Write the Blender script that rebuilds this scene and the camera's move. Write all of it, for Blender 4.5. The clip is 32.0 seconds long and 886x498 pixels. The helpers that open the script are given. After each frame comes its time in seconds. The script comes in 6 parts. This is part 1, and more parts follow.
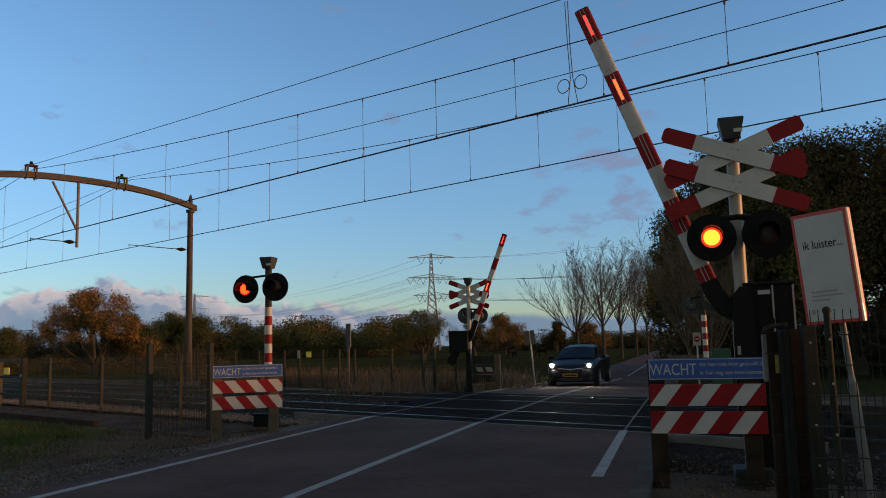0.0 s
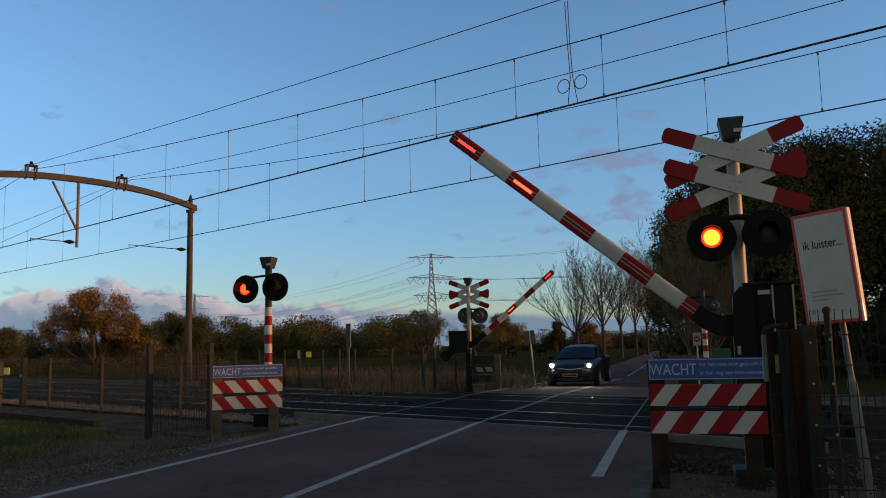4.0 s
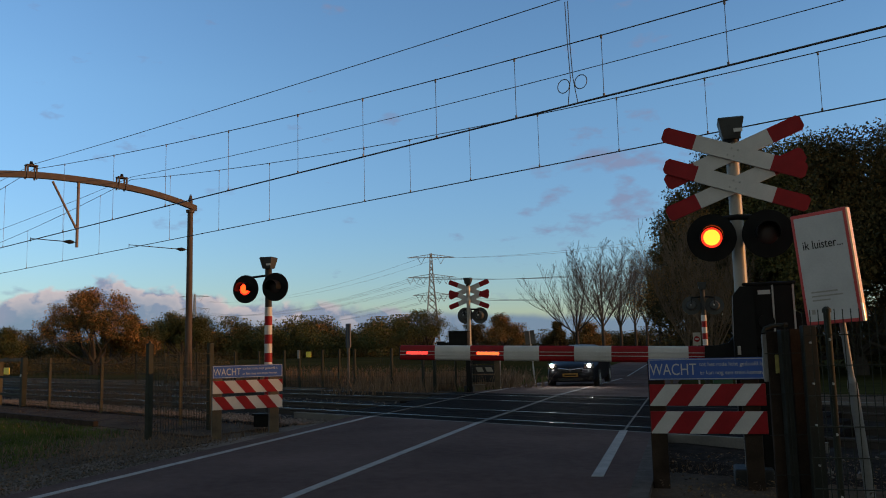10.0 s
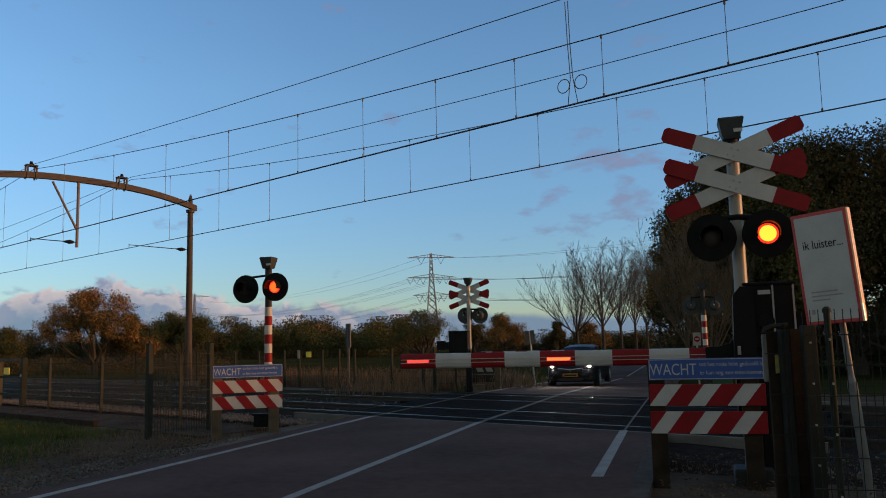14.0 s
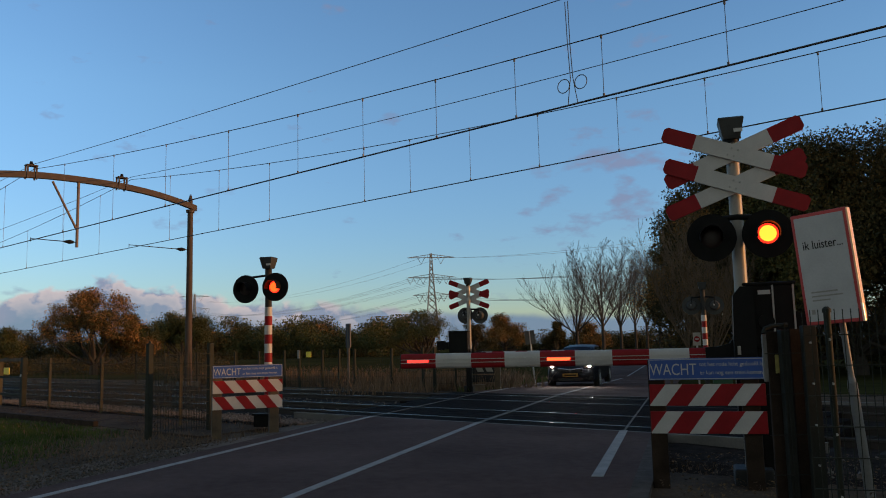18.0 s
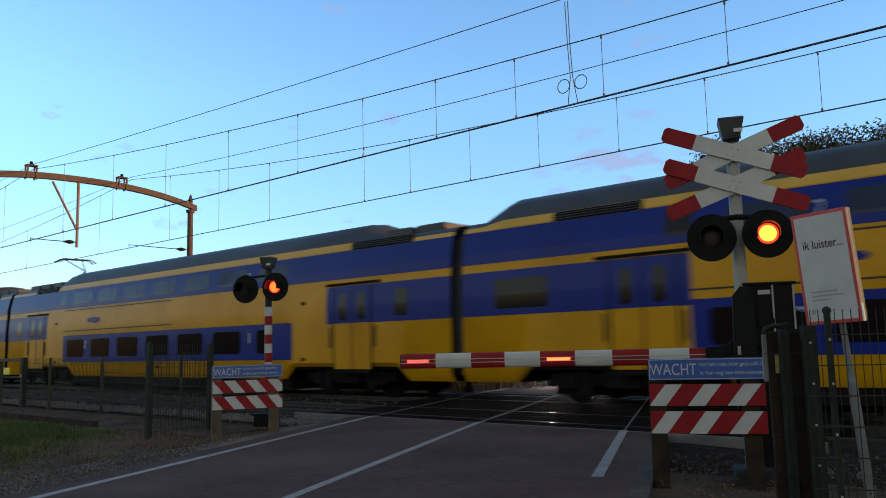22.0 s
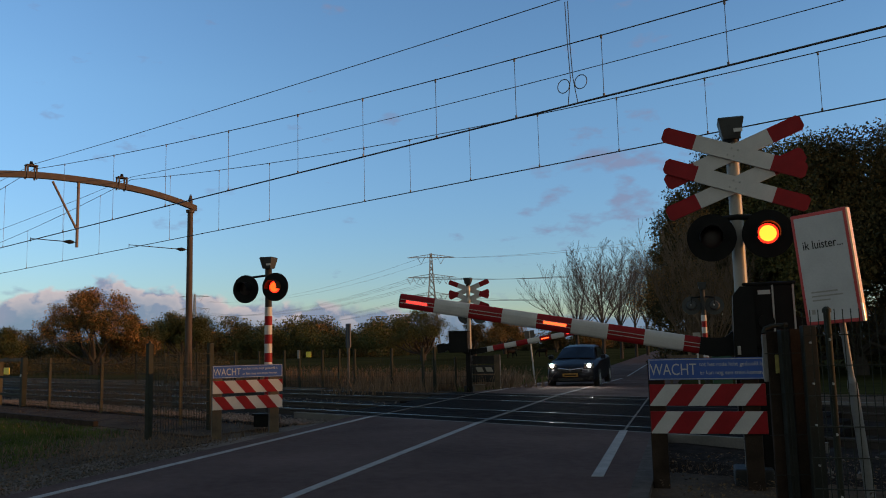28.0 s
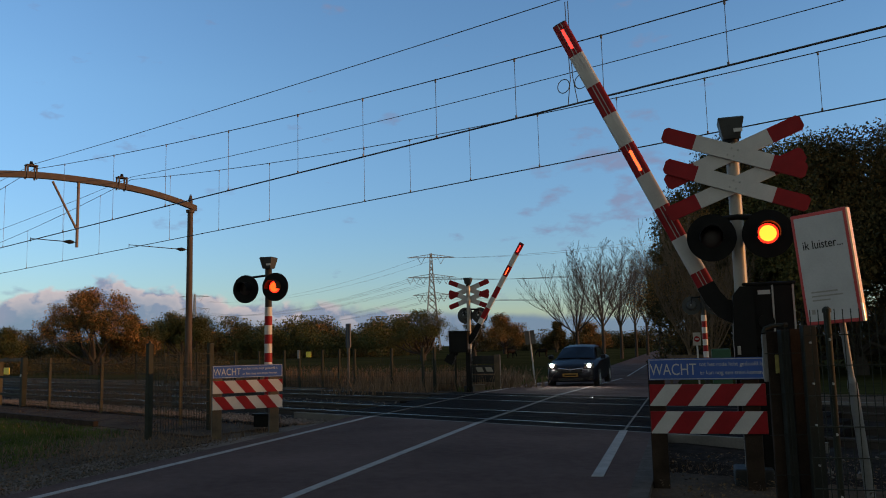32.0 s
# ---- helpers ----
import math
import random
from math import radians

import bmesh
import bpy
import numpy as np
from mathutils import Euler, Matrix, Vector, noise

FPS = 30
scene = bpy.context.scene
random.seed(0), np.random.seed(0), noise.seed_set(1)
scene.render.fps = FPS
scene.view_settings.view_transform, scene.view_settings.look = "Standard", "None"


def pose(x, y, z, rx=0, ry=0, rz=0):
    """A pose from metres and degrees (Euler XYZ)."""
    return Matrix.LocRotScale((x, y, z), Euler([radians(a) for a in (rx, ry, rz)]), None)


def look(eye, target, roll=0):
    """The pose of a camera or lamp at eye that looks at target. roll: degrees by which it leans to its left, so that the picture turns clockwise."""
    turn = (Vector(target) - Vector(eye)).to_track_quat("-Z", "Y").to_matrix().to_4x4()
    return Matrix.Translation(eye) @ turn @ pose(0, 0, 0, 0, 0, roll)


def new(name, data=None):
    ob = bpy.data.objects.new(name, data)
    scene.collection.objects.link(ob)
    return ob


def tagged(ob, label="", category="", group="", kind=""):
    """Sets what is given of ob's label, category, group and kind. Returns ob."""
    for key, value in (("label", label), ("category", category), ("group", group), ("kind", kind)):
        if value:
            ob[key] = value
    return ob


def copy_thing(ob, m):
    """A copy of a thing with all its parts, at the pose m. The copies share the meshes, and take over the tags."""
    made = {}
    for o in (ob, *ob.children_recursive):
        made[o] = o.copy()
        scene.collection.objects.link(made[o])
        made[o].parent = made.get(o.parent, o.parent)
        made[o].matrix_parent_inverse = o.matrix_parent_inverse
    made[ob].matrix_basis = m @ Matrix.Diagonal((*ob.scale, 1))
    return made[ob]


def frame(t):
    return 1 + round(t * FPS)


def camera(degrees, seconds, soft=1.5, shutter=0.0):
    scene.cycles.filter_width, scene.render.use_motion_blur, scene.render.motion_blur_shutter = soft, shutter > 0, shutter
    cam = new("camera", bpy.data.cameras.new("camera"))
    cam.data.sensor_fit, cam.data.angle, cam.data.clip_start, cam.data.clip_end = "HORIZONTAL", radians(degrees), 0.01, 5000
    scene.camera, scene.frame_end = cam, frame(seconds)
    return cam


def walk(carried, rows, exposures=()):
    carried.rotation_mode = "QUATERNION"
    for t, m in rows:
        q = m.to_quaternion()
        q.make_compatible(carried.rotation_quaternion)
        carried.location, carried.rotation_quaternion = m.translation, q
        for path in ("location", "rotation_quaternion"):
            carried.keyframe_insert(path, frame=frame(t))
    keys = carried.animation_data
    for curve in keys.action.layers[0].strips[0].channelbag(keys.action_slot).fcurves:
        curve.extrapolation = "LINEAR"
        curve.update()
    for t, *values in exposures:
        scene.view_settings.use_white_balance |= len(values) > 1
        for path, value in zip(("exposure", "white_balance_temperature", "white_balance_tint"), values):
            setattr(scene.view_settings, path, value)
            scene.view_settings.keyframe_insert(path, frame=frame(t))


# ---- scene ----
cam = camera(57.45, 32.0, soft=1.0, shutter=0.16)
EYE = Vector((0.0, 0.0, 1.289))
VIEW = Vector((-0.6566, 0.7448, 0.1188))
STAND = look(EYE, EYE + VIEW * 10, -1.355)
BASE = 0.95
walk(cam, [(0, STAND), (32, STAND)], exposures=[(t, BASE + e) for t, e in (
    (0, 0.0), (19.7, 0.0), (20.0, 0.05), (20.5, 0.3), (21.0, 0.6), (22.0, 0.85), (23.5, 0.9),
    (24.0, 0.85), (24.4, 0.5), (25.0, 0.08), (26.0, 0.0), (32, 0.0))])

# world, sun
SUN_AZ = radians(35.0)                   # low on the right, a little beyond the signs
CLOUD = 2.3
SUN_EL = radians(5.0)
world = bpy.data.worlds.new("dusk")
scene.world = world
world.use_nodes = True
wn = world.node_tree.nodes
wl = world.node_tree.links
for nd in list(wn):
    wn.remove(nd)


def wnode(kind, **kw):
    nd = wn.new(kind)
    for k, v in kw.items():
        nd.inputs[k].default_value = v
    return nd


sky = wn.new("ShaderNodeTexSky")
sky.sky_type = "NISHITA"
sky.sun_disc = False
sky.sun_elevation = SUN_EL
sky.sun_rotation = math.pi / 2 - SUN_AZ
sky.altitude = 10
sky.air_density = 1.0
sky.dust_density = 0.0
sky.ozone_density = 2.6
geo = wn.new("ShaderNodeTexCoord")
sep = wn.new("ShaderNodeSeparateXYZ")
wl.new(geo.outputs["Generated"], sep.inputs[0])
# clouds: a bank of cumulus low over the horizon, thin wisps above
def wmath(op, a, b=None, c=None):
    nd = wn.new("ShaderNodeMath")
    nd.operation = op
    for k, v in enumerate((a, b, c)):
        if v is None:
            continue
        if isinstance(v, (int, float)):
            nd.inputs[k].default_value = v
        else:
            wl.new(v, nd.inputs[k])
    return nd.outputs[0]


def wspan(v, a0, a1, b0=0.0, b1=1.0, smooth=False):
    nd = wn.new("ShaderNodeMapRange")
    if smooth:
        nd.interpolation_type = "SMOOTHSTEP"
    for k, q in enumerate((a0, a1, b0, b1)):
        nd.inputs[k + 1].default_value = q
    wl.new(v, nd.inputs[0])
    return nd.outputs[0]


def wmix(f, a, b):
    nd = wn.new("ShaderNodeMixRGB")
    for k, v in enumerate((f, a, b)):
        if isinstance(v, tuple):
            nd.inputs[k].default_value = v
        else:
            wl.new(v, nd.inputs[k])
    return nd.outputs[0]


def wnoise(vec, scale, detail, rough=0.55):
    nd = wnode("ShaderNodeTexNoise", Scale=scale, Detail=detail, Roughness=rough)
    wl.new(vec, nd.inputs["Vector"])
    return nd.outputs[0]


def near_dir(d, r0, r1, gain):
    """More cloud about one direction of the sky."""
    ds = wn.new("ShaderNodeVectorMath")
    ds.operation = "DISTANCE"
    ds.inputs[1].default_value = d
    wl.new(geo.outputs["Generated"], ds.inputs[0])
    return wspan(ds.outputs["Value"], r0, r1, gain, 0.0)


HIGH = sep.outputs[2]
AZ = wmath("ARCTAN2", sep.outputs[1], sep.outputs[0])


def puffs(da, dz):
    cv = wn.new("ShaderNodeCombineXYZ")
    wl.new(wmath("ADD", AZ, CLOUD + da), cv.inputs[0]), wl.new(wmath("MULTIPLY_ADD", HIGH, 1.25, dz), cv.inputs[1])
    return wnoise(cv.outputs[0], 22.0, 6.0, 0.5)


# height of the bank's top round the horizon: heaped where the field oak stands, low elsewhere
ramp = wn.new("ShaderNodeValToRGB")
ramp.color_ramp.interpolation = "B_SPLINE"
TOPS = ((0.0, 0.30), (0.55, 0.32), (0.66, 0.36), (0.725, 0.48), (0.775, 0.56), (0.81, 0.70), (0.855, 0.90), (0.875, 0.90), (0.90, 0.45), (1.0, 0.40))
while len(ramp.color_ramp.elements) < len(TOPS):
    ramp.color_ramp.elements.new(0.5)
for el, (at_, h_) in zip(ramp.color_ramp.elements, TOPS):
    el.position, el.color = at_, (h_, h_, h_, 1)
wl.new(wspan(AZ, 0.0, math.pi), ramp.inputs[0])
TOP = wmath("MULTIPLY", ramp.outputs[0], 0.094)
n_a, n_b = puffs(0, 0), puffs(-0.012, 0.010)
HEAPED = wspan(AZ, 2.30, 2.60, 0.12, 1.0)          # a flat layer towards the road, heaps over the field
DEEP = wmath("SUBTRACT", wmath("MULTIPLY_ADD", wmath("MULTIPLY", wmath("SUBTRACT", n_a, 0.5), HEAPED), 0.085, TOP), HIGH)     # how far below the cloud's top
mp = wn.new("ShaderNodeMapping")
mp.inputs["Scale"].default_value = (14.0, 14.0, 34.0)
mp.inputs["Location"].default_value = (CLOUD, 0.4, 0.0)
wl.new(geo.outputs["Generated"], mp.inputs[0])
n_w = wmath("ADD", wnoise(mp.outputs[0], 1.0, 7.0), wmath("ADD", near_dir((-0.49, 0.85, 0.195), 0.05, 0.12, 0.112), -0.09))
wisp = wspan(n_w, 0.54, 0.66, 0.0, 0.7)
tint = wn.new("ShaderNodeMixRGB")
tint.blend_type = "MULTIPLY"
tint.inputs[0].default_value = 1.0
tg = wn.new("ShaderNodeMixRGB")           # the haze low down is paler and bluer
tg.inputs[1].default_value, tg.inputs[2].default_value = (0.575, 0.67, 0.97, 1), (0.95, 1.0, 1.12, 1)
tz = wn.new("ShaderNodeMapRange")
tz.inputs[1].default_value, tz.inputs[2].default_value = 0.0, 0.30
wl.new(sep.outputs[2], tz.inputs[0]), wl.new(tz.outputs[0], tg.inputs[0]), wl.new(tg.outputs[0], tint.inputs[2])
deep = wn.new("ShaderNodeVectorMath")
deep.operation = "SCALE"
wl.new(sky.outputs[0], deep.inputs[0]), wl.new(wspan(AZ, 1.75, 2.75, 0.84, 1.05), deep.inputs["Scale"])
wl.new(deep.outputs[0], tint.inputs[1])
lit = wmath("MULTIPLY", wspan(wmath("SUBTRACT", n_a, n_b), -0.03, 0.04), wspan(AZ, 2.25, 2.50, 0.0, 1.0))
puff = wmix(lit, wmix(wspan(AZ, 2.25, 2.50), (0.50, 0.76, 1.13, 1), (0.84, 0.90, 1.28, 1)), (2.05, 1.68, 1.66, 1))
puff = wmix(wspan(DEEP, 0.004, 0.045), puff, (0.52, 0.78, 1.16, 1))        # blue-grey towards the base
wispy = wmix(wisp, tint.outputs[0], wmix(wspan(n_w, 0.58, 0.70), (0.64, 0.78, 1.24, 1), (0.75, 0.78, 1.19, 1)))
clouded = wmix(wspan(DEEP, 0.0, 0.011, 0.0, 0.92, True), wispy, puff)
# the dusk sky behind the viewer is rosy
dt = wn.new("ShaderNodeVectorMath")
dt.operation = "DOT_PRODUCT"
dt.inputs[1].default_value = (-0.661, 0.750, 0.0)
wr = wn.new("ShaderNodeMapRange")
wr.inputs[1].default_value, wr.inputs[2].default_value = 0.55, -0.35
rosy = wn.new("ShaderNodeMixRGB")
rosy.blend_type = "MULTIPLY"
rosy.inputs[2].default_value = (2.66, 1.45, 0.80, 1)
wl.new(geo.outputs["Generated"], dt.inputs[0]), wl.new(dt.outputs["Value"], wr.inputs[0])
wl.new(wr.outputs[0], rosy.inputs[0]), wl.new(clouded, rosy.inputs[1])
bg = wnode("ShaderNodeBackground", Strength=0.165)
wo = wn.new("ShaderNodeOutputWorld")
wl.new(rosy.outputs[0], bg.inputs[0]), wl.new(bg.outputs[0], wo.inputs[0])

sun = new("sun", bpy.data.lights.new("sun", "SUN"))
sun.data.energy, sun.data.angle, sun.data.color = 1.8, radians(0.6), (1.0, 0.44, 0.14)
sun.matrix_world = look((0, 0, 30), Vector((0, 0, 30)) - Vector((math.cos(SUN_AZ) * math.cos(SUN_EL), math.sin(SUN_AZ) * math.cos(SUN_EL), math.sin(SUN_EL))))


# ---- small tools ----
def mat(name, col, rough=0.7, metal=0.0, vary=0.25, scale=3.0, bump=0.0, bscale=60.0, alt=None, emit=0.0, spec=0.5, rand=0.0, coat=0.0):
    """A node material: a base colour that varies at two scales, worn towards alt, with fine relief."""
    m = bpy.data.materials.new(name)
    m.use_nodes = True
    nt = m.node_tree
    b = nt.nodes["Principled BSDF"]
    b.inputs["Roughness"].default_value, b.inputs["Metallic"].default_value = rough, metal
    b.inputs["Specular IOR Level"].default_value = spec
    b.inputs["Coat Weight"].default_value, b.inputs["Coat Roughness"].default_value = coat, 0.08
    if emit:
        b.inputs["Base Color"].default_value = (*col, 1)
        b.inputs["Emission Color"].default_value, b.inputs["Emission Strength"].default_value = (*col, 1), emit
        return m
    tc = nt.nodes.new("ShaderNodeTexCoord")
    n1 = nt.nodes.new("ShaderNodeTexNoise")
    n1.inputs["Scale"].default_value, n1.inputs["Detail"].default_value = scale, 5
    n2 = nt.nodes.new("ShaderNodeTexNoise")
    n2.inputs["Scale"].default_value, n2.inputs["Detail"].default_value = scale * 14, 3
    for n in (n1, n2):
        nt.links.new(tc.outputs["Object"], n.inputs["Vector"])
    ad = nt.nodes.new("ShaderNodeMath")
    ad.operation = "MULTIPLY_ADD"
    ad.inputs[1].default_value = 0.45
    nt.links.new(n2.outputs[0], ad.inputs[0]), nt.links.new(n1.outputs[0], ad.inputs[2])
    src = ad.outputs[0]
    if rand:
        oi = nt.nodes.new("ShaderNodeObjectInfo")
        ra = nt.nodes.new("ShaderNodeMath")
        ra.operation = "MULTIPLY_ADD"
        ra.inputs[1].default_value = rand
        nt.links.new(oi.outputs["Random"], ra.inputs[0]), nt.links.new(src, ra.inputs[2])
        src = ra.outputs[0]
    mr = nt.nodes.new("ShaderNodeMapRange")
    mr.inputs[1].default_value, mr.inputs[2].default_value = 0.45, 1.0 + rand
    nt.links.new(src, mr.inputs[0])
    mx = nt.nodes.new("ShaderNodeMixRGB")
    hi = alt or [c * (1 + vary) for c in col]
    mx.inputs[1].default_value = (*[c * (1 - vary) for c in col], 1)
    mx.inputs[2].default_value = (*hi, 1)
    nt.links.new(mr.outputs[0], mx.inputs[0]), nt.links.new(mx.outputs[0], b.inputs["Base Color"])
    if bump:
        n3 = nt.nodes.new("ShaderNodeTexNoise")
        n3.inputs["Scale"].default_value, n3.inputs["Detail"].default_value = bscale, 4
        nt.links.new(tc.outputs["Object"], n3.inputs["Vector"])
        bp = nt.nodes.new("ShaderNodeBump")
        bp.inputs["Strength"].default_value, bp.inputs["Distance"].default_value = bump, 0.01
        nt.links.new(n3.outputs[0], bp.inputs["Height"]), nt.links.new(bp.outputs[0], b.inputs["Normal"])
    return m


def leaf_mat(name, a, b_, c, patch=0.55):
    """Leaves: three tints spread over the clumps, a little light let through."""
    m = bpy.data.materials.new(name)
    m.use_nodes = True
    nt = m.node_tree
    b = nt.nodes["Principled BSDF"]
    b.inputs["Roughness"].default_value = 0.75
    b.inputs["Specular IOR Level"].default_value = 0.15
    g = nt.nodes.new("ShaderNodeNewGeometry")
    tc = nt.nodes.new("ShaderNodeTexCoord")
    n = nt.nodes.new("ShaderNodeTexNoise")
    n.inputs["Scale"].default_value = patch
    nt.links.new(tc.outputs["Object"], n.inputs["Vector"])
    ad = nt.nodes.new("ShaderNodeMath")
    ad.operation = "MULTIPLY_ADD"
    ad.inputs[1].default_value = 0.55
    nt.links.new(g.outputs["Random Per Island"], ad.inputs[0]), nt.links.new(n.outputs[0], ad.inputs[2])
    r = nt.nodes.new("ShaderNodeValToRGB")
    r.color_ramp.elements[0].position, r.color_ramp.elements[0].color = 0.45, (*a, 1)
    r.color_ramp.elements[1].position, r.color_ramp.elements[1].color = 1.05, (*c, 1)
    e = r.color_ramp.elements.new(0.75)
    e.color = (*b_, 1)
    nt.links.new(ad.outputs[0], r.inputs[0]), nt.links.new(r.outputs[0], b.inputs["Base Color"])
    return m


class Geo:
    """Gathers vertices and faces of one mesh."""

    def __init__(self):
        self.v, self.f, self.mi = [], [], []

    def add(self, vs, fs, mi=0):
        o = len(self.v)
        self.v += [tuple(p) for p in vs]
        self.f += [tuple(i + o for i in q) for q in fs]
        self.mi += [mi] * len(fs)
        return self

    def box(self, x0, x1, y0, y1, z0, z1, m=None, mi=0):
        vs = [Vector((x, y, z)) for z in (z0, z1) for y in (y0, y1) for x in (x0, x1)]
        if m is not None:
            vs = [m @ p for p in vs]
        return self.add(vs, [(0, 2, 3, 1), (4, 5, 7, 6), (0, 1, 5, 4), (2, 6, 7, 3), (0, 4, 6, 2), (1, 3, 7, 5)], mi)

    def cham(self, x0, x1, y0, y1, z0, z1, b=0.01, m=None):
        """A box with chamfered edges."""
        bm = bmesh.new()
        bmesh.ops.create_cube(bm, size=1)
        for p in bm.verts:
            p.co = Vector(((x0 + x1) / 2 + p.co.x * (x1 - x0), (y0 + y1) / 2 + p.co.y * (y1 - y0), (z0 + z1) / 2 + p.co.z * (z1 - z0)))
        bmesh.ops.bevel(bm, geom=bm.edges[:], offset=b, segments=2, affect="EDGES", profile=0.6)
        bm.verts.index_update()
        vs = [(m @ p.co if m is not None else p.co.copy()) for p in bm.verts]
        fs = [[q.index for q in f.verts] for f in bm.faces]
        bm.free()
        return self.add(vs, fs)

    def tube(self, p0, p1, r0, r1=None, n=10, caps=True, mi=0):
        p0, p1 = Vector(p0), Vector(p1)
        r1 = r0 if r1 is None else r1
        ax = (p1 - p0).normalized()
        a = ax.orthogonal().normalized()
        b = ax.cross(a)
        vs = []
        for p, r in ((p0, r0), (p1, r1)):
            vs += [p + (a * math.cos(k * 2 * math.pi / n) + b * math.sin(k * 2 * math.pi / n)) * r for k in range(n)]
        fs = [(k, (k + 1) % n, n + (k + 1) % n, n + k) for k in range(n)]
        if caps:
            fs += [tuple(range(n))[::-1], tuple(range(n, 2 * n))]
        return self.add(vs, fs, mi)

    def pipe(self, pts, r, n=8, rs=None, caps=True):
        """A tube along a bent line."""
        pts = [Vector(p) for p in pts]
        rings, up = [], None
        for i, p in enumerate(pts):
            t = (pts[min(i + 1, len(pts) - 1)] - pts[max(i - 1, 0)]).normalized()
            if up is None:
                up = t.orthogonal().normalized()
            up = (up - t * up.dot(t)).normalized()
            b = t.cross(up)
            rr = rs[i] if rs else r
            rings.append([p + (up * math.cos(k * 2 * math.pi / n) + b * math.sin(k * 2 * math.pi / n)) * rr for k in range(n)])
        return self.loft(rings, caps)

    def loft(self, rings, caps=True, closed=True, mi=0):
        n = len(rings[0])
        vs = [p for r in rings for p in r]
        fs = []
        for i in range(len(rings) - 1):
            for k in range(n if closed else n - 1):
                fs.append((i * n + k, i * n + (k + 1) % n, (i + 1) * n + (k + 1) % n, (i + 1) * n + k))
        if caps:
            fs += [tuple(range(n))[::-1], tuple((len(rings) - 1) * n + k for k in range(n))]
        return self.add(vs, fs, mi)

    def prism(self, poly, d0, d1, m=None):
        """A flat outline in x, z, thick from y = d0 to d1."""
        n = len(poly)
        vs = [Vector((x, d0, z)) for x, z in poly] + [Vector((x, d1, z)) for x, z in poly]
        if m is not None:
            vs = [m @ p for p in vs]
        return self.add(vs, [tuple(range(n)), tuple(range(n, 2 * n))[::-1]] + [((k + 1) % n, k, n + k, n + (k + 1) % n) for k in range(n)])

    def disc(self, c, r, y0, y1, n=32):
        return self.prism([(c[0] + r * math.cos(k * 2 * math.pi / n), c[1] + r * math.sin(k * 2 * math.pi / n)) for k in range(n)], y0, y1)

    def mesh(self, name, mats, smooth=False):
        me = bpy.data.meshes.new(name)
        me.from_pydata(self.v, [], self.f)
        for m in mats:
            me.materials.append(m)
        if len(mats) > 1:
            me.polygons.foreach_set("material_index", self.mi)
        if smooth:
            me.polygons.foreach_set("use_smooth", [True] * len(me.polygons))
            me.set_sharp_from_angle(angle=radians(38))
        me.update()
        return me


def part(name, g, material, parent, label="", smooth=False, m=None):
    mats = material if isinstance(material, (list, tuple)) else [material]
    ob = new(name, g.mesh(name, mats, smooth))
    ob.parent = parent
    if m is not None:
        ob.matrix_basis = m
    return tagged(ob, label)


def solo(name, g, material, label, category, m=None, kind="", group="", smooth=False):
    return tagged(part(name, g, material, None, label, smooth, m), label, category, group, kind)


def thing(name, label, category, m=None, group="", kind=""):
    ob = new(name)
    ob.empty_display_size = 0.1
    if m is not None:
        ob.matrix_basis = m
    return tagged(ob, label, category, group, kind)


# ---- materials ----
ASPHALT = mat("asphalt", (0.090, 0.058, 0.052), 0.9, vary=0.4, scale=0.55, bump=0.6, bscale=170, alt=(0.116, 0.077, 0.068), spec=0.03)
DARKPLATE = mat("crossing_plate", (0.0075, 0.0052, 0.0045), 0.85, spec=0.02, vary=0.4, scale=2.5, bump=0.4, bscale=120, rand=0.25)
PAINT = mat("road_paint", (0.215, 0.185, 0.16), 0.7, vary=0.35, scale=6, bump=0.3, bscale=150)
WORNPAINT = mat("worn_paint", (0.10, 0.09, 0.08), 0.8, vary=0.5, scale=4, spec=0.1)
LABELDULL = mat("label_dull_yellow", (0.24, 0.21, 0.06), 0.6, vary=0.3, scale=20)
KERBM = mat("kerb_stone", (0.075, 0.062, 0.054), 0.9, vary=0.5, scale=5, bump=0.5, spec=0.03)
NEARWOOD = mat("dark_wood", (0.026, 0.018, 0.013), 0.9, vary=0.5, scale=6, bump=0.5, bscale=90, spec=0.1)
CONCRETE = mat("concrete", (0.10, 0.09, 0.08), 0.85, vary=0.3, scale=2, bump=0.4, bscale=80)
SOIL = mat("soil", (0.078, 0.052, 0.034), 0.95, spec=0.03, vary=0.6, scale=1.2, bump=0.9, bscale=40, alt=(0.110, 0.078, 0.055))
SAND = mat("verge_sand", (0.125, 0.098, 0.080), 0.95, spec=0.03, vary=0.5, scale=2.3, bump=0.8, bscale=70)
PATHM = mat("trodden_soil", (0.070, 0.044, 0.030), 0.95, spec=0.03, vary=0.5, scale=1.6, bump=0.9, bscale=45, alt=(0.094, 0.066, 0.048))
GRASSM = mat("grass_blades", (0.038, 0.070, 0.015), 0.85, vary=0.5, scale=1.6, alt=(0.080, 0.108, 0.030), spec=0.08)
STRAWM = mat("dry_reed", (0.13, 0.078, 0.042), 0.85, vary=0.5, scale=4)
BALLAST = mat("ballast_stone", (0.110, 0.093, 0.082), 0.9, spec=0.1, vary=0.6, scale=9, bump=0.8, bscale=30)
# same stone made near black: the shade among the rails is in this colour
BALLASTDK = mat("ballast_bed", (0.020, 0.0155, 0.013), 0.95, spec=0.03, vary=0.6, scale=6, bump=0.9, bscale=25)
LITTERM = leaf_mat("leaf_litter", (0.030, 0.020, 0.013), (0.065, 0.040, 0.022), (0.13, 0.075, 0.030))
GRITM = mat("grit", (0.07, 0.06, 0.05), 0.9, vary=0.5, scale=9)
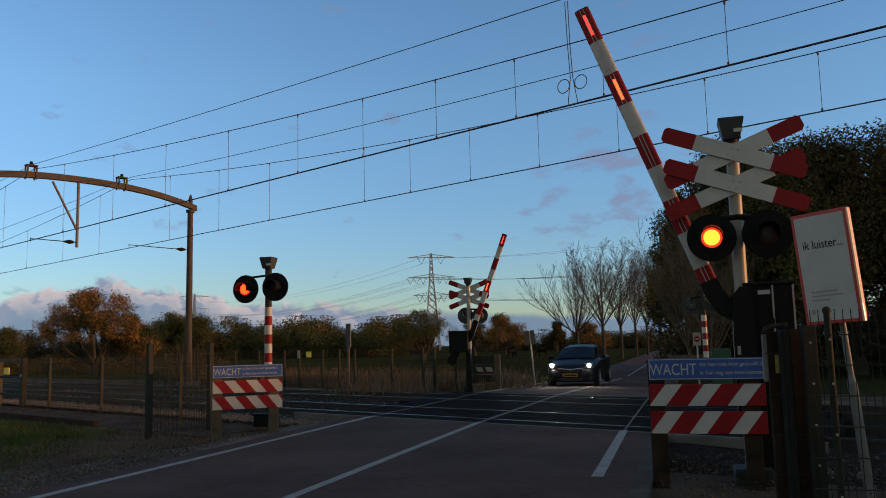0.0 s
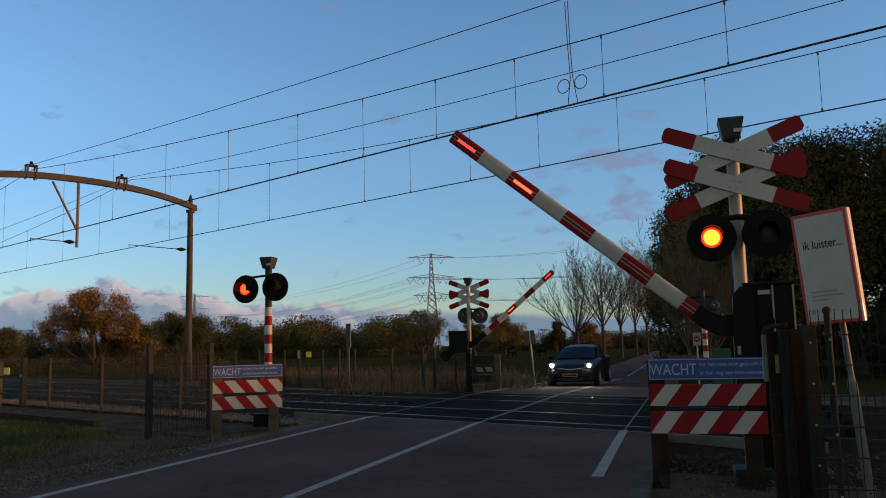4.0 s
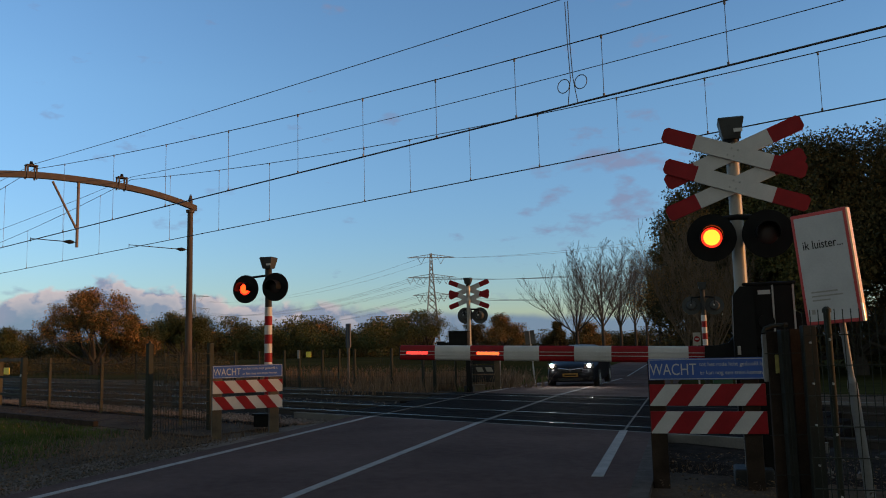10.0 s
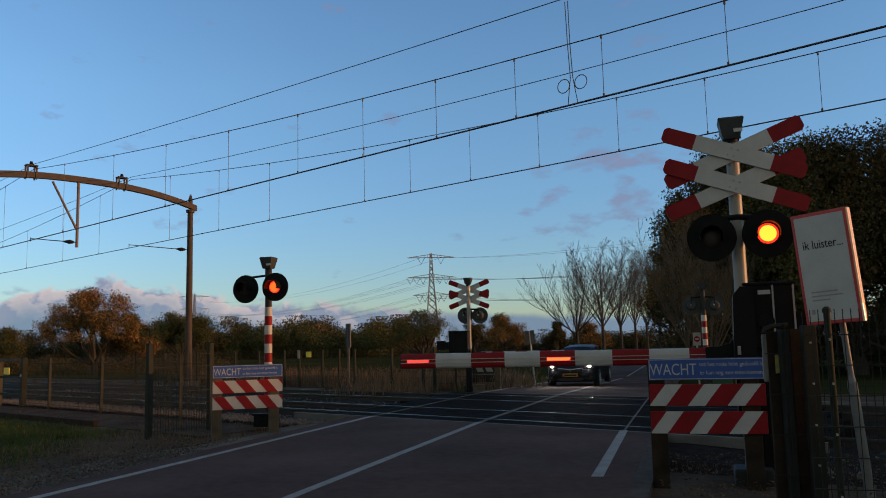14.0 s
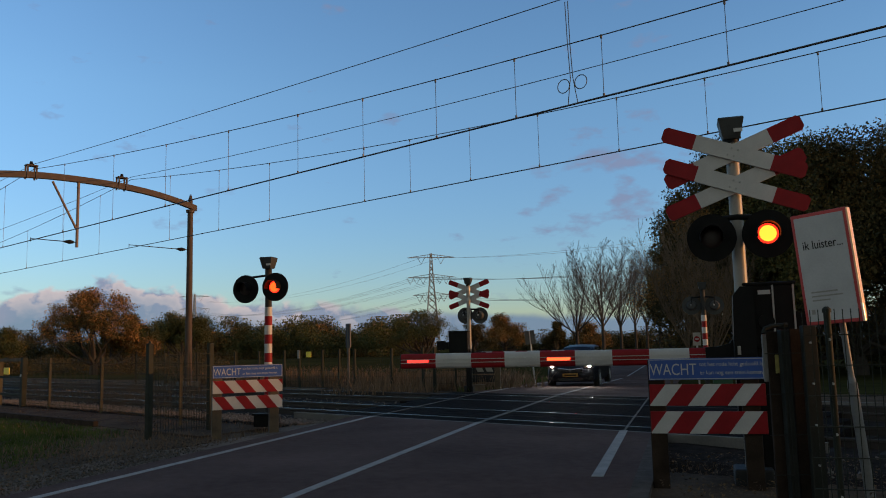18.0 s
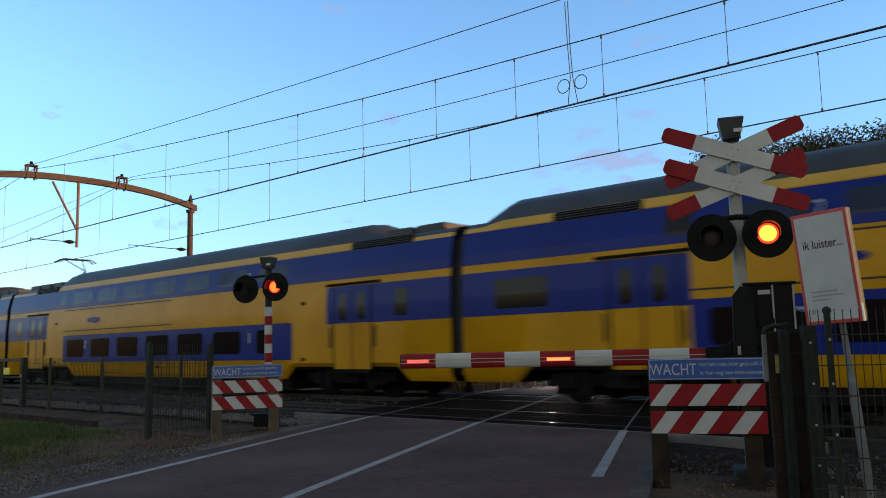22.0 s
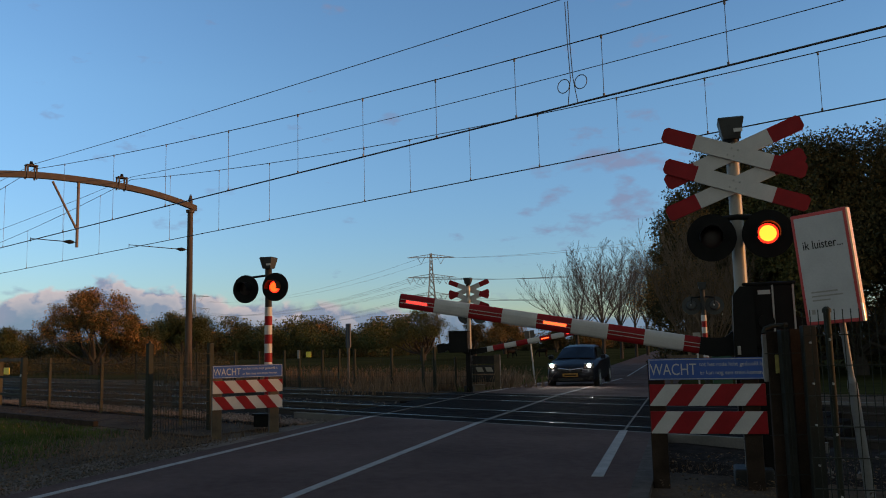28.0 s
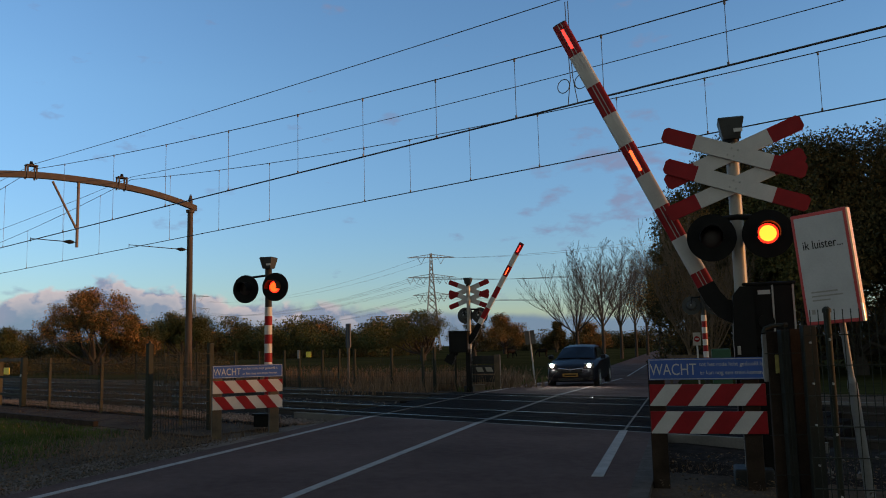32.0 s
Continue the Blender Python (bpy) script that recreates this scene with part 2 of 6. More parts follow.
RAILTOP = mat("rail_head", (0.085, 0.075, 0.066), 0.20, metal=1.0, vary=0.15, scale=3)
RAILSIDE = mat("rail_rust", (0.020, 0.014, 0.011), 0.8, vary=0.4, scale=5, bump=0.3)
SLEEPERWOOD = mat("sleeper_wood", (0.034, 0.024, 0.018), 0.9, vary=0.5, scale=4, bump=0.6, bscale=60, spec=0.05)
SLEEPER = mat("sleeper", (0.022, 0.020, 0.018), 0.9, spec=0.1, vary=0.4, scale=3, bump=0.5)
POLEGREY = mat("pole_grey", (0.23, 0.21, 0.185), 0.45, vary=0.15, scale=4, bump=0.1)
WHITE = mat("sign_white", (0.37, 0.36, 0.35), 0.5, vary=0.12, scale=5)
RED = mat("sign_red", (0.19, 0.005, 0.008), 0.55, vary=0.2, scale=5, spec=0.2)
BLUE = mat("sign_blue", (0.014, 0.06, 0.25), 0.45, vary=0.12, scale=5)
BLACK = mat("signal_black", (0.006, 0.006, 0.006), 0.6, spec=0.12, vary=0.4, scale=6, bump=0.15)
BLACKMAT = mat("signal_disc", (0.006, 0.006, 0.006), 0.85, spec=0.15, vary=0.4, scale=6)
BELLGREY = mat("bell_grey", (0.030, 0.033, 0.034), 0.55, vary=0.3, scale=6, spec=0.4)
STEELDK = mat("dark_steel", (0.022, 0.022, 0.022), 0.65, metal=0.2, spec=0.3, vary=0.4, scale=5, bump=0.15)
GALV = mat("galvanised", (0.30, 0.30, 0.29), 0.5, metal=0.5, vary=0.2, scale=5, bump=0.15)
POLESTEEL = mat("pole_steel", (0.13, 0.13, 0.13), 0.5, metal=0.2, vary=0.25, scale=5, bump=0.15, spec=0.3)
MASTBROWN = mat("mast_brown", (0.046, 0.030, 0.023), 0.75, vary=0.3, scale=3, bump=0.2)
TUBEPALE = mat("tube_pale", (0.15, 0.105, 0.088), 0.6, vary=0.25, scale=4, bump=0.15)
FENCEGREEN = mat("fence_green", (0.018, 0.020, 0.014), 0.75, spec=0.2, vary=0.3, scale=5)
WOODPOST = mat("wood_post", (0.075, 0.050, 0.028), 0.85, vary=0.45, scale=5, bump=0.5, bscale=90)
POSTGREY = mat("post_grey", (0.085, 0.075, 0.066), 0.7, vary=0.25, scale=5, bump=0.2, spec=0.2)
OLIVEPOST = mat("olive_post", (0.050, 0.043, 0.026), 0.75, vary=0.3, scale=5, spec=0.2)
# far steel and power lines: distance haze is painted in as pale grey
PYLONHAZE = mat("pylon_steel_hazy", (0.27, 0.28, 0.29), 0.8, vary=0.2, scale=0.3, spec=0.1)
WIREM = mat("wire_copper", (0.055, 0.050, 0.046), 0.5, metal=0.5, vary=0.2, scale=3)
YELLOWSIGN = mat("sign_yellow", (0.72, 0.55, 0.03), 0.5, vary=0.12, scale=6)
GLASSDK = mat("dark_glass", (0.004, 0.004, 0.005), 0.10, vary=0.2, scale=2, spec=0.16)
# upper windows: the sky's reflection is painted in as a blue base
GLASSUP = mat("sky_tinted_glass", (0.010, 0.018, 0.046), 0.10, vary=0.2, scale=2, spec=0.16)
TYELLOW = mat("train_yellow", (0.44, 0.205, 0.004), 0.30, vary=0.2, scale=0.8, alt=(0.50, 0.24, 0.006), spec=0.10)
TBLUE = mat("train_blue", (0.005, 0.016, 0.15), 0.26, vary=0.15, scale=0.8, spec=0.11)
TSTRIPE = mat("train_pale_stripe", (0.46, 0.27, 0.05), 0.35, vary=0.12, scale=1, spec=0.15)
TGREY = mat("train_roof_grey", (0.032, 0.034, 0.038), 0.55, vary=0.25, scale=1.2, spec=0.3)
TDARK = mat("train_underframe", (0.008, 0.0065, 0.006), 0.9, spec=0.08, vary=0.5, scale=2)
TWHITE = mat("train_white_mark", (0.36, 0.38, 0.44), 0.5, vary=0.05)
BARK = mat("bark", (0.020, 0.016, 0.013), 0.9, vary=0.4, scale=2, bump=0.8, bscale=20)
# brown bark far lighter than BARK: warm low sunlight is in the colour
BARKBROWNLIT = mat("bark_brown_sunlit", (0.12, 0.080, 0.048), 0.9, vary=0.4, scale=2, bump=0.6, bscale=20)
GLOWRIM = mat("lamp_glow_rim", (1.0, 0.03, 0.012), emit=0.9)
GLOWSIDE = mat("lamp_glow_aside", (1.0, 0.045, 0.006), emit=2.4)
GLOW = mat("lamp_glow", (1.0, 0.14, 0.010), emit=3.4)
LEDRED = mat("led_red", (1.0, 0.030, 0.022), emit=1.5)
LEDAMB = mat("led_orange", (1.0, 0.060, 0.014), emit=2.4)
HEADLIGHT = mat("headlight_glow", (1.0, 0.9, 0.78), emit=300.0)
LENSDK = mat("lens_dark", (0.010, 0.003, 0.003), 0.5, vary=0.2, scale=8)
CARBLUE = mat("car_paint", (0.005, 0.006, 0.010), 0.40, metal=0.0, vary=0.15, scale=2, coat=0.03, spec=0.15)
CHROME = mat("chrome", (0.65, 0.65, 0.65), 0.15, metal=1.0, vary=0.05)
RUBBER = mat("rubber", (0.015, 0.015, 0.015), 0.85, vary=0.3, scale=8, bump=0.3)
LEAF_OAK = leaf_mat("leaf_autumn_oak", (0.038, 0.042, 0.016), (0.14, 0.084, 0.029), (0.25, 0.125, 0.038), 0.34)
LEAF_GREEN = leaf_mat("leaf_green", (0.034, 0.043, 0.015), (0.068, 0.070, 0.023), (0.12, 0.092, 0.028))
LEAF_DARK = leaf_mat("leaf_dark", (0.020, 0.023, 0.011), (0.046, 0.042, 0.017), (0.095, 0.062, 0.021))
MEADOW = mat("meadow", (0.032, 0.032, 0.015), 0.95, spec=0.0, vary=0.5, scale=0.05, bump=0.5, bscale=8, alt=(0.050, 0.050, 0.018))


# ---- plan ----
TN, TF = 12.08, 15.89                       # middle of the two tracks (they run along x)
RD = Vector((-0.42, 0.907, 0)).normalized()  # along the road, away from the viewer
RN = Vector((0.907, 0.42, 0)).normalized()   # across it
RZ = math.degrees(math.atan2(RN.y, RN.x))


def road_pt(s, u, z=0.0):
    p = RD * s + RN * u
    return Vector((p.x, p.y, z))


def s_at(u, y):
    """How far along the road its line at u meets a y."""
    return (y - RN.y * u) / RD.y


def fall(y):
    """The land falls away gently past the tracks."""
    return 0.0 if y < 17.4 else -min(0.027 * (y - 17.4), 0.55)


def rframe(p, turn=0.0):
    return pose(p[0], p[1], p[2] if len(p) > 2 else 0.0, 0, 0, RZ + turn)


# ground to the horizon, finer near the crossing
def ground():
    g = Geo()
    xs = [-2500, -1200, -600, -300, -160, -100] + [-80 + 2.5 * i for i in range(45)] + [50, 90, 160, 400, 1000, 2500]
    ys = [-400, -120, -50, -25] + [-15 + 1.0 * i for i in range(56)] + [45, 50, 60, 75, 100, 140, 200, 300, 500, 900, 1600, 2800]
    rng = random.Random(3)
    vs = []
    for y in ys:
        for x in xs:
            if 8.8 < y < 18.6:
                z = -0.45
            else:
                z = fall(y) - 0.07 + (rng.uniform(-0.03, 0.03) if abs(x) < 60 and abs(y) < 45 else 0)
            vs.append((x, y, z))
    n = len(xs)
    fs, mi = [], []
    for j in range(len(ys) - 1):
        for i in range(n - 1):
            fs.append((j * n + i, j * n + i + 1, (j + 1) * n + i + 1, (j + 1) * n + i))
            mi.append(0 if ys[j] > 22 else 1)
    g.v, g.f, g.mi = vs, fs, mi
    solo("ground", g, [MEADOW, SOIL], "flat meadow and bare dark verge soil", "ground", kind="structure")


ground()


def road():
    g = Geo()
    # near approach up to the plates, and the far road that runs down beyond them
    u0, u1 = -6.15, -0.55
    near = [road_pt(-60, u0), road_pt(-60, u1), road_pt(s_at(u1, 10.72), u1), road_pt(s_at(u0, 10.72), u0)]
    top = [(p.x, p.y, 0.0) for p in near]
    g.add(top + [(x, y, -0.3) for x, y, z in top], [(0, 1, 2, 3), (0, 4, 5, 1), (1, 5, 6, 2), (2, 6, 7, 3), (3, 7, 4, 0)])
    rows = []
    for s in range(0, 181, 4):
        a = [road_pt(s_at(u0 + 0.35, 17.32) + s, u0 + 0.35), road_pt(s_at(u1 + 0.1, 17.32) + s, u1 + 0.1)]
        rows.append([(a[0].x, a[0].y, fall(a[0].y) - 0.3), (a[0].x, a[0].y, fall(a[0].y)), (a[1].x, a[1].y, fall(a[1].y)), (a[1].x, a[1].y, fall(a[1].y) - 0.3)])
    g.loft(rows, caps=True)
    rd = solo("road", g, ASPHALT, "worn reddish dark asphalt road", "road", kind="structure")
    # painted lines, pieces lying on the surface
    def stripe(u, s0, s1, w=0.10, drift=0.0):
        q = Geo()
        n = max(2, int((s1 - s0) / 1.5) + 1)
        rr = []
        for k in range(n):
            s = s0 + (s1 - s0) * k / (n - 1)
            du = drift * k / (n - 1)
            pl, pr = road_pt(s, u + du - w / 2), road_pt(s, u + du + w / 2)
            zz = fall(road_pt(s, u).y) + 0.004
            rr.append([(pl.x, pl.y, zz - 0.006), (pl.x, pl.y, zz), (pr.x, pr.y, zz), (pr.x, pr.y, zz - 0.006)])
        q.loft(rr)
        part("road_marking", q, PAINT, rd, "white painted line")
    stripe(-5.77, -20, s_at(-5.77, 10.72), 0.11)
    stripe(-3.42, -12, 3.55, 0.105)
    stripe(-3.42, 3.60, 4.45, 0.105)
    stripe(-3.42, 4.5, 6.2, 0.105)
    stripe(-3.42, 6.22, s_at(-3.42, 10.72), 0.105)
    stripe(-0.905, 8.08, s_at(-0.955, 10.72), 0.115, -0.055)
    stripe(-0.93, -14, 4.2, 0.15)
    stripe(-5.45, s_at(-5.4, 17.4), s_at(-5.4, 17.4) + 14, 0.10)
    stripe(-3.15, s_at(-3.1, 17.4), s_at(-3.1, 17.4) + 60, 0.10)
    # worn lines that run on over the plates
    for ua, ub, w, sp in ((-3.42, -3.17, 0.09, 0.004), (-5.77, -5.47, 0.05, 0.003), (-0.955, -0.92, 0.035, 0.003)):
        q = Geo()
        ya = 10.72
        while ya < 17.25:
            yb = ya + 0.545
            rr = []
            for y in (ya, yb):
                u = ua + (ub - ua) * (y - 10.72) / 6.6
                pl, pr = road_pt(s_at(u, y), u - w / 2), road_pt(s_at(u, y), u + w / 2)
                rr.append([(pl.x, pl.y, -0.006), (pl.x, pl.y, sp - 0.003), (pr.x, pr.y, sp - 0.003), (pr.x, pr.y, -0.006)])
            q.loft(rr)
            ya = yb + 0.02
        part("worn_marking", q, WORNPAINT, rd, "worn painted line over the plates")
    # pale concrete strip along the right edge of the asphalt
    q = Geo()
    rr = []
    for s in (-30, 8.4, s_at(-0.4, 10.7)):
        a, b = road_pt(s, -0.55), road_pt(s, -0.38)
        rr.append([(a.x, a.y, -0.2), (a.x, a.y, 0.006), (b.x, b.y, 0.006), (b.x, b.y, -0.2)])
    q.loft(rr)
    solo("kerb", q, KERBM, "flush pale concrete kerb strip beside the road", "kerb", kind="structure")


road()


def tracks():
    # ballast bed
    g = Geo()
    prof = [(9.0, -0.5), (9.75, -0.2), (10.4, -0.13), (17.6, -0.13), (18.3, -0.22), (18.9, -0.5)]
    xs = [-260, -120, -60] + [-50 + i for i in range(80)] + [60, 150, 300]
    rng = random.Random(5)
    rings = [[(x, y, z + (rng.uniform(-0.03, 0.03) if z > -0.4 else 0)) for y, z in prof] for x in xs]
    g.loft(rings, caps=False, closed=False)
    solo("ballast_bed", g, BALLASTDK, "stone ballast bed under both tracks, rail shade in its dark colour", "ballast", kind="structure")
    # loose stones near the crossing
    q = Geo()
    for k in range(15000):
        x = rng.uniform(-36, -11.2) if rng.random() < 0.985 else rng.uniform(-3.4, 4)
        y = rng.choice((rng.uniform(8.75, 10.9), rng.uniform(8.75, 10.6), rng.uniform(8.9, 10.5), rng.uniform(8.9, 10.4))) if rng.random() < 0.93 else rng.uniform(11.3, 15.0)
        if y > 10.6 and -13.2 < x < -3.6:
            continue
        z = -0.13 if y > 10.3 else -0.13 + (10.3 - y) * (0.09 if x < -11.5 else 0.0)
        r = rng.uniform(0.018, 0.045)
        t = Euler((rng.uniform(0, 3), rng.uniform(0, 3), rng.uniform(0, 3))).to_matrix()
        vs = [t @ Vector(c) * r * rng.uniform(0.8, 1.2) + Vector((x, y, z + 0.01)) for c in ((1, 0, 0), (-1, 0.2, 0), (0, 0.9, 0.2), (0.1, -1, 0), (0, 0.1, 0.8), (0, 0, -0.8))]
        q.add(vs, [(0, 2, 4), (2, 1, 4), (1, 3, 4), (3, 0, 4), (2, 0, 5), (1, 2, 5), (3, 1, 5), (0, 3, 5)])
    solo("loose_ballast", q, BALLAST, "loose grey ballast stones along the rails", "ballast", kind="stuff")
    # rails
    head = [(-0.017, 0.0), (0.017, 0.0), (0.033, -0.005), (0.036, -0.035), (0.012, -0.045), (0.012, -0.13), (0.07, -0.15), (-0.07, -0.15), (-0.012, -0.13), (-0.012, -0.045), (-0.036, -0.035), (-0.033, -0.005)]
    for yc in (TN - 0.7535, TN + 0.7535, TF - 0.7535, TF + 0.7535):
        g = Geo()
        rr = [[(x, yc + a, b) for a, b in head] for x in (-300, -100, -50, -25, -14, -4, 10, 50, 300)]
        n = len(head)
        vs = [p for r in rr for p in r]
        for i in range(len(rr) - 1):
            for k in range(n):
                g.f.append((i * n + k, i * n + (k + 1) % n, (i + 1) * n + (k + 1) % n, (i + 1) * n + k))
                g.mi.append(0 if k == 0 else 1)
        g.v = vs
        solo("rail", g, [RAILTOP, RAILSIDE], "rusty steel rail with a polished running head", "rail", group="rails", kind="structure")
    # sleepers
    sg = Geo().cham(-0.12, 0.12, -1.25, 1.25, -0.34, -0.125, 0.02)
    base = None
    for yc in (TN, TF):
        for k in range(110):
            x = -62 + 0.6 * k
            if -13.1 < x < -3.7:
                continue
            if base is None:
                base = solo("sleeper", sg, SLEEPER, "grey concrete railway sleeper in ballast", "sleeper", m=pose(x, yc, 0), group="sleepers")
            else:
                copy_thing(base, pose(x, yc, 0))
    # crossing plates, each a slab of its own
    deck = thing("crossing_deck", "dark rubber-edged concrete plates of the level crossing", "crossing", kind="structure")
    strips = [(10.72, 11.27), (11.385, 12.06), (12.10, 12.775), (12.89, 13.98), (13.99, 15.08), (15.19, 15.87), (15.91, 16.59), (16.70, 17.32)]
    cache = {}
    for a, b in strips:
        for k in range(8):
            x0 = -13.0 + 1.2 * k - (0.0 if a < 12 else 0.42 * (a - 12))
            key = (round(b - a, 3))
            if key not in cache:
                cache[key] = Geo().cham(0.004, 1.196, 0.0, b - a, -0.2, -0.004, 0.008).mesh("plate", [DARKPLATE])
            ob = new("plate", cache[key])
            ob.parent = deck
            ob.location = (x0, a, 0)
    # pale edge beam on both outer sides
    for a in (10.64, 17.33):
        part("edge_beam", Geo().cham(-13.6, -3.2, a, a + 0.07, -0.25, 0.002, 0.006), CONCRETE, deck, "pale concrete edge beam")


tracks()


# ---- level crossing equipment ----
FLASH_LEFT, FLASH_RIGHT = [], []      # glowing parts, each with its lit place and the step by which it draws back


def flat_text(name, body, size, material, parent, m, label=""):
    cu = bpy.data.curves.new(name, "FONT")
    cu.body, cu.size, cu.extrude = body, size, 0.001
    ob = new(name + "_curve", cu)
    me = bpy.data.meshes.new_from_object(ob.evaluated_get(bpy.context.evaluated_depsgraph_get()))
    bpy.data.objects.remove(ob)
    bpy.data.curves.remove(cu)
    me.materials.append(material)
    t = new(name, me)
    t.parent, t.matrix_basis = parent, m
    return tagged(t, label)


def lamp(parent, x, y, z, side=None, back=False, glow=None, k=1.0):
    """A round black signal lamp that faces -y: background disc, hood, dark lens, and where it flashes its glowing lens."""
    g = Geo().disc((0, 0), 0.252, -0.012, 0.012, 44)
    g.tube((0, 0.012, 0), (0, 0.16, 0), 0.14, 0.10, 20)
    d = part("lamp", g, BELLGREY if back else BLACKMAT, parent, "round black signal lamp", smooth=True, m=pose(x, y, z) @ Matrix.Scale(k, 4))
    hood = Geo()
    pts = []
    for k in range(15):
        a = radians(-20 + 220 * k / 14)
        pts.append((math.cos(a), math.sin(a)))
    rows = [[(c * r, yy, s * r) for c, s in pts] for yy, r in ((-0.012, 0.125), (-0.19 , 0.118), (-0.19, 0.112), (-0.012, 0.119))]
    hood.loft(rows, caps=False, closed=False)
    part("hood", hood, BLACK, d, "", smooth=True)
    rows = []
    for r, yy in ((0.112, -0.014), (0.104, -0.020), (0.088, -0.026), (0.05, -0.033), (0.001, -0.035)):
        rows.append([(r * math.cos(k * math.pi / 12), yy, r * math.sin(k * math.pi / 12)) for k in range(24)])
    part("lens", Geo().loft(rows, caps=True), LENSDK, d, "dark red lens", smooth=True)
    if side:
        rows = [[(px, py * 1.0, pz) for px, py, pz in [(q[0] * 0.96, q[1], q[2] * 0.96) for q in r]] for r in rows]
        gg = Geo().loft(rows, caps=True)
        gg.mi = [1 if k < 48 else 0 for k in range(len(gg.f) - 2)] + [1, 0]
        gl = part("glowing_lens", gg, [glow or GLOW, GLOWRIM], d, "glowing red signal lens", smooth=True)
        (FLASH_LEFT if side == "L" else FLASH_RIGHT).append((gl, Vector((0, -0.008, 0)), Vector((0, 0.06, 0))))
    if back:
        part("cable_gland", Geo().tube((0.02, 0.16, 0.02), (0.02, 0.21, -0.01), 0.022, 0.018, 10), GALV, d)
    return d


def bell(parent, z):
    g = Geo()
    rings = []
    for w, zz in ((0.075, z), (0.085, z + 0.03), (0.12, z + 0.19), (0.11, z + 0.205)):
        rings.append([(-w, -w, zz), (w, -w, zz), (w, w, zz), (-w, w, zz)])
    g.loft(rings)
    b = part("bell_housing", g, BELLGREY, parent, "dark grey tapered bell housing")
    part("bell_neck", Geo().tube((0, 0, z - 0.06), (0, 0, z), 0.06, 0.06, 16), BLACK, parent, smooth=True)
    part("type_plate", Geo().box(0.02, 0.10, -0.121, -0.112, z + 0.05, z + 0.085), WHITE, b, "small pale plate")


def cross_board(parent, z, ang, y):
    """One arm of the cross sign: white with red ends, corners cut."""
    L, w, c = 0.685, 0.076, 0.030
    rot = pose(0, y, z, 0, ang, 0)
    b = part("cross_board", Geo().prism([(-0.37, -w), (0.37, -w), (0.37, w), (-0.37, w)], -0.012, 0.012), WHITE, parent, "white board with red ends", m=rot)
    for s in (-1, 1):
        pl = [(0.37, -w), (L - c, -w), (L, -w + c), (L, w - c), (L - c, w), (0.37, w)]
        pl = [(a * s, b_) for a, b_ in pl]
        part("red_end", Geo().prism(pl if s > 0 else pl[::-1], -0.013, 0.013), RED, b)
    for xx in (-0.03, 0.03):
        for zz in (-0.035, 0.035):
            part("bolt", Geo().tube((xx + zz * 0.25, -0.013, zz), (xx + zz * 0.25, -0.022, zz), 0.011, 0.009, 8), GALV, b)


def cross_signal(p, turn, label, lit, lamps_x, lamp_y, pole_label):
    s = thing("crossing_signal", label, "signal", rframe(p, turn), group="level crossing signals")
    part("post", Geo().tube((0, 0, -0.25), (0, 0, 3.18), 0.066, 0.060, 20), POLEGREY, s, pole_label, smooth=True)
    part("post_foot", Geo().cham(-0.17, 0.17, -0.17, 0.17, -0.3, 0.10, 0.02), STEELDK, s, "dark foot")
    bell(s, 3.22)
    for z in (3.075, 2.76):
        cross_board(s, z, 20.6, -0.095)
        cross_board(s, z, -21.5, -0.068)
        part("clamp", Geo().tube((0, 0, z - 0.05), (0, 0, z + 0.05), 0.072, 0.072, 16).box(-0.05, 0.05, -0.068, 0, z - 0.05, z + 0.05), GALV, s)
    xl, xr = lamps_x
    part("lamp_bracket", Geo().pipe([(xl, lamp_y + 0.14, 2.26), (xl, lamp_y + 0.16, 2.44), (0, -0.06, 2.45), (xr, lamp_y + 0.16, 2.44), (xr, lamp_y + 0.14, 2.26)], 0.028, 10), BLACK, s, smooth=True)
    lamp(s, xl, lamp_y, 2.25, "L" if lit else None, not lit, k=0.9 if lit else 1.0)
    lamp(s, xr, lamp_y, 2.26, "R" if lit else None, not lit, k=0.9 if lit else 1.0)
    return s


def striped_signal(p, turn, label, lit, lamps_x, lamp_y, zl):
    s = thing("striped_signal", label, "signal", rframe(p, turn), group="striped signals")
    part("post", Geo().tube((0, 0, -0.25), (0, 0, 2.72), 0.060, 0.060, 18), STEELDK, s, smooth=True)
    z = 2.05
    k = 0
    while z > 0.5:
        part("band", Geo().tube((0, 0, z - 0.163), (0, 0, z), 0.068, 0.068, 18, caps=True), WHITE if k % 2 == 0 else RED, s, "white band" if k % 2 == 0 else "red band", smooth=True)
        z -= 0.163
        k += 1
    part("post_foot", Geo().cham(-0.16, 0.16, -0.16, 0.16, -0.3, 0.14, 0.02), STEELDK, s)
    bell(s, 2.74)
    xl, xr = lamps_x
    part("lamp_bracket", Geo().pipe([(xl, lamp_y + 0.14, zl), (xl, lamp_y + 0.15, zl + 0.22), (0, 0.0, zl + 0.24), (xr, lamp_y + 0.15, zl + 0.22), (xr, lamp_y + 0.14, zl)], 0.022, 10), BLACK, s, smooth=True)
    lamp(s, xl, lamp_y, zl, "L" if lit else None, not lit, GLOWSIDE)
    lamp(s, xr, lamp_y, zl + 0.015, "R" if lit else None, not lit, GLOWSIDE)
    return s


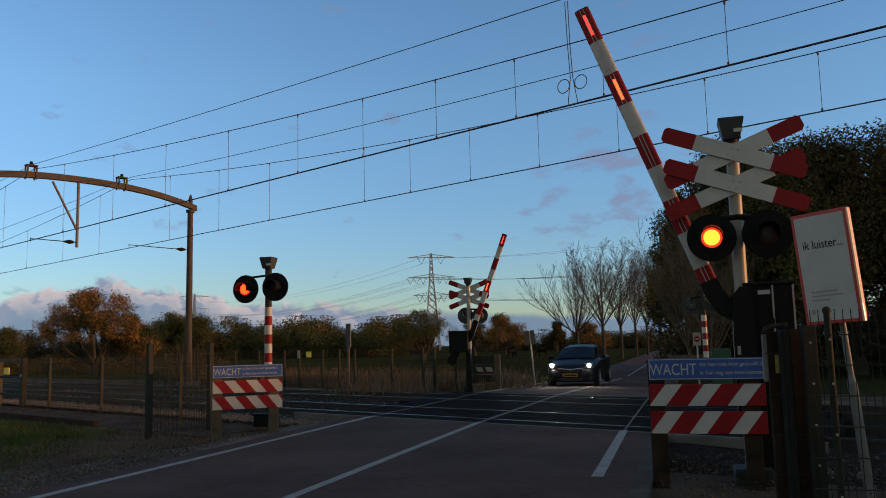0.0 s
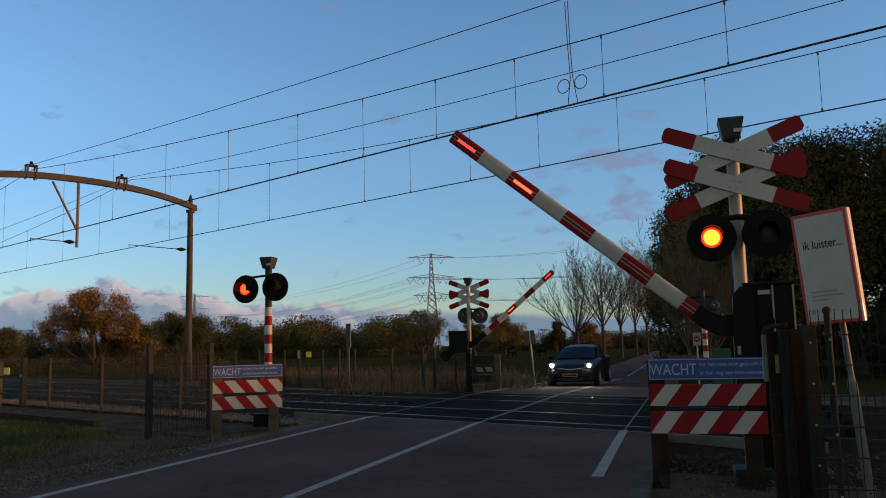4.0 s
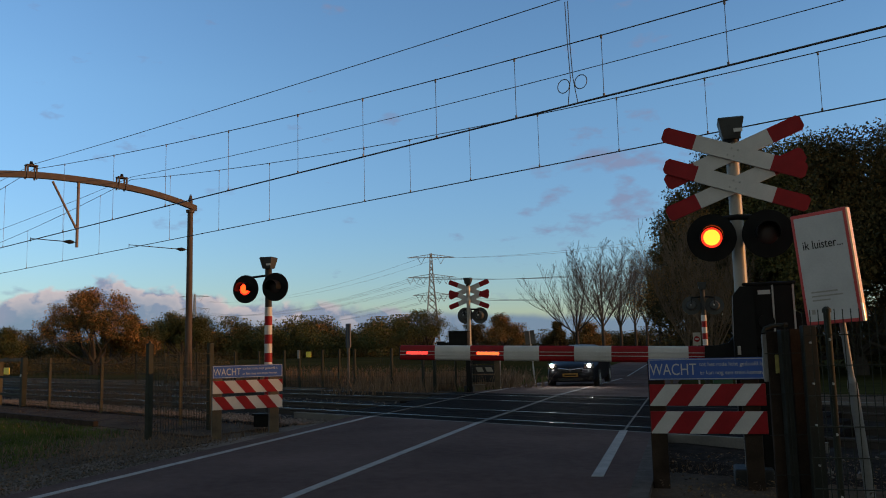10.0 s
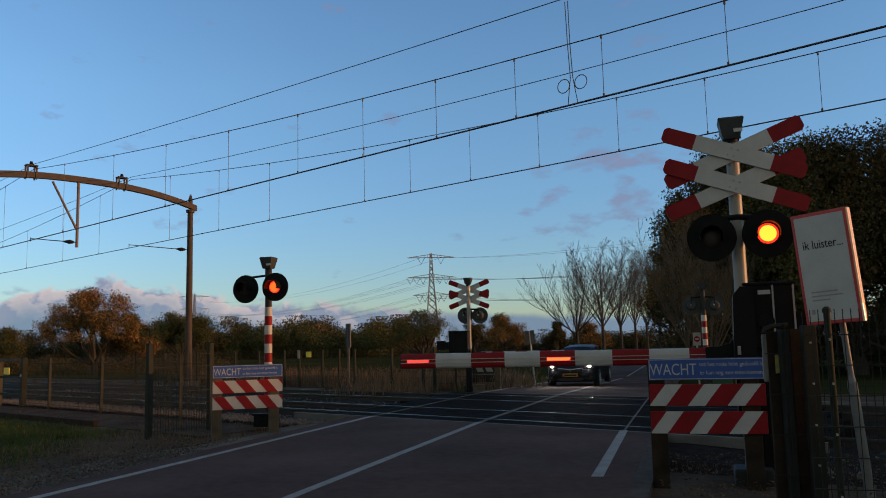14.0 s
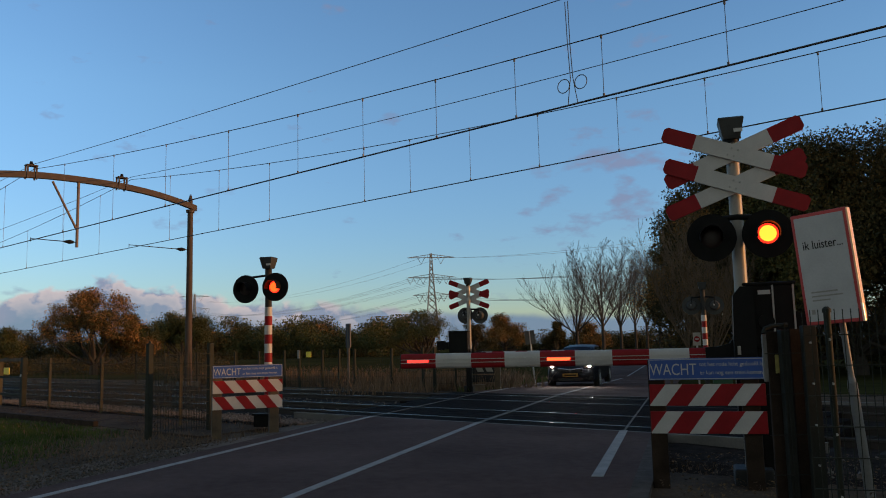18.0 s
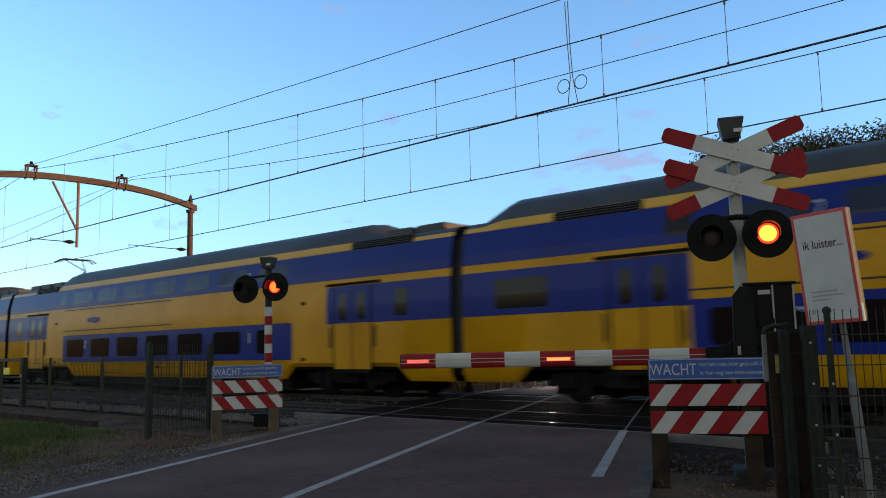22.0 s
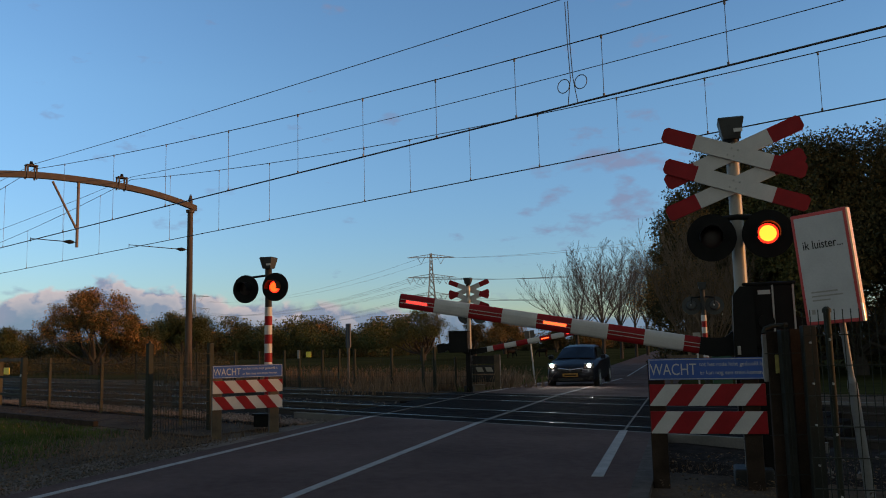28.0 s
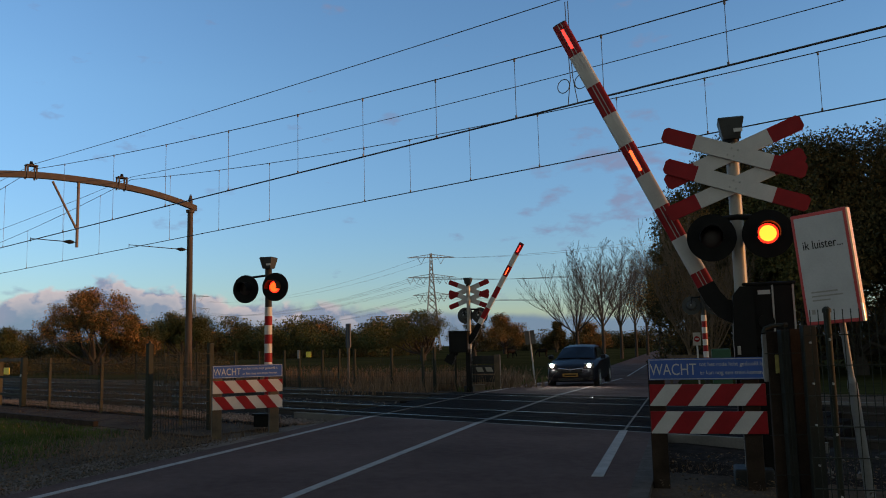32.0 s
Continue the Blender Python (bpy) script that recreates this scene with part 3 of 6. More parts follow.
P_NEAR, P_LEFT, P_MID, P_FAR = (-2.98, 7.68), (-11.95, 8.79), (-16.1, 19.4, -0.05), (-9.3, 21.2, -0.10)
cross_signal(P_NEAR, 0, "pale signal post with double red and white cross and black lamps", True, (-0.245, 0.255), -0.16, "pale grey steel post")
striped_signal(P_LEFT, 0, "red and white banded signal post with two round black lamps", True, (-0.39, 0.20), -0.12, 2.38)
cross_signal(P_MID, 180, "pale signal post beyond the tracks, backs of its crosses and lamps", False, (-0.32, 0.15), -0.16, "pale grey steel post")
striped_signal(P_FAR, 180, "red and white banded signal post beyond the tracks, seen from behind", False, (-0.30, 0.30), -0.14, 2.31)


# barriers: drive cabinet on a pedestal, curved bracket, striped boom
BOOMS = []


def barrier(p, turn, label, flash, x0p=0.10, x0c=0.02):
    s = thing("barrier", label, "barrier", rframe(p, turn), group="barriers")
    part("pedestal", Geo().cham(x0p, x0p + (0.24 if flash else 0.14), 0.02, 0.24, -0.25, 1.30, 0.015), BLACK, s, "black steel pedestal")
    cab = part("drive_cabinet", Geo().cham(x0c, x0c + (0.44 if flash else 0.60), -0.05, 0.34, 1.20, 1.79 if flash else 1.83, 0.02), BLACK, s, "black drive cabinet")
    part("cabinet_lid", Geo().cham(x0c - 0.02, x0c + (0.46 if flash else 0.62), -0.07, 0.36, 1.785 if flash else 1.825, 1.815 if flash else 1.865, 0.012), BLACK, cab)
    if flash:      # black housing of the gear about the signal post
        part("gear_housing", Geo().prism([(-0.10, 0.55), (0.10, 0.55), (0.10, 1.78), (-0.02, 1.78), (-0.085, 1.70), (-0.10, 1.3)], -0.10, 0.09), BLACK, s, "black gear housing about the post")
        part("pale_catch", Geo().cham(-0.075, -0.045, -0.118, -0.10, 1.14, 1.22, 0.004), POLEGREY, s, "small pale catch")
    part("rating_plate", Geo().box(0.14, 0.25, -0.056, -0.051, 1.70, 1.74), WHITE, cab, "small white plate")
    for x in ((0.27, 0.45) if flash else (0.33, 0.50)):
        part("edge_strip", Geo().box(x - 0.008, x + 0.008, -0.062, -0.05, 1.32, 1.80), GALV, cab)
    part("shaft", Geo().tube((0.2, -0.10, 1.444), (0.2, -0.03, 1.444), 0.07, 0.07, 18), BLACK, cab, smooth=True)
    # boom, its space centred on the shaft
    g = Geo()
    outer = [(0.14, 0.10), (0.05, 0.14), (-0.08, 0.10), (-0.22, -0.06), (-0.34, -0.20), (-0.44, -0.225), (-0.56, -0.23), (-0.56, -0.40), (-0.40, -0.40), (-0.24, -0.36), (-0.08, -0.24), (0.06, -0.12), (0.30, -0.14), (0.40, -0.05), (0.38, 0.06), (0.26, 0.10)]
    g.prism(outer, 0.10, 0.15)
    g.prism(outer, 0.20, 0.25)
    g.box(0.26, 0.42, 0.08, 0.27, -0.12, 0.08)
    if not flash:      # a longer counterweight
        g.box(0.40, 0.64, 0.08, 0.27, -0.15, 0.12).box(-0.90, -0.54, 0.12, 0.23, -0.40, -0.24)
    b = part("boom", g, BLACK, s, "striped barrier boom on a black bracket", m=pose(0.2, -0.06, 1.444))
    edges = [-3.49, -3.10, -2.71, -2.35, -1.98, -1.62, -1.25, -0.89, -0.51, -0.36]

    def beam(x0, x1, h, cy):
        ring = []
        for k in range(14):
            a = k * 2 * math.pi / 14
            ca, sa = math.cos(a), math.sin(a)
            ring.append((cy + 0.042 * math.copysign(abs(ca) ** 0.5, ca), -0.314 + h * math.copysign(abs(sa) ** 0.6, sa)))
        return Geo().loft([[(x, yy, zz) for yy, zz in ring] for x in (x0, x1)])
    cy = 0.175
    for i in range(9 if flash else 8):
        x0, x1 = edges[i] - 0.2, edges[i + 1] - 0.2
        h = 0.079 + 0.003 * i / 8
        st = part("stripe", beam(x0, x1, h, cy), RED if i % 2 == 0 else WHITE, b, "red section" if i % 2 == 0 else "white section", smooth=True)
        part("groove_rail", Geo().box(x0, x1, cy - 0.049, cy - 0.040, -0.338, -0.331).box(x0, x1, cy - 0.049, cy - 0.040, -0.302, -0.295), GALV if i % 2 == 0 else WHITE, b, "thin pale trim rail")
    part("end_cap", beam(-3.702, -3.69, 0.076, cy), STEELDK, b)
    for i, mt, sd in ((0, LEDRED, None), (2, LEDAMB, "L" if flash else "R"), (4, LEDAMB, "R" if flash else "L")):
        x0 = edges[i] - 0.2 + 0.075
        for fy in ((-1,) if flash else (-1, 1)):
            c = cy - 0.046 if fy < 0 else cy + 0.046
            ld = part("led_strip", Geo().box(x0, x0 + 0.235, -0.006, 0.006, -0.330, -0.303), mt, b, "glowing red light strip", m=pose(0, c, 0))
            if sd:
                (FLASH_LEFT if sd == "L" else FLASH_RIGHT).append((ld, Vector((0, c, 0)), Vector((0, -0.03 * fy, 0))))
    BOOMS.append((b, s))
    return s


barrier(P_NEAR, 0, "half barrier with a red and white boom and black drive cabinet", True)
pm_ = Vector((P_MID[0], P_MID[1], P_MID[2] - 0.08)) - RN * 0.15
barrier((pm_.x, pm_.y, pm_.z), 180, "half barrier beyond the tracks with a red and white boom", False, -0.22, -0.18)


# warning boards on two wooden legs
def warning_board(m, label, lean, wf=1.0):
    """lean: +1, stripes rise to the right; -1, they fall."""
    s = thing("warning_board", label, "sign", m, group="warning boards")
    for x in (-0.82 * wf, 0.0):
        part("leg", Geo().cham(x - 0.075, x + 0.075, 0.0, 0.12, -0.3, 1.11, 0.012), NEARWOOD if lean > 0 else WOODPOST, s, "weathered wooden leg")
    x0, x1 = -0.885 * wf, 0.125
    bl = part("blue_panel", Geo().cham(x0, x1, -0.022, -0.002, 0.925, 1.12, 0.004), BLUE, s, "blue panel with white lettering")
    for q in ((x0 + 0.006, x1 - 0.006, 0.931, 0.937), (x0 + 0.006, x1 - 0.006, 1.108, 1.114), (x0 + 0.006, x0 + 0.012, 0.937, 1.108), (x1 - 0.012, x1 - 0.006, 0.937, 1.108)):
        part("border", Geo().box(q[0], q[1], -0.0245, -0.022, q[2], q[3]), WHITE, bl)
    up = Matrix.Rotation(math.pi / 2, 4, "X")
    flat_text("lettering", "WACHT", 0.150, WHITE, bl, pose(x0 + 0.014, -0.0235, 0.970) @ up @ Matrix.Diagonal((0.74, 1, 1, 1)), "white capital letters")
    flat_text("lettering", "tot het rode licht gedoofd is", 0.052, WHITE, bl, pose(x0 + 0.455, -0.0235, 1.048) @ up @ Matrix.Diagonal((0.92, 1, 1, 1)), "small white lettering")
    flat_text("lettering", "er kan nog een trein komen", 0.052, WHITE, bl, pose(x0 + 0.455, -0.0235, 0.972) @ up @ Matrix.Diagonal((0.92, 1, 1, 1)), "small white lettering")
    for z0, z1 in ((0.69, 0.885), (0.44, 0.64)):
        bd = part("striped_panel", Geo().cham(x0, x1, -0.022, -0.002, z0, z1, 0.004), WHITE if lean < 0 else RED, s, "red and white slanted stripes")
        step, wd, sl = (0.343, 0.150, 0.152) if lean > 0 else (0.337, 0.168, 0.165)
        for k in range(-1, 4):
            a = x0 + (-0.008 if lean > 0 else 0.0) + k * step
            if lean > 0:
                q = [(a, z0), (a + wd, z0), (a + wd + sl, z1), (a + sl, z1)]
            else:
                q = [(a + sl, z0), (a + sl + wd, z0), (a + wd, z1), (a, z1)]
            # keep inside the panel
            q2 = []
            for i in range(4):
                (xa, za), (xb, zb) = q[i], q[(i + 1) % 4]
                if x0 <= xa <= x1:
                    q2.append((xa, za))
                for lim in (x0, x1):
                    if (xa - lim) * (xb - lim) < 0:
                        q2.append((lim, za + (zb - za) * (lim - xa) / (xb - xa)))
            if len(q2) > 2:
                part("slanted_stripe", Geo().prism(q2, -0.0255, -0.022), WHITE if lean > 0 else RED, bd)
    return s


pb = Vector((P_NEAR[0], P_NEAR[1], 0)) - RD * 0.35
warning_board(rframe(pb), "blue and striped warning board on dark wooden legs before the barrier", 1)
LB = math.degrees(math.atan2(0.894, 0.447))
warning_board(pose(-11.08 + 0.82 * 0.447 + 0.02, 7.22 + 0.82 * 0.894 + 0.03, -0.06, 0, 0, LB), "blue and striped warning board on two wooden legs beside the fence", -1, 1.08)
bm_ = Vector((P_MID[0], P_MID[1], 0)) + RD * 0.2 + RN * 0.12


def board_back(m):
    s = thing("warning_board", "dark back of a warning board with one brown leg", "sign", m, group="warning boards")
    part("leg", Geo().cham(0.62, 0.80, -0.12, 0.0, -0.4, 1.08, 0.012), WOODPOST, s, "weathered wooden leg")
    part("leg", Geo().cham(-0.10, 0.02, 0.06, 0.16, -0.4, 1.05, 0.012), WOODPOST, s, "weathered wooden leg")
    part("back_panel", Geo().cham(-0.12, 0.70, 0.0, 0.02, 0.80, 1.05, 0.004), STEELDK, s, "dark back of the text panel")
    bp = part("back_panel", Geo().cham(-0.12, 0.70, 0.0, 0.02, 0.50, 0.76, 0.004), STEELDK, s, "dark panel with two pale patches")
    for x in (0.06, 0.36):
        part("pale_patch", Geo().prism([(x, 0.56), (x + 0.20, 0.56), (x + 0.14, 0.70), (x - 0.06, 0.70)], -0.004, 0.0), POLEGREY, bp)
    part("back_panel", Geo().cham(-0.12, 0.70, 0.0, 0.02, 0.24, 0.46, 0.004), STEELDK, s)


board_back(rframe((bm_.x, bm_.y, -0.1)))


# ---- overhead line ----
PX = -30.82


def portal():
    s = thing("catenary_portal", "brown steel portal with a curved beam over both tracks", "catenary portal", pose(PX, 0, 0))
    for y in (18.58, 9.39):
        mg = Geo()
        mg.tube((0, y, -0.4), (0, y, 7.30), 0.155, 0.115, 16)
        ms = part("mast", mg, MASTBROWN, s, "brown tapered steel mast", smooth=True)
        part("mast_cap", Geo().tube((0, y, 7.55), (0, y, 7.82), 0.10, 0.09, 12).tube((0, y, 7.82), (0, y, 8.02), 0.09, 0.03, 12), MASTBROWN, ms, smooth=True)
        part("mast_collar", Geo().tube((0, y, 7.22), (0, y, 7.34), 0.17, 0.19, 14), MASTBROWN, ms, smooth=True)
        part("mast_foot", Geo().cham(-0.35, 0.35, y - 0.35, y + 0.35, -0.5, 0.05, 0.03), CONCRETE, ms, "concrete footing")
    # beam: low at the ends, arched in the middle
    rings = []
    for k in range(33):
        y = 18.85 - (18.85 - 9.12) * k / 32
        c = (y - 13.985) / 4.865
        z = 8.0 - 0.56 * abs(c) ** 2.4
        h = 0.115
        rings.append([(-0.09, y, z - h), (0.09, y, z - h), (0.09, y, z + h), (-0.09, y, z + h)])
    part("beam", Geo().loft(rings), MASTBROWN, s, "arched brown box beam")
    for y in (15.48, 11.98):
        z = 8.0 - 0.56 * abs((y - 13.985) / 4.865) ** 2.4
        g = Geo()
        for dy in (-0.16, 0.16):
            g.box(-0.12, -0.09, y + dy - 0.03, y + dy + 0.03, z - 0.17, z + 0.34).box(0.09, 0.12, y + dy - 0.03, y + dy + 0.03, z - 0.17, z + 0.34)
        g.box(-0.13, 0.13, y - 0.2, y + 0.2, z + 0.32, z + 0.37)
        cl = part("wire_saddle", g, MASTBROWN, s, "bracket for the carrying wire")
        part("insulator", Geo().tube((0, y, z + 0.37), (0, y, z + 0.42), 0.05, 0.07, 10).tube((0, y, z + 0.42), (0, y, z + 0.5), 0.07, 0.05, 10), BLACK, cl, smooth=True)
    # drop tube between the tracks with its strut
    dt = part("drop_tube", Geo().tube((0, 13.75, 5.36), (0, 13.75, 7.95), 0.055, 0.055, 12), TUBEPALE, s, "pale drop tube between the tracks", smooth=True)
    part("strut", Geo().tube((0, 12.77, 7.8), (0, 13.72, 6.05), 0.045, 0.045, 10), TUBEPALE, dt, smooth=True)
    # steady arms with insulators
    for ya, yb, z in ((13.75, 12.05, 5.5), (18.45, 15.85, 5.56)):
        a = part("steady_arm", Geo().tube((0, ya, z + 0.05), (0, yb, z + 0.06), 0.020, 0.014, 8).tube((0, yb, z + 0.1), (0, yb, z - 0.06), 0.012, 0.012, 6), STEELDK, s, "thin steady arm")
        part("arm_insulator", Geo().tube((0, ya - 0.12, z + 0.05), (0, ya - 0.28, z + 0.05), 0.05, 0.085, 12).tube((0, ya - 0.28, z + 0.05), (0, ya - 0.5, z + 0.05), 0.085, 0.03, 12), BLACK, a, "black insulator", smooth=True)
    return s


portal()


def hang(x, a, xm, zmin):
    """Height of a hanging wire; left of the portal it falls away again."""
    return zmin + a * (abs(x - PX) + PX - xm) ** 2


CARRY = {TN: (0.00150, 2.78, 6.47), TF: (0.00199, -1.96, 6.647)}
FEED = {TN: (0.00045, 21.4, 7.13), TF: (0.00093, 0.12, 7.515)}


def overhead(y):
    s = thing("overhead_wires", "dark carrying and contact wires of one track with droppers", "overhead wires", group="overhead wires")
    xs = [PX - 30 + 1.5 * i for i in range(45)]
    part("carrying_wire", Geo().pipe([(x, y, hang(x, *CARRY[y])) for x in xs], 0.011, 5), WIREM, s)
    part("feeder_wire", Geo().pipe([(x, y, hang(x, *FEED[y])) for x in xs], 0.010, 5), WIREM, s)
    part("contact_wire", Geo().pipe([(x, y + 0.02 * math.sin(x * 0.1), 5.50) for x in xs], 0.014 if y > 14 else 0.018, 5), WIREM, s)
    return s


NEAR_DROPS = [-21.4, -18.2, -15.26, -12.95, -10.75, -8.73, -6.85, -4.65, -2.3, 0.2, 2.8, -24.6, -28.2, -33.5, -37, -41, -45]
FAR_DROPS = [-27.8, -24.5, -21.56, -17.0, -15.15, -13.0, -10.85, -8.7, -6.64, -4.4, -2.0, 0.6, -33.5, -37, -41, -45]
for y, drops in ((TN, NEAR_DROPS), (TF, FAR_DROPS)):
    w = overhead(y)
    for x in drops:
        z = hang(x, *CARRY[y])
        d = part("dropper", Geo().tube((x, y, 5.5), (x, y, z), 0.006, 0.006, 5), WIREM, w)
        for zz in (5.53, z - 0.02):
            part("clamp", Geo().box(x - 0.016, x + 0.016, y - 0.012, y + 0.012, zz - 0.035, zz + 0.035), WIREM, d)

# current jumper with two loops near the middle of the span
j = thing("current_jumper", "thin looped jumper cable between the wires", "cable")
x0 = -7.56
part("lead", Geo().pipe([(x0, TN, 7.44), (x0 + 0.02, TN, 6.63), (x0 + 0.05, TN, 6.0), (x0 - 0.02, TN, 5.52)], 0.008, 6), WIREM, j, smooth=True)
part("lead", Geo().pipe([(x0 + 0.06, TN, 7.44), (x0 + 0.07, TN, 6.63), (x0 + 0.10, TN, 6.0), (x0 + 0.18, TN, 5.52)], 0.008, 6), WIREM, j, smooth=True)
for cx, sg in ((x0 - 0.10, 1), (x0 + 0.26, 1)):
    part("loop", Geo().pipe([(cx + 0.125 * math.cos(a), TN, 5.88 + 0.125 * math.sin(a)) for a in [k * 2 * math.pi / 24 for k in range(25)]], 0.009, 6, caps=False), WIREM, j, smooth=True)


# ---- train: a six-car double-deck unit; its space starts at the leading nose and runs back along x ----
train = thing("train", "yellow and blue double-deck passenger train passing the crossing", "train")
JOINTS = [-0.2, 26.8, 53.45, 80.1, 106.95, 133.27, 160.33]
PROF = [(1.40, 0.45), (1.51, 0.62), (1.51, 2.36), (1.508, 2.40), (1.455, 3.35), (1.34, 3.92), (1.29, 4.10), (1.02, 4.46), (0.6, 4.65), (0.0, 4.71)]
PLOW = [(1.40, 0.45), (1.51, 0.62), (1.51, 2.36), (1.508, 2.40), (1.455, 3.35), (1.36, 3.84), (1.30, 4.00), (1.15, 4.12), (0.7, 4.2), (0.0, 4.22)]

PCAB = [(1.40, 0.45), (1.51, 0.62), (1.51, 2.36), (1.508, 2.40), (1.455, 3.35), (1.43, 3.58), (1.39, 3.66), (1.20, 4.08), (0.72, 4.42), (0.0, 4.54)]


def side_y(z):
    for (ya, za), (yb, zb) in zip(PROF, PROF[1:]):
        if za <= z <= zb:
            return ya + (yb - ya) * (z - za) / (zb - za)
    return 1.4


def ring(x, prof, w=1.0, zs=None):
    pts = [(y * w, z) for y, z in prof]
    if zs:
        pts = [(y, zs(z)) for y, z in pts]
    return [(x, -y, z) for y, z in pts] + [(x, y, z) for y, z in pts[-2::-1]]


def skin(g, rings, mats):
    """Loft with a material by the height band of the profile."""
    n = len(rings[0])
    o = len(g.v)
    g.v += [p for r in rings for p in r]
    half = len(PROF) - 1
    for i in range(len(rings) - 1):
        for k in range(n - 1):
            kk = k if k < half else n - 2 - k
            g.f.append((o + i * n + k, o + i * n + k + 1, o + (i + 1) * n + k + 1, o + (i + 1) * n + k))
            c = [sum(rings[i][k][a] + rings[i][k + 1][a] + rings[i + 1][k][a] + rings[i + 1][k + 1][a] for a in [q])  / 4 for q in range(3)]
            g.mi.append(mats(kk, c))
        g.f.append((o + i * n + n - 1, o + i * n, o + (i + 1) * n, o + (i + 1) * n + n - 1))
        g.mi.append(3)
    return g


def clip_z(poly, lo, hi):
    """The part of an outline between two heights."""
    for lim, sg in ((lo, 1), (hi, -1)):
        out = []
        for k in range(len(poly)):
            (xa, za), (xb, zb) = poly[k - 1], poly[k]
            ia, ib = (za - lim) * sg >= 0, (zb - lim) * sg >= 0
            if ia != ib:
                f = (lim - za) / (zb - za)
                out.append((xa + (xb - xa) * f, lim))
            if ib:
                out.append((xb, zb))
        poly = out
        if not poly:
            break
    return poly


def panel(parent, name, x0, x1, z0, z1, m, off=0.008, label="", r=0.0, poly=None, sides=(-1, 1)):
    """A piece that follows the car's side; poly: its outline in x, z."""
    for sgn in sides:
        g = Geo()
        if poly is None:
            if r:
                poly_ = []
                for cx, cz, a0 in ((x1 - r, z1 - r, 0), (x0 + r, z1 - r, 90), (x0 + r, z0 + r, 180), (x1 - r, z0 + r, 270)):
                    poly_ += [(cx + r * math.cos(radians(a0 + 30 * q)), cz + r * math.sin(radians(a0 + 30 * q))) for q in range(4)]
            else:
                ks = [z0] + [z for _, z in PROF if z0 < z < z1] + [z1]
                vs = []
                for z in ks:
                    yy = side_y(z)
                    vs += [(x0, sgn * (yy + off), z), (x1, sgn * (yy + off), z), (x0, sgn * (yy - 0.02), z), (x1, sgn * (yy - 0.02), z)]
                fs = []
                for i in range(len(ks) - 1):
                    a, b = 4 * i, 4 * i + 4
                    fs += [(a, a + 1, b + 1, b), (a, b, b + 2, a + 2), (a + 1, a + 3, b + 3, b + 1)]
                e = 4 * (len(ks) - 1)
                fs += [(0, 2, 3, 1), (e, e + 1, e + 3, e + 2)]
                if sgn > 0:
                    fs = [q[::-1] for q in fs]
                g.add(vs, fs)
                part(name, g, m, parent, label)
                continue
        else:
            poly_ = poly
        for zlo, zhi in ((0.0, 2.38), (2.38, 3.35), (3.35, 3.92), (3.92, 5.0)):
            pc = clip_z(poly_, zlo, zhi)
            n = len(pc)
            if n < 3:
                continue
            vs = [(x, sgn * (side_y(z) + off), z) for x, z in pc] + [(x, sgn * (side_y(z) - 0.02), z) for x, z in pc]
            fs = [tuple(range(n))] + [((k + 1) % n, k, n + k, n + (k + 1) % n) for k in range(n)]
            if sgn > 0:
                fs = [q[::-1] for q in fs]
            g.add(vs, fs)
        part(name, g, m, parent, label)


def bogie(parent, x):
    g = Geo()
    for sg in (-1, 1):
        g.box(x - 1.75, x + 1.75, sg * 1.12 - 0.06, sg * 1.12 + 0.06, 0.42, 0.62)
        g.box(x - 0.45, x + 0.45, sg * 1.15 - 0.1, sg * 1.15 + 0.1, 0.36, 0.9)
        for dx in (-1.25, 1.25):
            g.box(x + dx - 0.2, x + dx + 0.2, sg * 1.12 - 0.12, sg * 1.12 + 0.12, 0.34, 0.66)
    g.box(x - 0.3, x + 0.3, -1.2, 1.2, 0.44, 0.60)
    # dark filler boxes, added for the shade beneath the car
    g.box(x - 2.0, x + 2.0, -0.62, 0.62, 0.16, 0.84)
    g.box(x - 2.35, x + 2.35, -1.3, 1.3, 0.72, 0.92)
    for dx in (-0.85, 0.85):
        g.box(x + dx - 0.16, x + dx + 0.16, -1.22, 1.22, 0.20, 0.70)
    b = part("bogie", g, TDARK, parent, "dark bogie with boxes filling in the shade beneath")
    for dx in (-1.25, 1.25):
        q = Geo().tube((x + dx, -0.80, 0.46), (x + dx, 0.80, 0.46), 0.09, 0.09, 10)
        for sg in (-1, 1):
            q.tube((x + dx, sg * 0.70, 0.46), (x + dx, sg * 0.82, 0.46), 0.46, 0.46, 28)
        part("wheelset", q, TDARK, b)


LOW = {1: 0.4, 2: 4.5, 3: 0.5, 4: 0.4, 5: 5.6}      # length of the low roof at the leading end


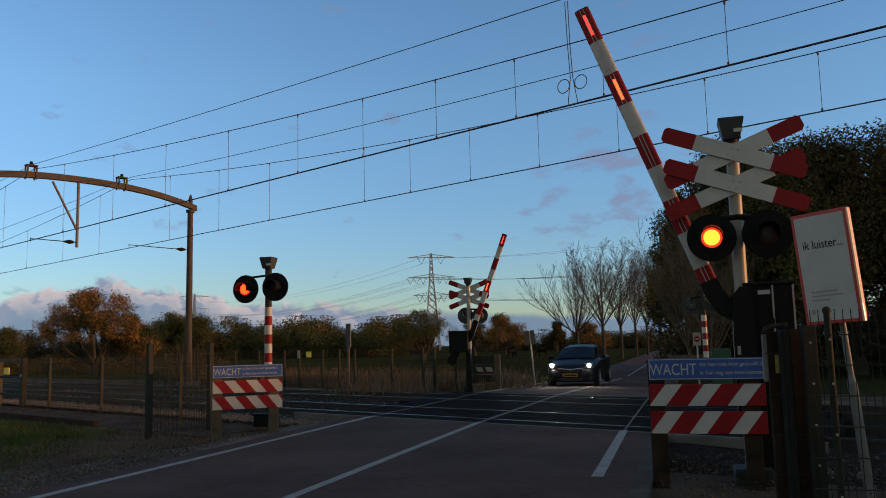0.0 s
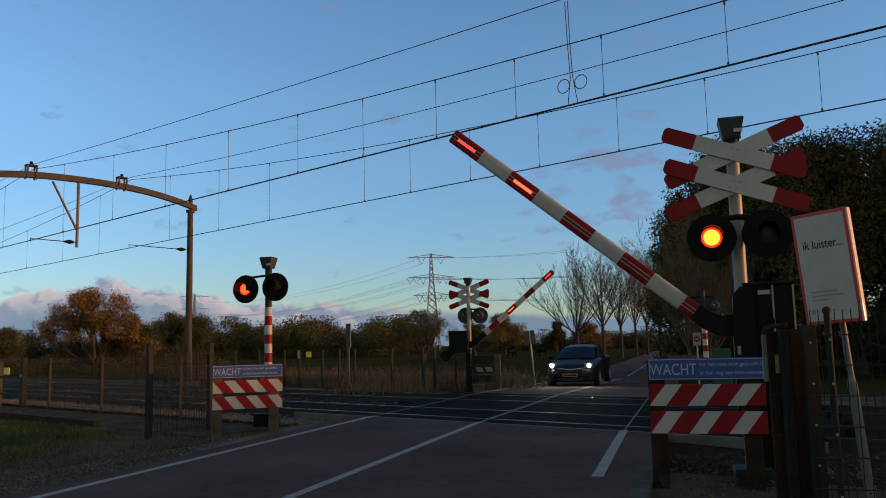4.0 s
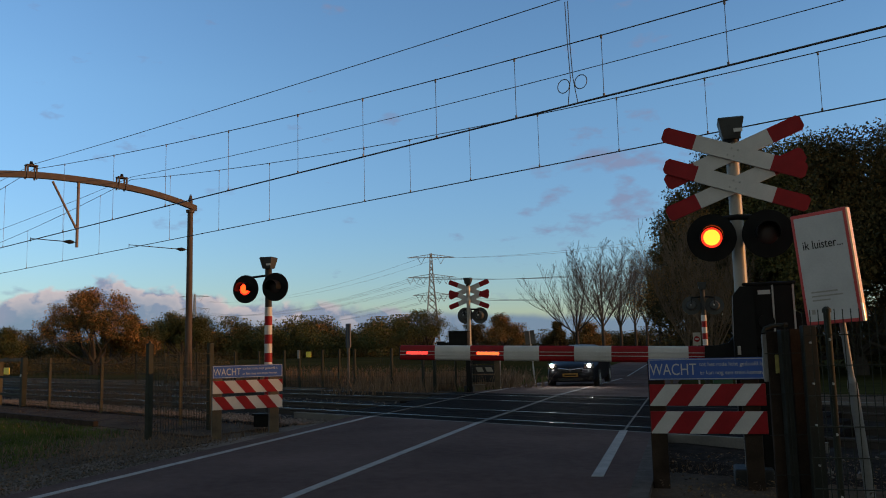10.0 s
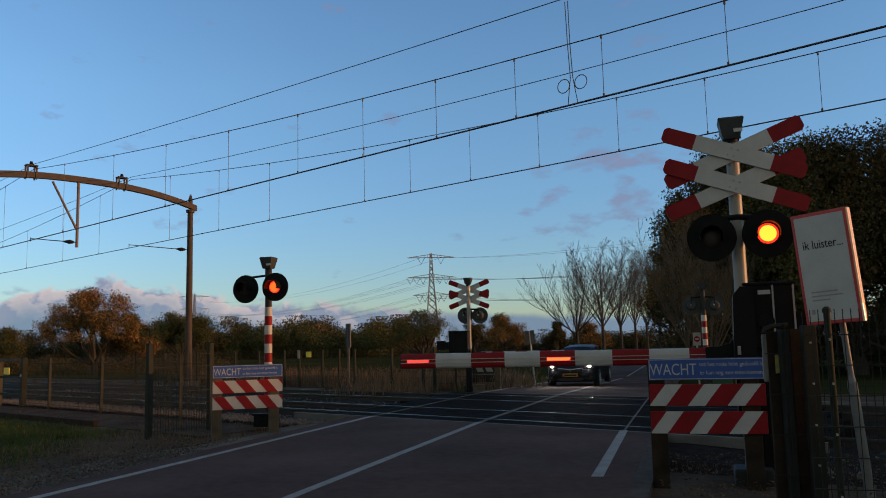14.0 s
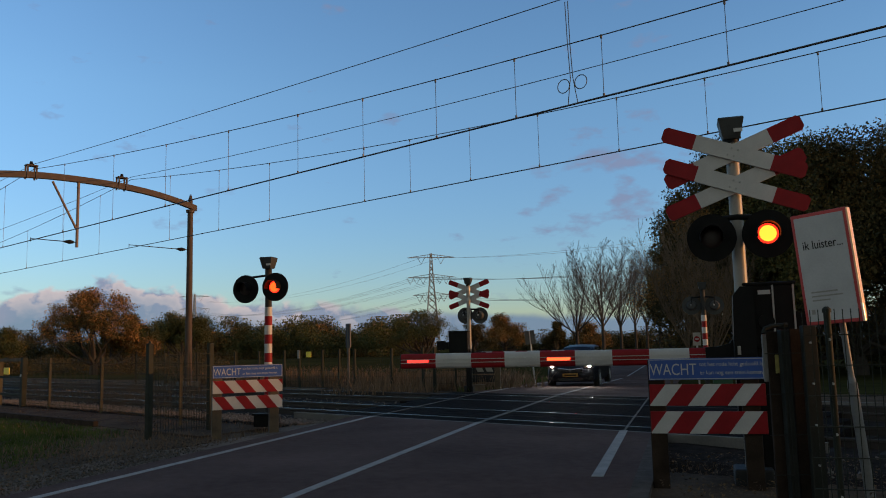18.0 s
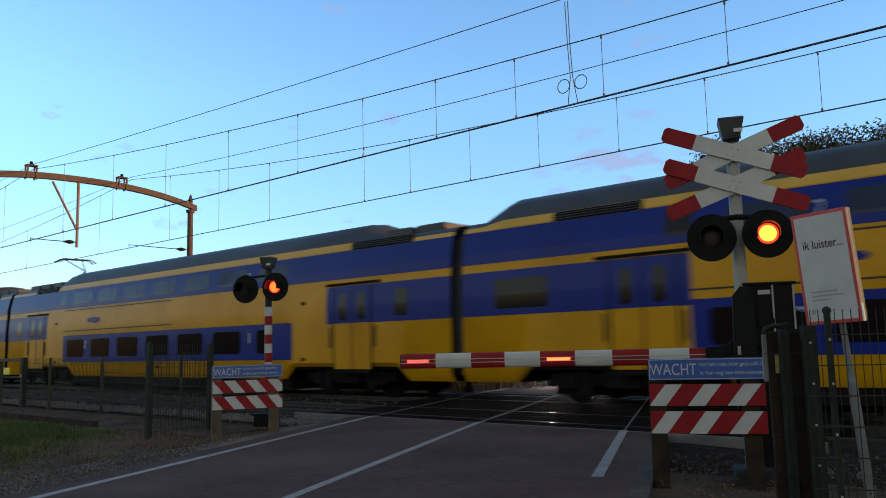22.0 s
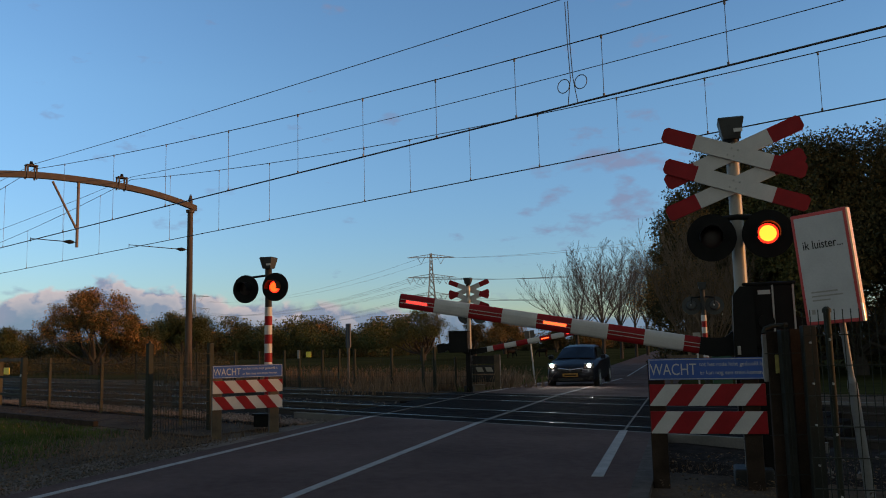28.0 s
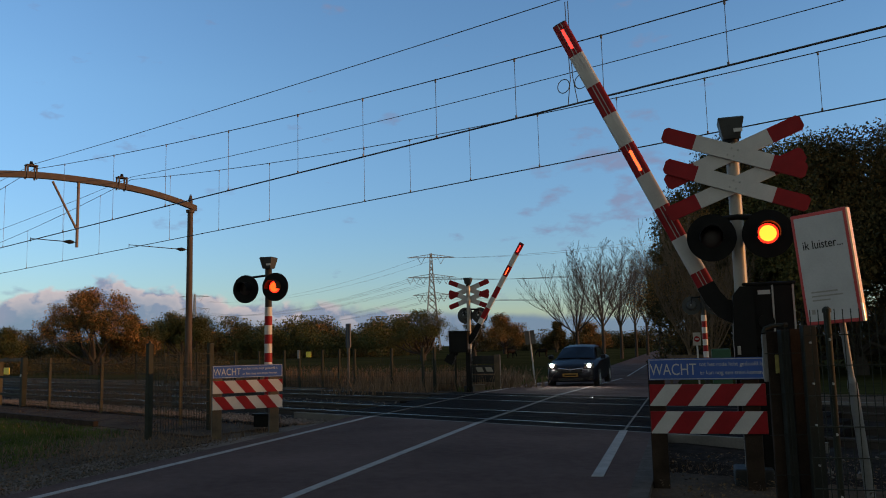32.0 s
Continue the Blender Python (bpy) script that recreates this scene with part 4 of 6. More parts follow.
def car(i):
    a, b = JOINTS[i] + 0.18, JOINTS[i + 1] - 0.18
    first, last = i == 0, i == 5
    g = Geo()
    low_l, low_r = (not first), (not last)
    secs = []

    def roofmat(kk, c):
        return 1 if kk >= 6 else (2 if kk == 5 else 0)
    x0 = a + (3.6 if first else 0)
    x1 = b - (3.6 if last else 0)
    if low_l:
        secs += [(x0, PLOW), (x0 + LOW[i], PLOW), (x0 + LOW[i] + 0.6, PROF)]
    else:
        secs += [(x0, PCAB), (x0 + 0.6, PCAB), (x0 + 1.6, PROF)]
    if low_r:
        secs += [(x1 - 3.6, PROF), (x1 - 3.1, PLOW), (x1, PLOW)]
    else:
        secs += [(x1 - 1.6, PROF), (x1 - 0.6, PCAB), (x1, PCAB)]
    def at(x):
        for (xa, pa), (xb, pb) in zip(secs, secs[1:]):
            if xa <= x <= xb:
                f = (x - xa) / (xb - xa)
                return [(ya + (yb - ya) * f, za + (zb - za) * f) for (ya, za), (yb, zb) in zip(pa, pb)]
        return secs[-1][1]
    cuts = []
    for c in (a + 3.9, b - 3.9):
        cuts += [(c - 2.45, 0), (c - 2.05, 1), (c + 2.05, 1), (c + 2.45, 0)]
    allx = sorted([x for x, _ in secs] + [x for x, _ in cuts if x0 < x < x1])
    rr = []
    for x in allx:
        pr = list(at(x))
        up_ = max([0] + [1 for k in (0, 4) if cuts[k + 1][0] - 0.001 <= x <= cuts[k + 2][0] + 0.001])
        if up_:
            pr[0], pr[1] = (1.40, 0.80), (1.51, 0.90)
        rr.append(ring(x, pr))
    skin(g, rr, roofmat)
    for r_ in (rr[0], rr[-1]):
        g.add(r_, [tuple(range(len(r_)))], 3)
    body = part("car_body", g, [TYELLOW, TGREY, TSTRIPE, TDARK], train, "yellow car body with a grey roof", smooth=True)
    # underframe
    part("underframe", Geo().box(a + 6.2, b - 6.2, -1.36, 1.36, 0.16, 0.46), TDARK, body)
    bogie(body, a + 3.9)
    bogie(body, b - 3.9)
    # gangway bellows
    if not last:
        q = Geo()
        for k in range(5):
            xx = b + 0.02 + k * 0.07
            q.loft([ring(xx, PLOW, 0.93, lambda z: 0.6 + (z - 0.45) * 0.9), ring(xx + 0.05, PLOW, 0.93, lambda z: 0.6 + (z - 0.45) * 0.9)])
        part("gangway", q, RUBBER, body, "black gangway bellows")
    # roof gear on the low ends
    def gear(xa, xb):
        q = Geo()
        x = xa
        while x < xb - 0.9:
            q.cham(x, x + 0.95, -0.75, 0.75, 4.15, 4.40, 0.04)
            x += 1.15
        part("roof_unit", q, TGREY, body, "grey roof units")
    if low_l and LOW[i] > 1:
        gear(x0 + 0.3, x0 + LOW[i] - 0.1)
    if low_r:
        gear(x1 - 2.9, x1 - 0.2)
    # livery: upper blue band, lower blue band, blue door bands at the ends
    ua, ub = (JOINTS[i] + 6.5 if first else a), (JOINTS[i + 1] - 6.5 if last else b)
    panel(body, "blue_band", ua, ub, 3.12, 3.89, TBLUE, label="blue upper band")
    la, lb = (JOINTS[i] + (6.7 if first else 7.1 if last else 5.75), JOINTS[i + 1] - (7.3 if last else 6.15))
    panel(body, "blue_band", la, lb, 0.99, 2.04, TBLUE, label="blue lower band", r=0.07)
    if i in (1, 2, 3, 4):
        for zz in (2.20, 3.02):
            panel(body, "trim_line", la + (5.0 if i == 1 else 0), la + (13.0 if i == 1 else 8.2), zz, zz + 0.035, STEELDK, off=0.006)
    if not first:
        panel(body, "blue_band", a, a + 4.0 if i != 3 else a + 5.6, 1.93, 2.93, TBLUE, label="blue door band", r=0.06)
    if not last:
        panel(body, "blue_band", b - 4.47, b, 1.93, 2.93, TBLUE, label="blue door band", r=0.06)
    for sgn, on in ((1, first), (-1, last)):
        if on:      # the band steps down to the cab door
            e = JOINTS[0] if first else JOINTS[6]
            quads = [[(6.5, 3.89), (4.6, 2.97), (4.75, 1.95), (6.5, 2.92)], [(4.6, 2.97), (2.66, 2.97), (2.66, 1.95), (4.75, 1.95)], [(6.5, 2.92), (6.97, 3.17), (6.5, 3.17)]]
            for pg in quads:
                pg = [(e + sgn * x, z) for x, z in pg]
                for zlo, zhi in ((1.0, 4.0),):
                    piece = clip_z(pg, zlo, zhi)
                    if len(piece) > 2:
                        ar = sum(piece[k - 1][0] * piece[k][1] - piece[k][0] * piece[k - 1][1] for k in range(len(piece)))
                        panel(body, "blue_band", 0, 0, 0, 0, TBLUE, poly=piece if ar > 0 else piece[::-1], off=0.008, label="blue slanted band")
    # windows
    lead = 1.5 if last else 0.35      # the last car has a blind stretch before its windows
    nw = int((lb - la - 0.85 - lead) / 2.08)
    for k in range(nw):
        xa = la + lead + 2.08 * k
        panel(body, "window", xa, xa + 1.50, 1.19, 1.87, GLASSDK, off=0.013, r=0.10, label="dark lower-deck window")
    panel(body, "window", la + lead + 0.25 + 2.08 * nw, la + lead + 0.80 + 2.08 * nw, 1.19, 1.87, GLASSDK, off=0.013, r=0.08, label="small lower-deck window")
    u0, u1 = ua + (6.3 if not first else 0.9), ub - (4.6 if not last else 0.4)
    w2 = 2.05
    n2 = int((u1 - u0 + 0.5) / w2)
    panel(body, "window", u0 - 1.2 if not first else u0 - 0.6, u0 - 0.65 if not first else u0 - 0.15, 3.28, 3.74, GLASSDK, off=0.013, r=0.08, label="small upper window")
    for k in range(n2):
        panel(body, "window", u0 + k * w2, u0 + k * w2 + 1.48, 3.28, 3.74, GLASSUP, off=0.013, r=0.12, label="upper-deck window with the sky's blue in its colour")
        panel(body, "window_divider", u0 + k * w2 + 0.98, u0 + k * w2 + 1.01, 3.30, 3.72, TBLUE, off=0.017)
    # louvres in the roof's flank over the doors
    for xa, xb, on in ((a + 2.5, a + 4.6, not first), (b - 3.6, b - 1.35, not last)):
        if on:
            panel(body, "louvre", xa, xb, 3.90, 4.09, TDARK, off=0.03, label="dark roof louvre")
            for q_ in range(3):
                panel(body, "louvre_slat", xa + 0.05, xb - 0.05, 3.93 + 0.055 * q_, 3.945 + 0.055 * q_, TGREY, off=0.04)
    # doors at the ends
    def doors(xc, cab=False):
        for d in (-0.36, 0.36):
            panel(body, "door", xc + d - 0.345, xc + d + 0.345, 0.74, 3.14 if cab else 2.90, TYELLOW, off=0.012, label="door leaf", r=0.03)
            panel(body, "door_band", xc + d - 0.345, xc + d + 0.345, 1.94, 2.90, TBLUE, off=0.016)
            panel(body, "door_window", xc + d - 0.15, xc + d + 0.15, 2.02, 2.74, GLASSDK, off=0.020, r=0.10)
        for d in (-0.735, 0.0, 0.735):
            panel(body, "door_seam", xc + d - 0.016, xc + d + 0.016, 0.74, 3.16 if cab else 2.92, TDARK, off=0.018)
        if cab:
            panel(body, "door_arch", xc - 0.74, xc + 0.74, 3.16, 3.21, TDARK, off=0.03, label="dark arch over the door")
        else:
            panel(body, "door_rail", xc - 1.05, xc + 1.05, 2.955, 3.015, TDARK, off=0.045, label="dark sliding rail over the door")
        panel(body, "door_step", xc - 0.75, xc + 0.75, 0.63, 0.72, TDARK, off=0.05, label="dark step")
        for d in (-0.86, 0.86):
            panel(body, "grab_handle", xc + d - 0.018, xc + d + 0.018, 1.30, 1.85, STEELDK, off=0.04)
    if not first:
        doors(a + 3.0 if i != 3 else a + 4.6)
        panel(body, "window", a + 0.95, a + (1.45 if i != 3 else 2.4), 2.08, 2.74, GLASSDK, off=0.013, r=0.05)
    else:
        doors(JOINTS[0] + 3.83, True)
    if not last:
        doors(b - 3.44)
        panel(body, "window", b - 1.85, b - 1.40, 2.08, 2.74, GLASSDK, off=0.013, r=0.05)
    else:
        doors(JOINTS[6] - 3.83, True)
    # small dark fittings along the flank
    for xx, zz in ((la - 0.7, 0.95), (la - 0.7, 2.5), (lb + 0.5, 0.95), (lb + 0.5, 2.5), ((la + lb) / 2, 0.75)):
        panel(body, "hatch", xx - 0.09, xx + 0.09, zz, zz + 0.10, TDARK, off=0.01)
    # class figures and a plain mark for the operator's sign
    up = Matrix.Rotation(math.pi / 2, 4, "X")
    for xx, zz, sz in ((la + lead + 1.55, 1.50, 0.46), (la + lead - 0.21 + 2.08 * nw, 1.50, 0.46), (u0 + 1.55, 3.34, 0.40), (u0 + w2 * (n2 - 1) - 0.5, 3.34, 0.40)):
        flat_text("class_figure", "1" if i == 2 else "2", sz, TWHITE, body, pose(xx, -side_y(zz) - 0.024, zz) @ up, "white figure")
    q = Geo()
    cx = la + 5.0 if i < 2 else la + 2.6
    for s0 in (-1, 1):
        q.prism([(cx + s0 * 0.05, 2.68), (cx + s0 * 0.40, 2.68), (cx + s0 * 0.52, 2.60), (cx + s0 * 0.40, 2.52), (cx + s0 * 0.05, 2.52)][::s0], -1.522, -1.512)
        q.prism([(cx - s0 * 0.25, 2.52 + s0 * 0.12 + 0.05), (cx + s0 * 0.1, 2.60 + s0 * 0.10), (cx + s0 * 0.1, 2.60 + s0 * 0.04), (cx - s0 * 0.25, 2.60 + s0 * 0.02)], -1.522, -1.512)
    part("operator_mark", q, TBLUE, body, "plain blue mark")
    if first or last:
        nose(body, JOINTS[0] if first else JOINTS[6], 1 if first else -1)
    return body


def cab_paint(tip, sg):
    """Livery of a cab front: yellow below a rising edge, grey above, dark glass, black coupler mouth."""
    m = mat("cab_paint", (0.46, 0.215, 0.004), 0.34, vary=0.2, scale=0.8, alt=(0.52, 0.25, 0.006), spec=0.12)
    nt = m.node_tree
    b = nt.nodes["Principled BSDF"]
    src = b.inputs["Base Color"].links[0].from_socket
    tc = nt.nodes.new("ShaderNodeTexCoord")
    sp_ = nt.nodes.new("ShaderNodeSeparateXYZ")
    nt.links.new(tc.outputs["Object"], sp_.inputs[0])
    X, Y, Z = sp_.outputs

    def op(kind, a_, b_=None, c_=None):
        nd = nt.nodes.new("ShaderNodeMath")
        nd.operation = kind
        for k, v in enumerate((a_, b_, c_)):
            if v is None:
                continue
            if isinstance(v, (int, float)):
                nd.inputs[k].default_value = v
            else:
                nt.links.new(v, nd.inputs[k])
        return nd.outputs[0]

    def span(v, a0, a1, b0, b1):
        nd = nt.nodes.new("ShaderNodeMapRange")
        for k, q in enumerate((a0, a1, b0, b1)):
            nd.inputs[k + 1].default_value = q
        nt.links.new(v, nd.inputs[0])
        return nd.outputs[0]
    e = op("MULTIPLY", op("SUBTRACT", X, tip), sg)
    edge = op("ADD", span(e, 0.42, 1.1, 1.88, 3.05), span(e, 1.1, 1.75, 0.0, 0.58))
    grey = op("GREATER_THAN", Z, edge)
    gl = op("ADD", op("POWER", op("ABSOLUTE", op("MULTIPLY", Y, 1 / 1.16)), 5.0), op("POWER", op("ABSOLUTE", op("MULTIPLY", op("SUBTRACT", Z, 2.70), 1 / 0.80)), 5.0))
    glass = op("LESS_THAN", gl, 1.0)
    mo = op("ADD", op("POWER", op("ABSOLUTE", op("MULTIPLY", Y, 1 / 0.66)), 7.0), op("POWER", op("ABSOLUTE", op("MULTIPLY", op("SUBTRACT", Z, 0.98), 1 / 0.44)), 7.0))
    mouth = op("LESS_THAN", mo, 1.0)
    col = src
    for msk, c in ((grey, (0.034, 0.036, 0.040)), (glass, (0.010, 0.011, 0.014)), (mouth, (0.008, 0.008, 0.008))):
        mx = nt.nodes.new("ShaderNodeMixRGB")
        nt.links.new(msk, mx.inputs[0]), nt.links.new(col, mx.inputs[1])
        mx.inputs[2].default_value = (*c, 1)
        col = mx.outputs[0]
    nt.links.new(col, b.inputs["Base Color"])
    nt.links.new(op("ADD", op("MULTIPLY_ADD", grey, 0.15, 0.36), op("MULTIPLY_ADD", glass, -0.40, op("MULTIPLY", mouth, 0.6))), b.inputs["Roughness"])
    return m


def nose(body, tip, sg):
    """The rounded cab front: yellow below, black windscreen above, black coupler mouth."""
    g = Geo()
    prof = []
    for (ya, za), (yb, zb) in zip(PCAB, PCAB[1:]):
        n = max(1, round(math.hypot(ya - yb, za - zb) / 0.12))
        prof += [(ya + (yb - ya) * k / n, za + (zb - za) * k / n) for k in range(n)]
    prof.append(PCAB[-1])
    ztop = PCAB[-1][1]
    keys = [(3.78, 1.0, 0.86, ztop), (3.3, 1.0, 0.86, 4.56), (2.75, 1.0, 0.86, 4.56), (2.3, 0.995, 0.86, 4.50), (1.9, 0.985, 0.84, 4.38), (1.66, 0.972, 0.46, 4.26), (1.5, 0.955, 0.38, 4.15), (1.15, 0.915, 0.32, 3.86), (0.9, 0.865, 0.30, 3.57), (0.7, 0.80, 0.29, 3.22),
            (0.55, 0.73, 0.29, 2.99), (0.38, 0.62, 0.30, 2.68), (0.24, 0.50, 0.31, 2.38), (0.12, 0.36, 0.33, 2.10), (0.05, 0.23, 0.37, 1.82), (0.0, 0.07, 0.44, 1.50)]
    fine = []
    for ka, kb in zip(keys, keys[1:]):
        fine += [tuple(p + (q - p) * k / 2 for p, q in zip(ka, kb)) for k in range(2)]
    keys = fine + [keys[-1]]
    rings = []
    for e, w, zb, zt in keys:
        r = []
        for y, z in prof:
            k = (z - 0.45) / (ztop - 0.45)
            zl = min(zb, 0.45)
            r.append((y * w * (1 - 0.08 * (1 - min(1, e / 1.5)) * max(0, k - 0.3)), max(zb, zl + (zt - zl) * k)))
        rings.append([(tip + sg * e, -y, z) for y, z in r] + [(tip + sg * e, y, z) for y, z in r[-2::-1]])
    n = len(rings[0])
    for r in rings:
        g.v += r
    for i in range(len(rings) - 1):
        for k in range(n - 1):
            g.f.append((i * n + k, i * n + k + 1, (i + 1) * n + k + 1, (i + 1) * n + k))
            g.mi.append(0)
        g.f.append((i * n + n - 1, i * n, (i + 1) * n, (i + 1) * n + n - 1))
        g.mi.append(1)
    g.f.append(tuple((len(rings) - 1) * n + k for k in range(n)))
    g.mi.append(0)
    if sg < 0:
        g.f = [q[::-1] for q in g.f]
    part("cab_front", g, [cab_paint(tip, sg), TDARK], body, "rounded yellow cab front with a black windscreen", smooth=True)
    xs = sorted((tip - sg * 0.06, tip + sg * 0.3))
    part("coupler", Geo().cham(xs[0], xs[1], -0.20, 0.20, 0.84, 1.10, 0.04), TDARK, body, "black coupler")
    for y in (-0.80, 0.80):
        part("headlamp", Geo().cham(*sorted((tip + sg * 0.20, tip + sg * 0.5)), y - 0.10, y + 0.10, 1.66, 1.75, 0.03), LENSDK, body, "dark red tail lamp")
        part("wiper", Geo().tube((tip + sg * 0.16, y * 0.35, 1.95), (tip + sg * 0.50, y * 0.75, 2.75), 0.014), TDARK, body)
    # cab door with its window, seams and grab rails
    xs = sorted((tip + sg * 1.64, tip + sg * 2.34))
    panel(body, "cab_door", xs[0], xs[1], 0.9, 3.25, TYELLOW, off=-0.012, r=0.04)
    panel(body, "cab_window", xs[0] + 0.19, xs[1] - 0.19, 2.26, 2.94, GLASSDK, off=-0.004, r=0.08)
    for x in xs:
        panel(body, "door_seam", x - 0.012, x + 0.012, 0.9, 3.25, TDARK, off=0.004)
        panel(body, "grab_handle", x - 0.025, x + 0.025, 1.2, 2.5, STEELDK, off=0.04)
    for y in (-0.5, 0.0, 0.45):
        part("roof_aerial", Geo().tube((tip + sg * (2.0 + 0.5 * abs(y)), y, 4.10), (tip + sg * (2.0 + 0.5 * abs(y)), y, 4.37 - 0.04 * abs(y)), 0.03, 0.02, 8), TDARK, body)


for i in range(6):
    car(i)


def pantograph(x):
    g = Geo()
    g.tube((x - 0.5, -0.5, 4.35), (x + 0.5, -0.5, 4.35), 0.03).tube((x - 0.5, 0.5, 4.35), (x + 0.5, 0.5, 4.35), 0.03).tube((x - 0.4, -0.5, 4.35), (x - 0.4, 0.5, 4.35), 0.03)
    p = part("pantograph", g, STEELDK, train, "raised dark pantograph")
    part("lower_arm", Geo().tube((x - 0.4, 0, 4.38), (x + 0.75, 0, 4.85), 0.035), STEELDK, p)
    part("upper_arm", Geo().tube((x + 0.75, 0, 4.85), (x - 0.35, -0.35, 5.40), 0.022).tube((x + 0.75, 0, 4.85), (x - 0.35, 0.35, 5.40), 0.022), STEELDK, p)
    part("head", Geo().pipe([(x - 0.35, -0.85, 5.30), (x - 0.35, -0.6, 5.44), (x - 0.35, 0.6, 5.44), (x - 0.35, 0.85, 5.30)], 0.028, 8).pipe([(x - 0.05, -0.85, 5.30), (x - 0.05, -0.6, 5.44), (x - 0.05, 0.6, 5.44), (x - 0.05, 0.85, 5.30)], 0.028, 8).tube((x - 0.35, -0.35, 5.42), (x - 0.05, -0.35, 5.42), 0.02).tube((x - 0.35, 0.35, 5.42), (x - 0.05, 0.35, 5.42), 0.02), STEELDK, p)


pantograph(56.95)


# ---- trees ----
def limb(g, p, d, ln, r, depth, rng, ends, spread=0.55, lift=0.12, n=6, keep=0.78):
    """A tapered limb that forks again and again."""
    segs = 3 if depth > 1 else 2
    pts, rs = [p.copy()], [r]
    q, dd = p.copy(), d.copy()
    for k in range(segs):
        dd = (dd + Vector((rng.uniform(-0.16, 0.16), rng.uniform(-0.16, 0.16), rng.uniform(-0.04, 0.12) + lift * 0.3))).normalized()
        q = q + dd * ln / segs
        pts.append(q.copy())
        rs.append(r * (1 - 0.42 * (k + 1) / segs))
    g.pipe(pts, r, n, rs, caps=False)
    if depth <= 0:
        ends.append(q)
        return
    kids = rng.choice((2, 2, 3)) if depth > 1 else rng.choice((2, 3, 3))
    for k in range(kids):
        base = pts[-1] if k < 2 else pts[-2]
        a = Vector((rng.uniform(-1, 1), rng.uniform(-1, 1), rng.uniform(-0.35, 0.75)))
        nd = (dd * (1 - spread * 0.3) + a * spread + Vector((0, 0, lift))).normalized()
        limb(g, base, nd, ln * rng.uniform(keep - 0.1, keep + 0.08), rs[-1] * rng.uniform(0.62, 0.85), depth - 1, rng, ends, spread, lift, 5 if depth > 2 else 4, keep)
    if depth == 1:
        ends.append(q)


def leaf_part(name, ends, count, spreadr, size, material, parent, label, seed, flat=0.8, core=0.0):
    """Many small folded leaves scattered in clumps about the twigs' ends, as one mesh."""
    r = np.random.RandomState(seed)
    e = np.array([tuple(p) for p in ends])
    c = e[r.randint(0, len(e), count)] + np.clip(r.normal(0, 1, (count, 3)), -1.6, 1.6) * spreadr * np.array((1, 1, flat))
    k = size * r.uniform(0.55, 1.2, count)
    inner = int(count * core)
    if inner:      # shaded leaves and twigs inside the crown
        mid = np.array((e[:, 0].mean(), e[:, 1].mean(), np.percentile(e[:, 2], 38)))
        c[:inner] = mid + (c[:inner] - mid) * r.uniform(0.35, 0.92, inner)[:, None]
        k[:inner] *= 2.0
    k = k[:, None]
    a = r.normal(0, 1, (count, 3))
    a /= np.linalg.norm(a, axis=1)[:, None]
    b = np.cross(a, r.normal(0, 1, (count, 3)))
    b /= np.linalg.norm(b, axis=1)[:, None]
    n = np.cross(a, b)
    vs = np.stack((c - a * k, c - b * k * 0.55 + n * k * 0.12, c + a * k, c + b * k * 0.55 + n * k * 0.12), 1).reshape(-1, 3)
    o = np.arange(count)[:, None] * 4
    fs = (o + np.array((0, 1, 2, 0, 2, 3))).reshape(-1)
    me = bpy.data.meshes.new(name)
    me.vertices.add(count * 4)
    me.vertices.foreach_set("co", vs.astype(np.float32).ravel())
    me.loops.add(count * 6)
    me.loops.foreach_set("vertex_index", fs.astype(np.int32))
    me.polygons.add(count * 2)
    me.polygons.foreach_set("loop_start", np.arange(0, count * 6, 3, dtype=np.int32))
    me.materials.append(material)
    me.update(calc_edges=True)
    ob = new(name, me)
    ob.parent = parent
    return tagged(ob, label)


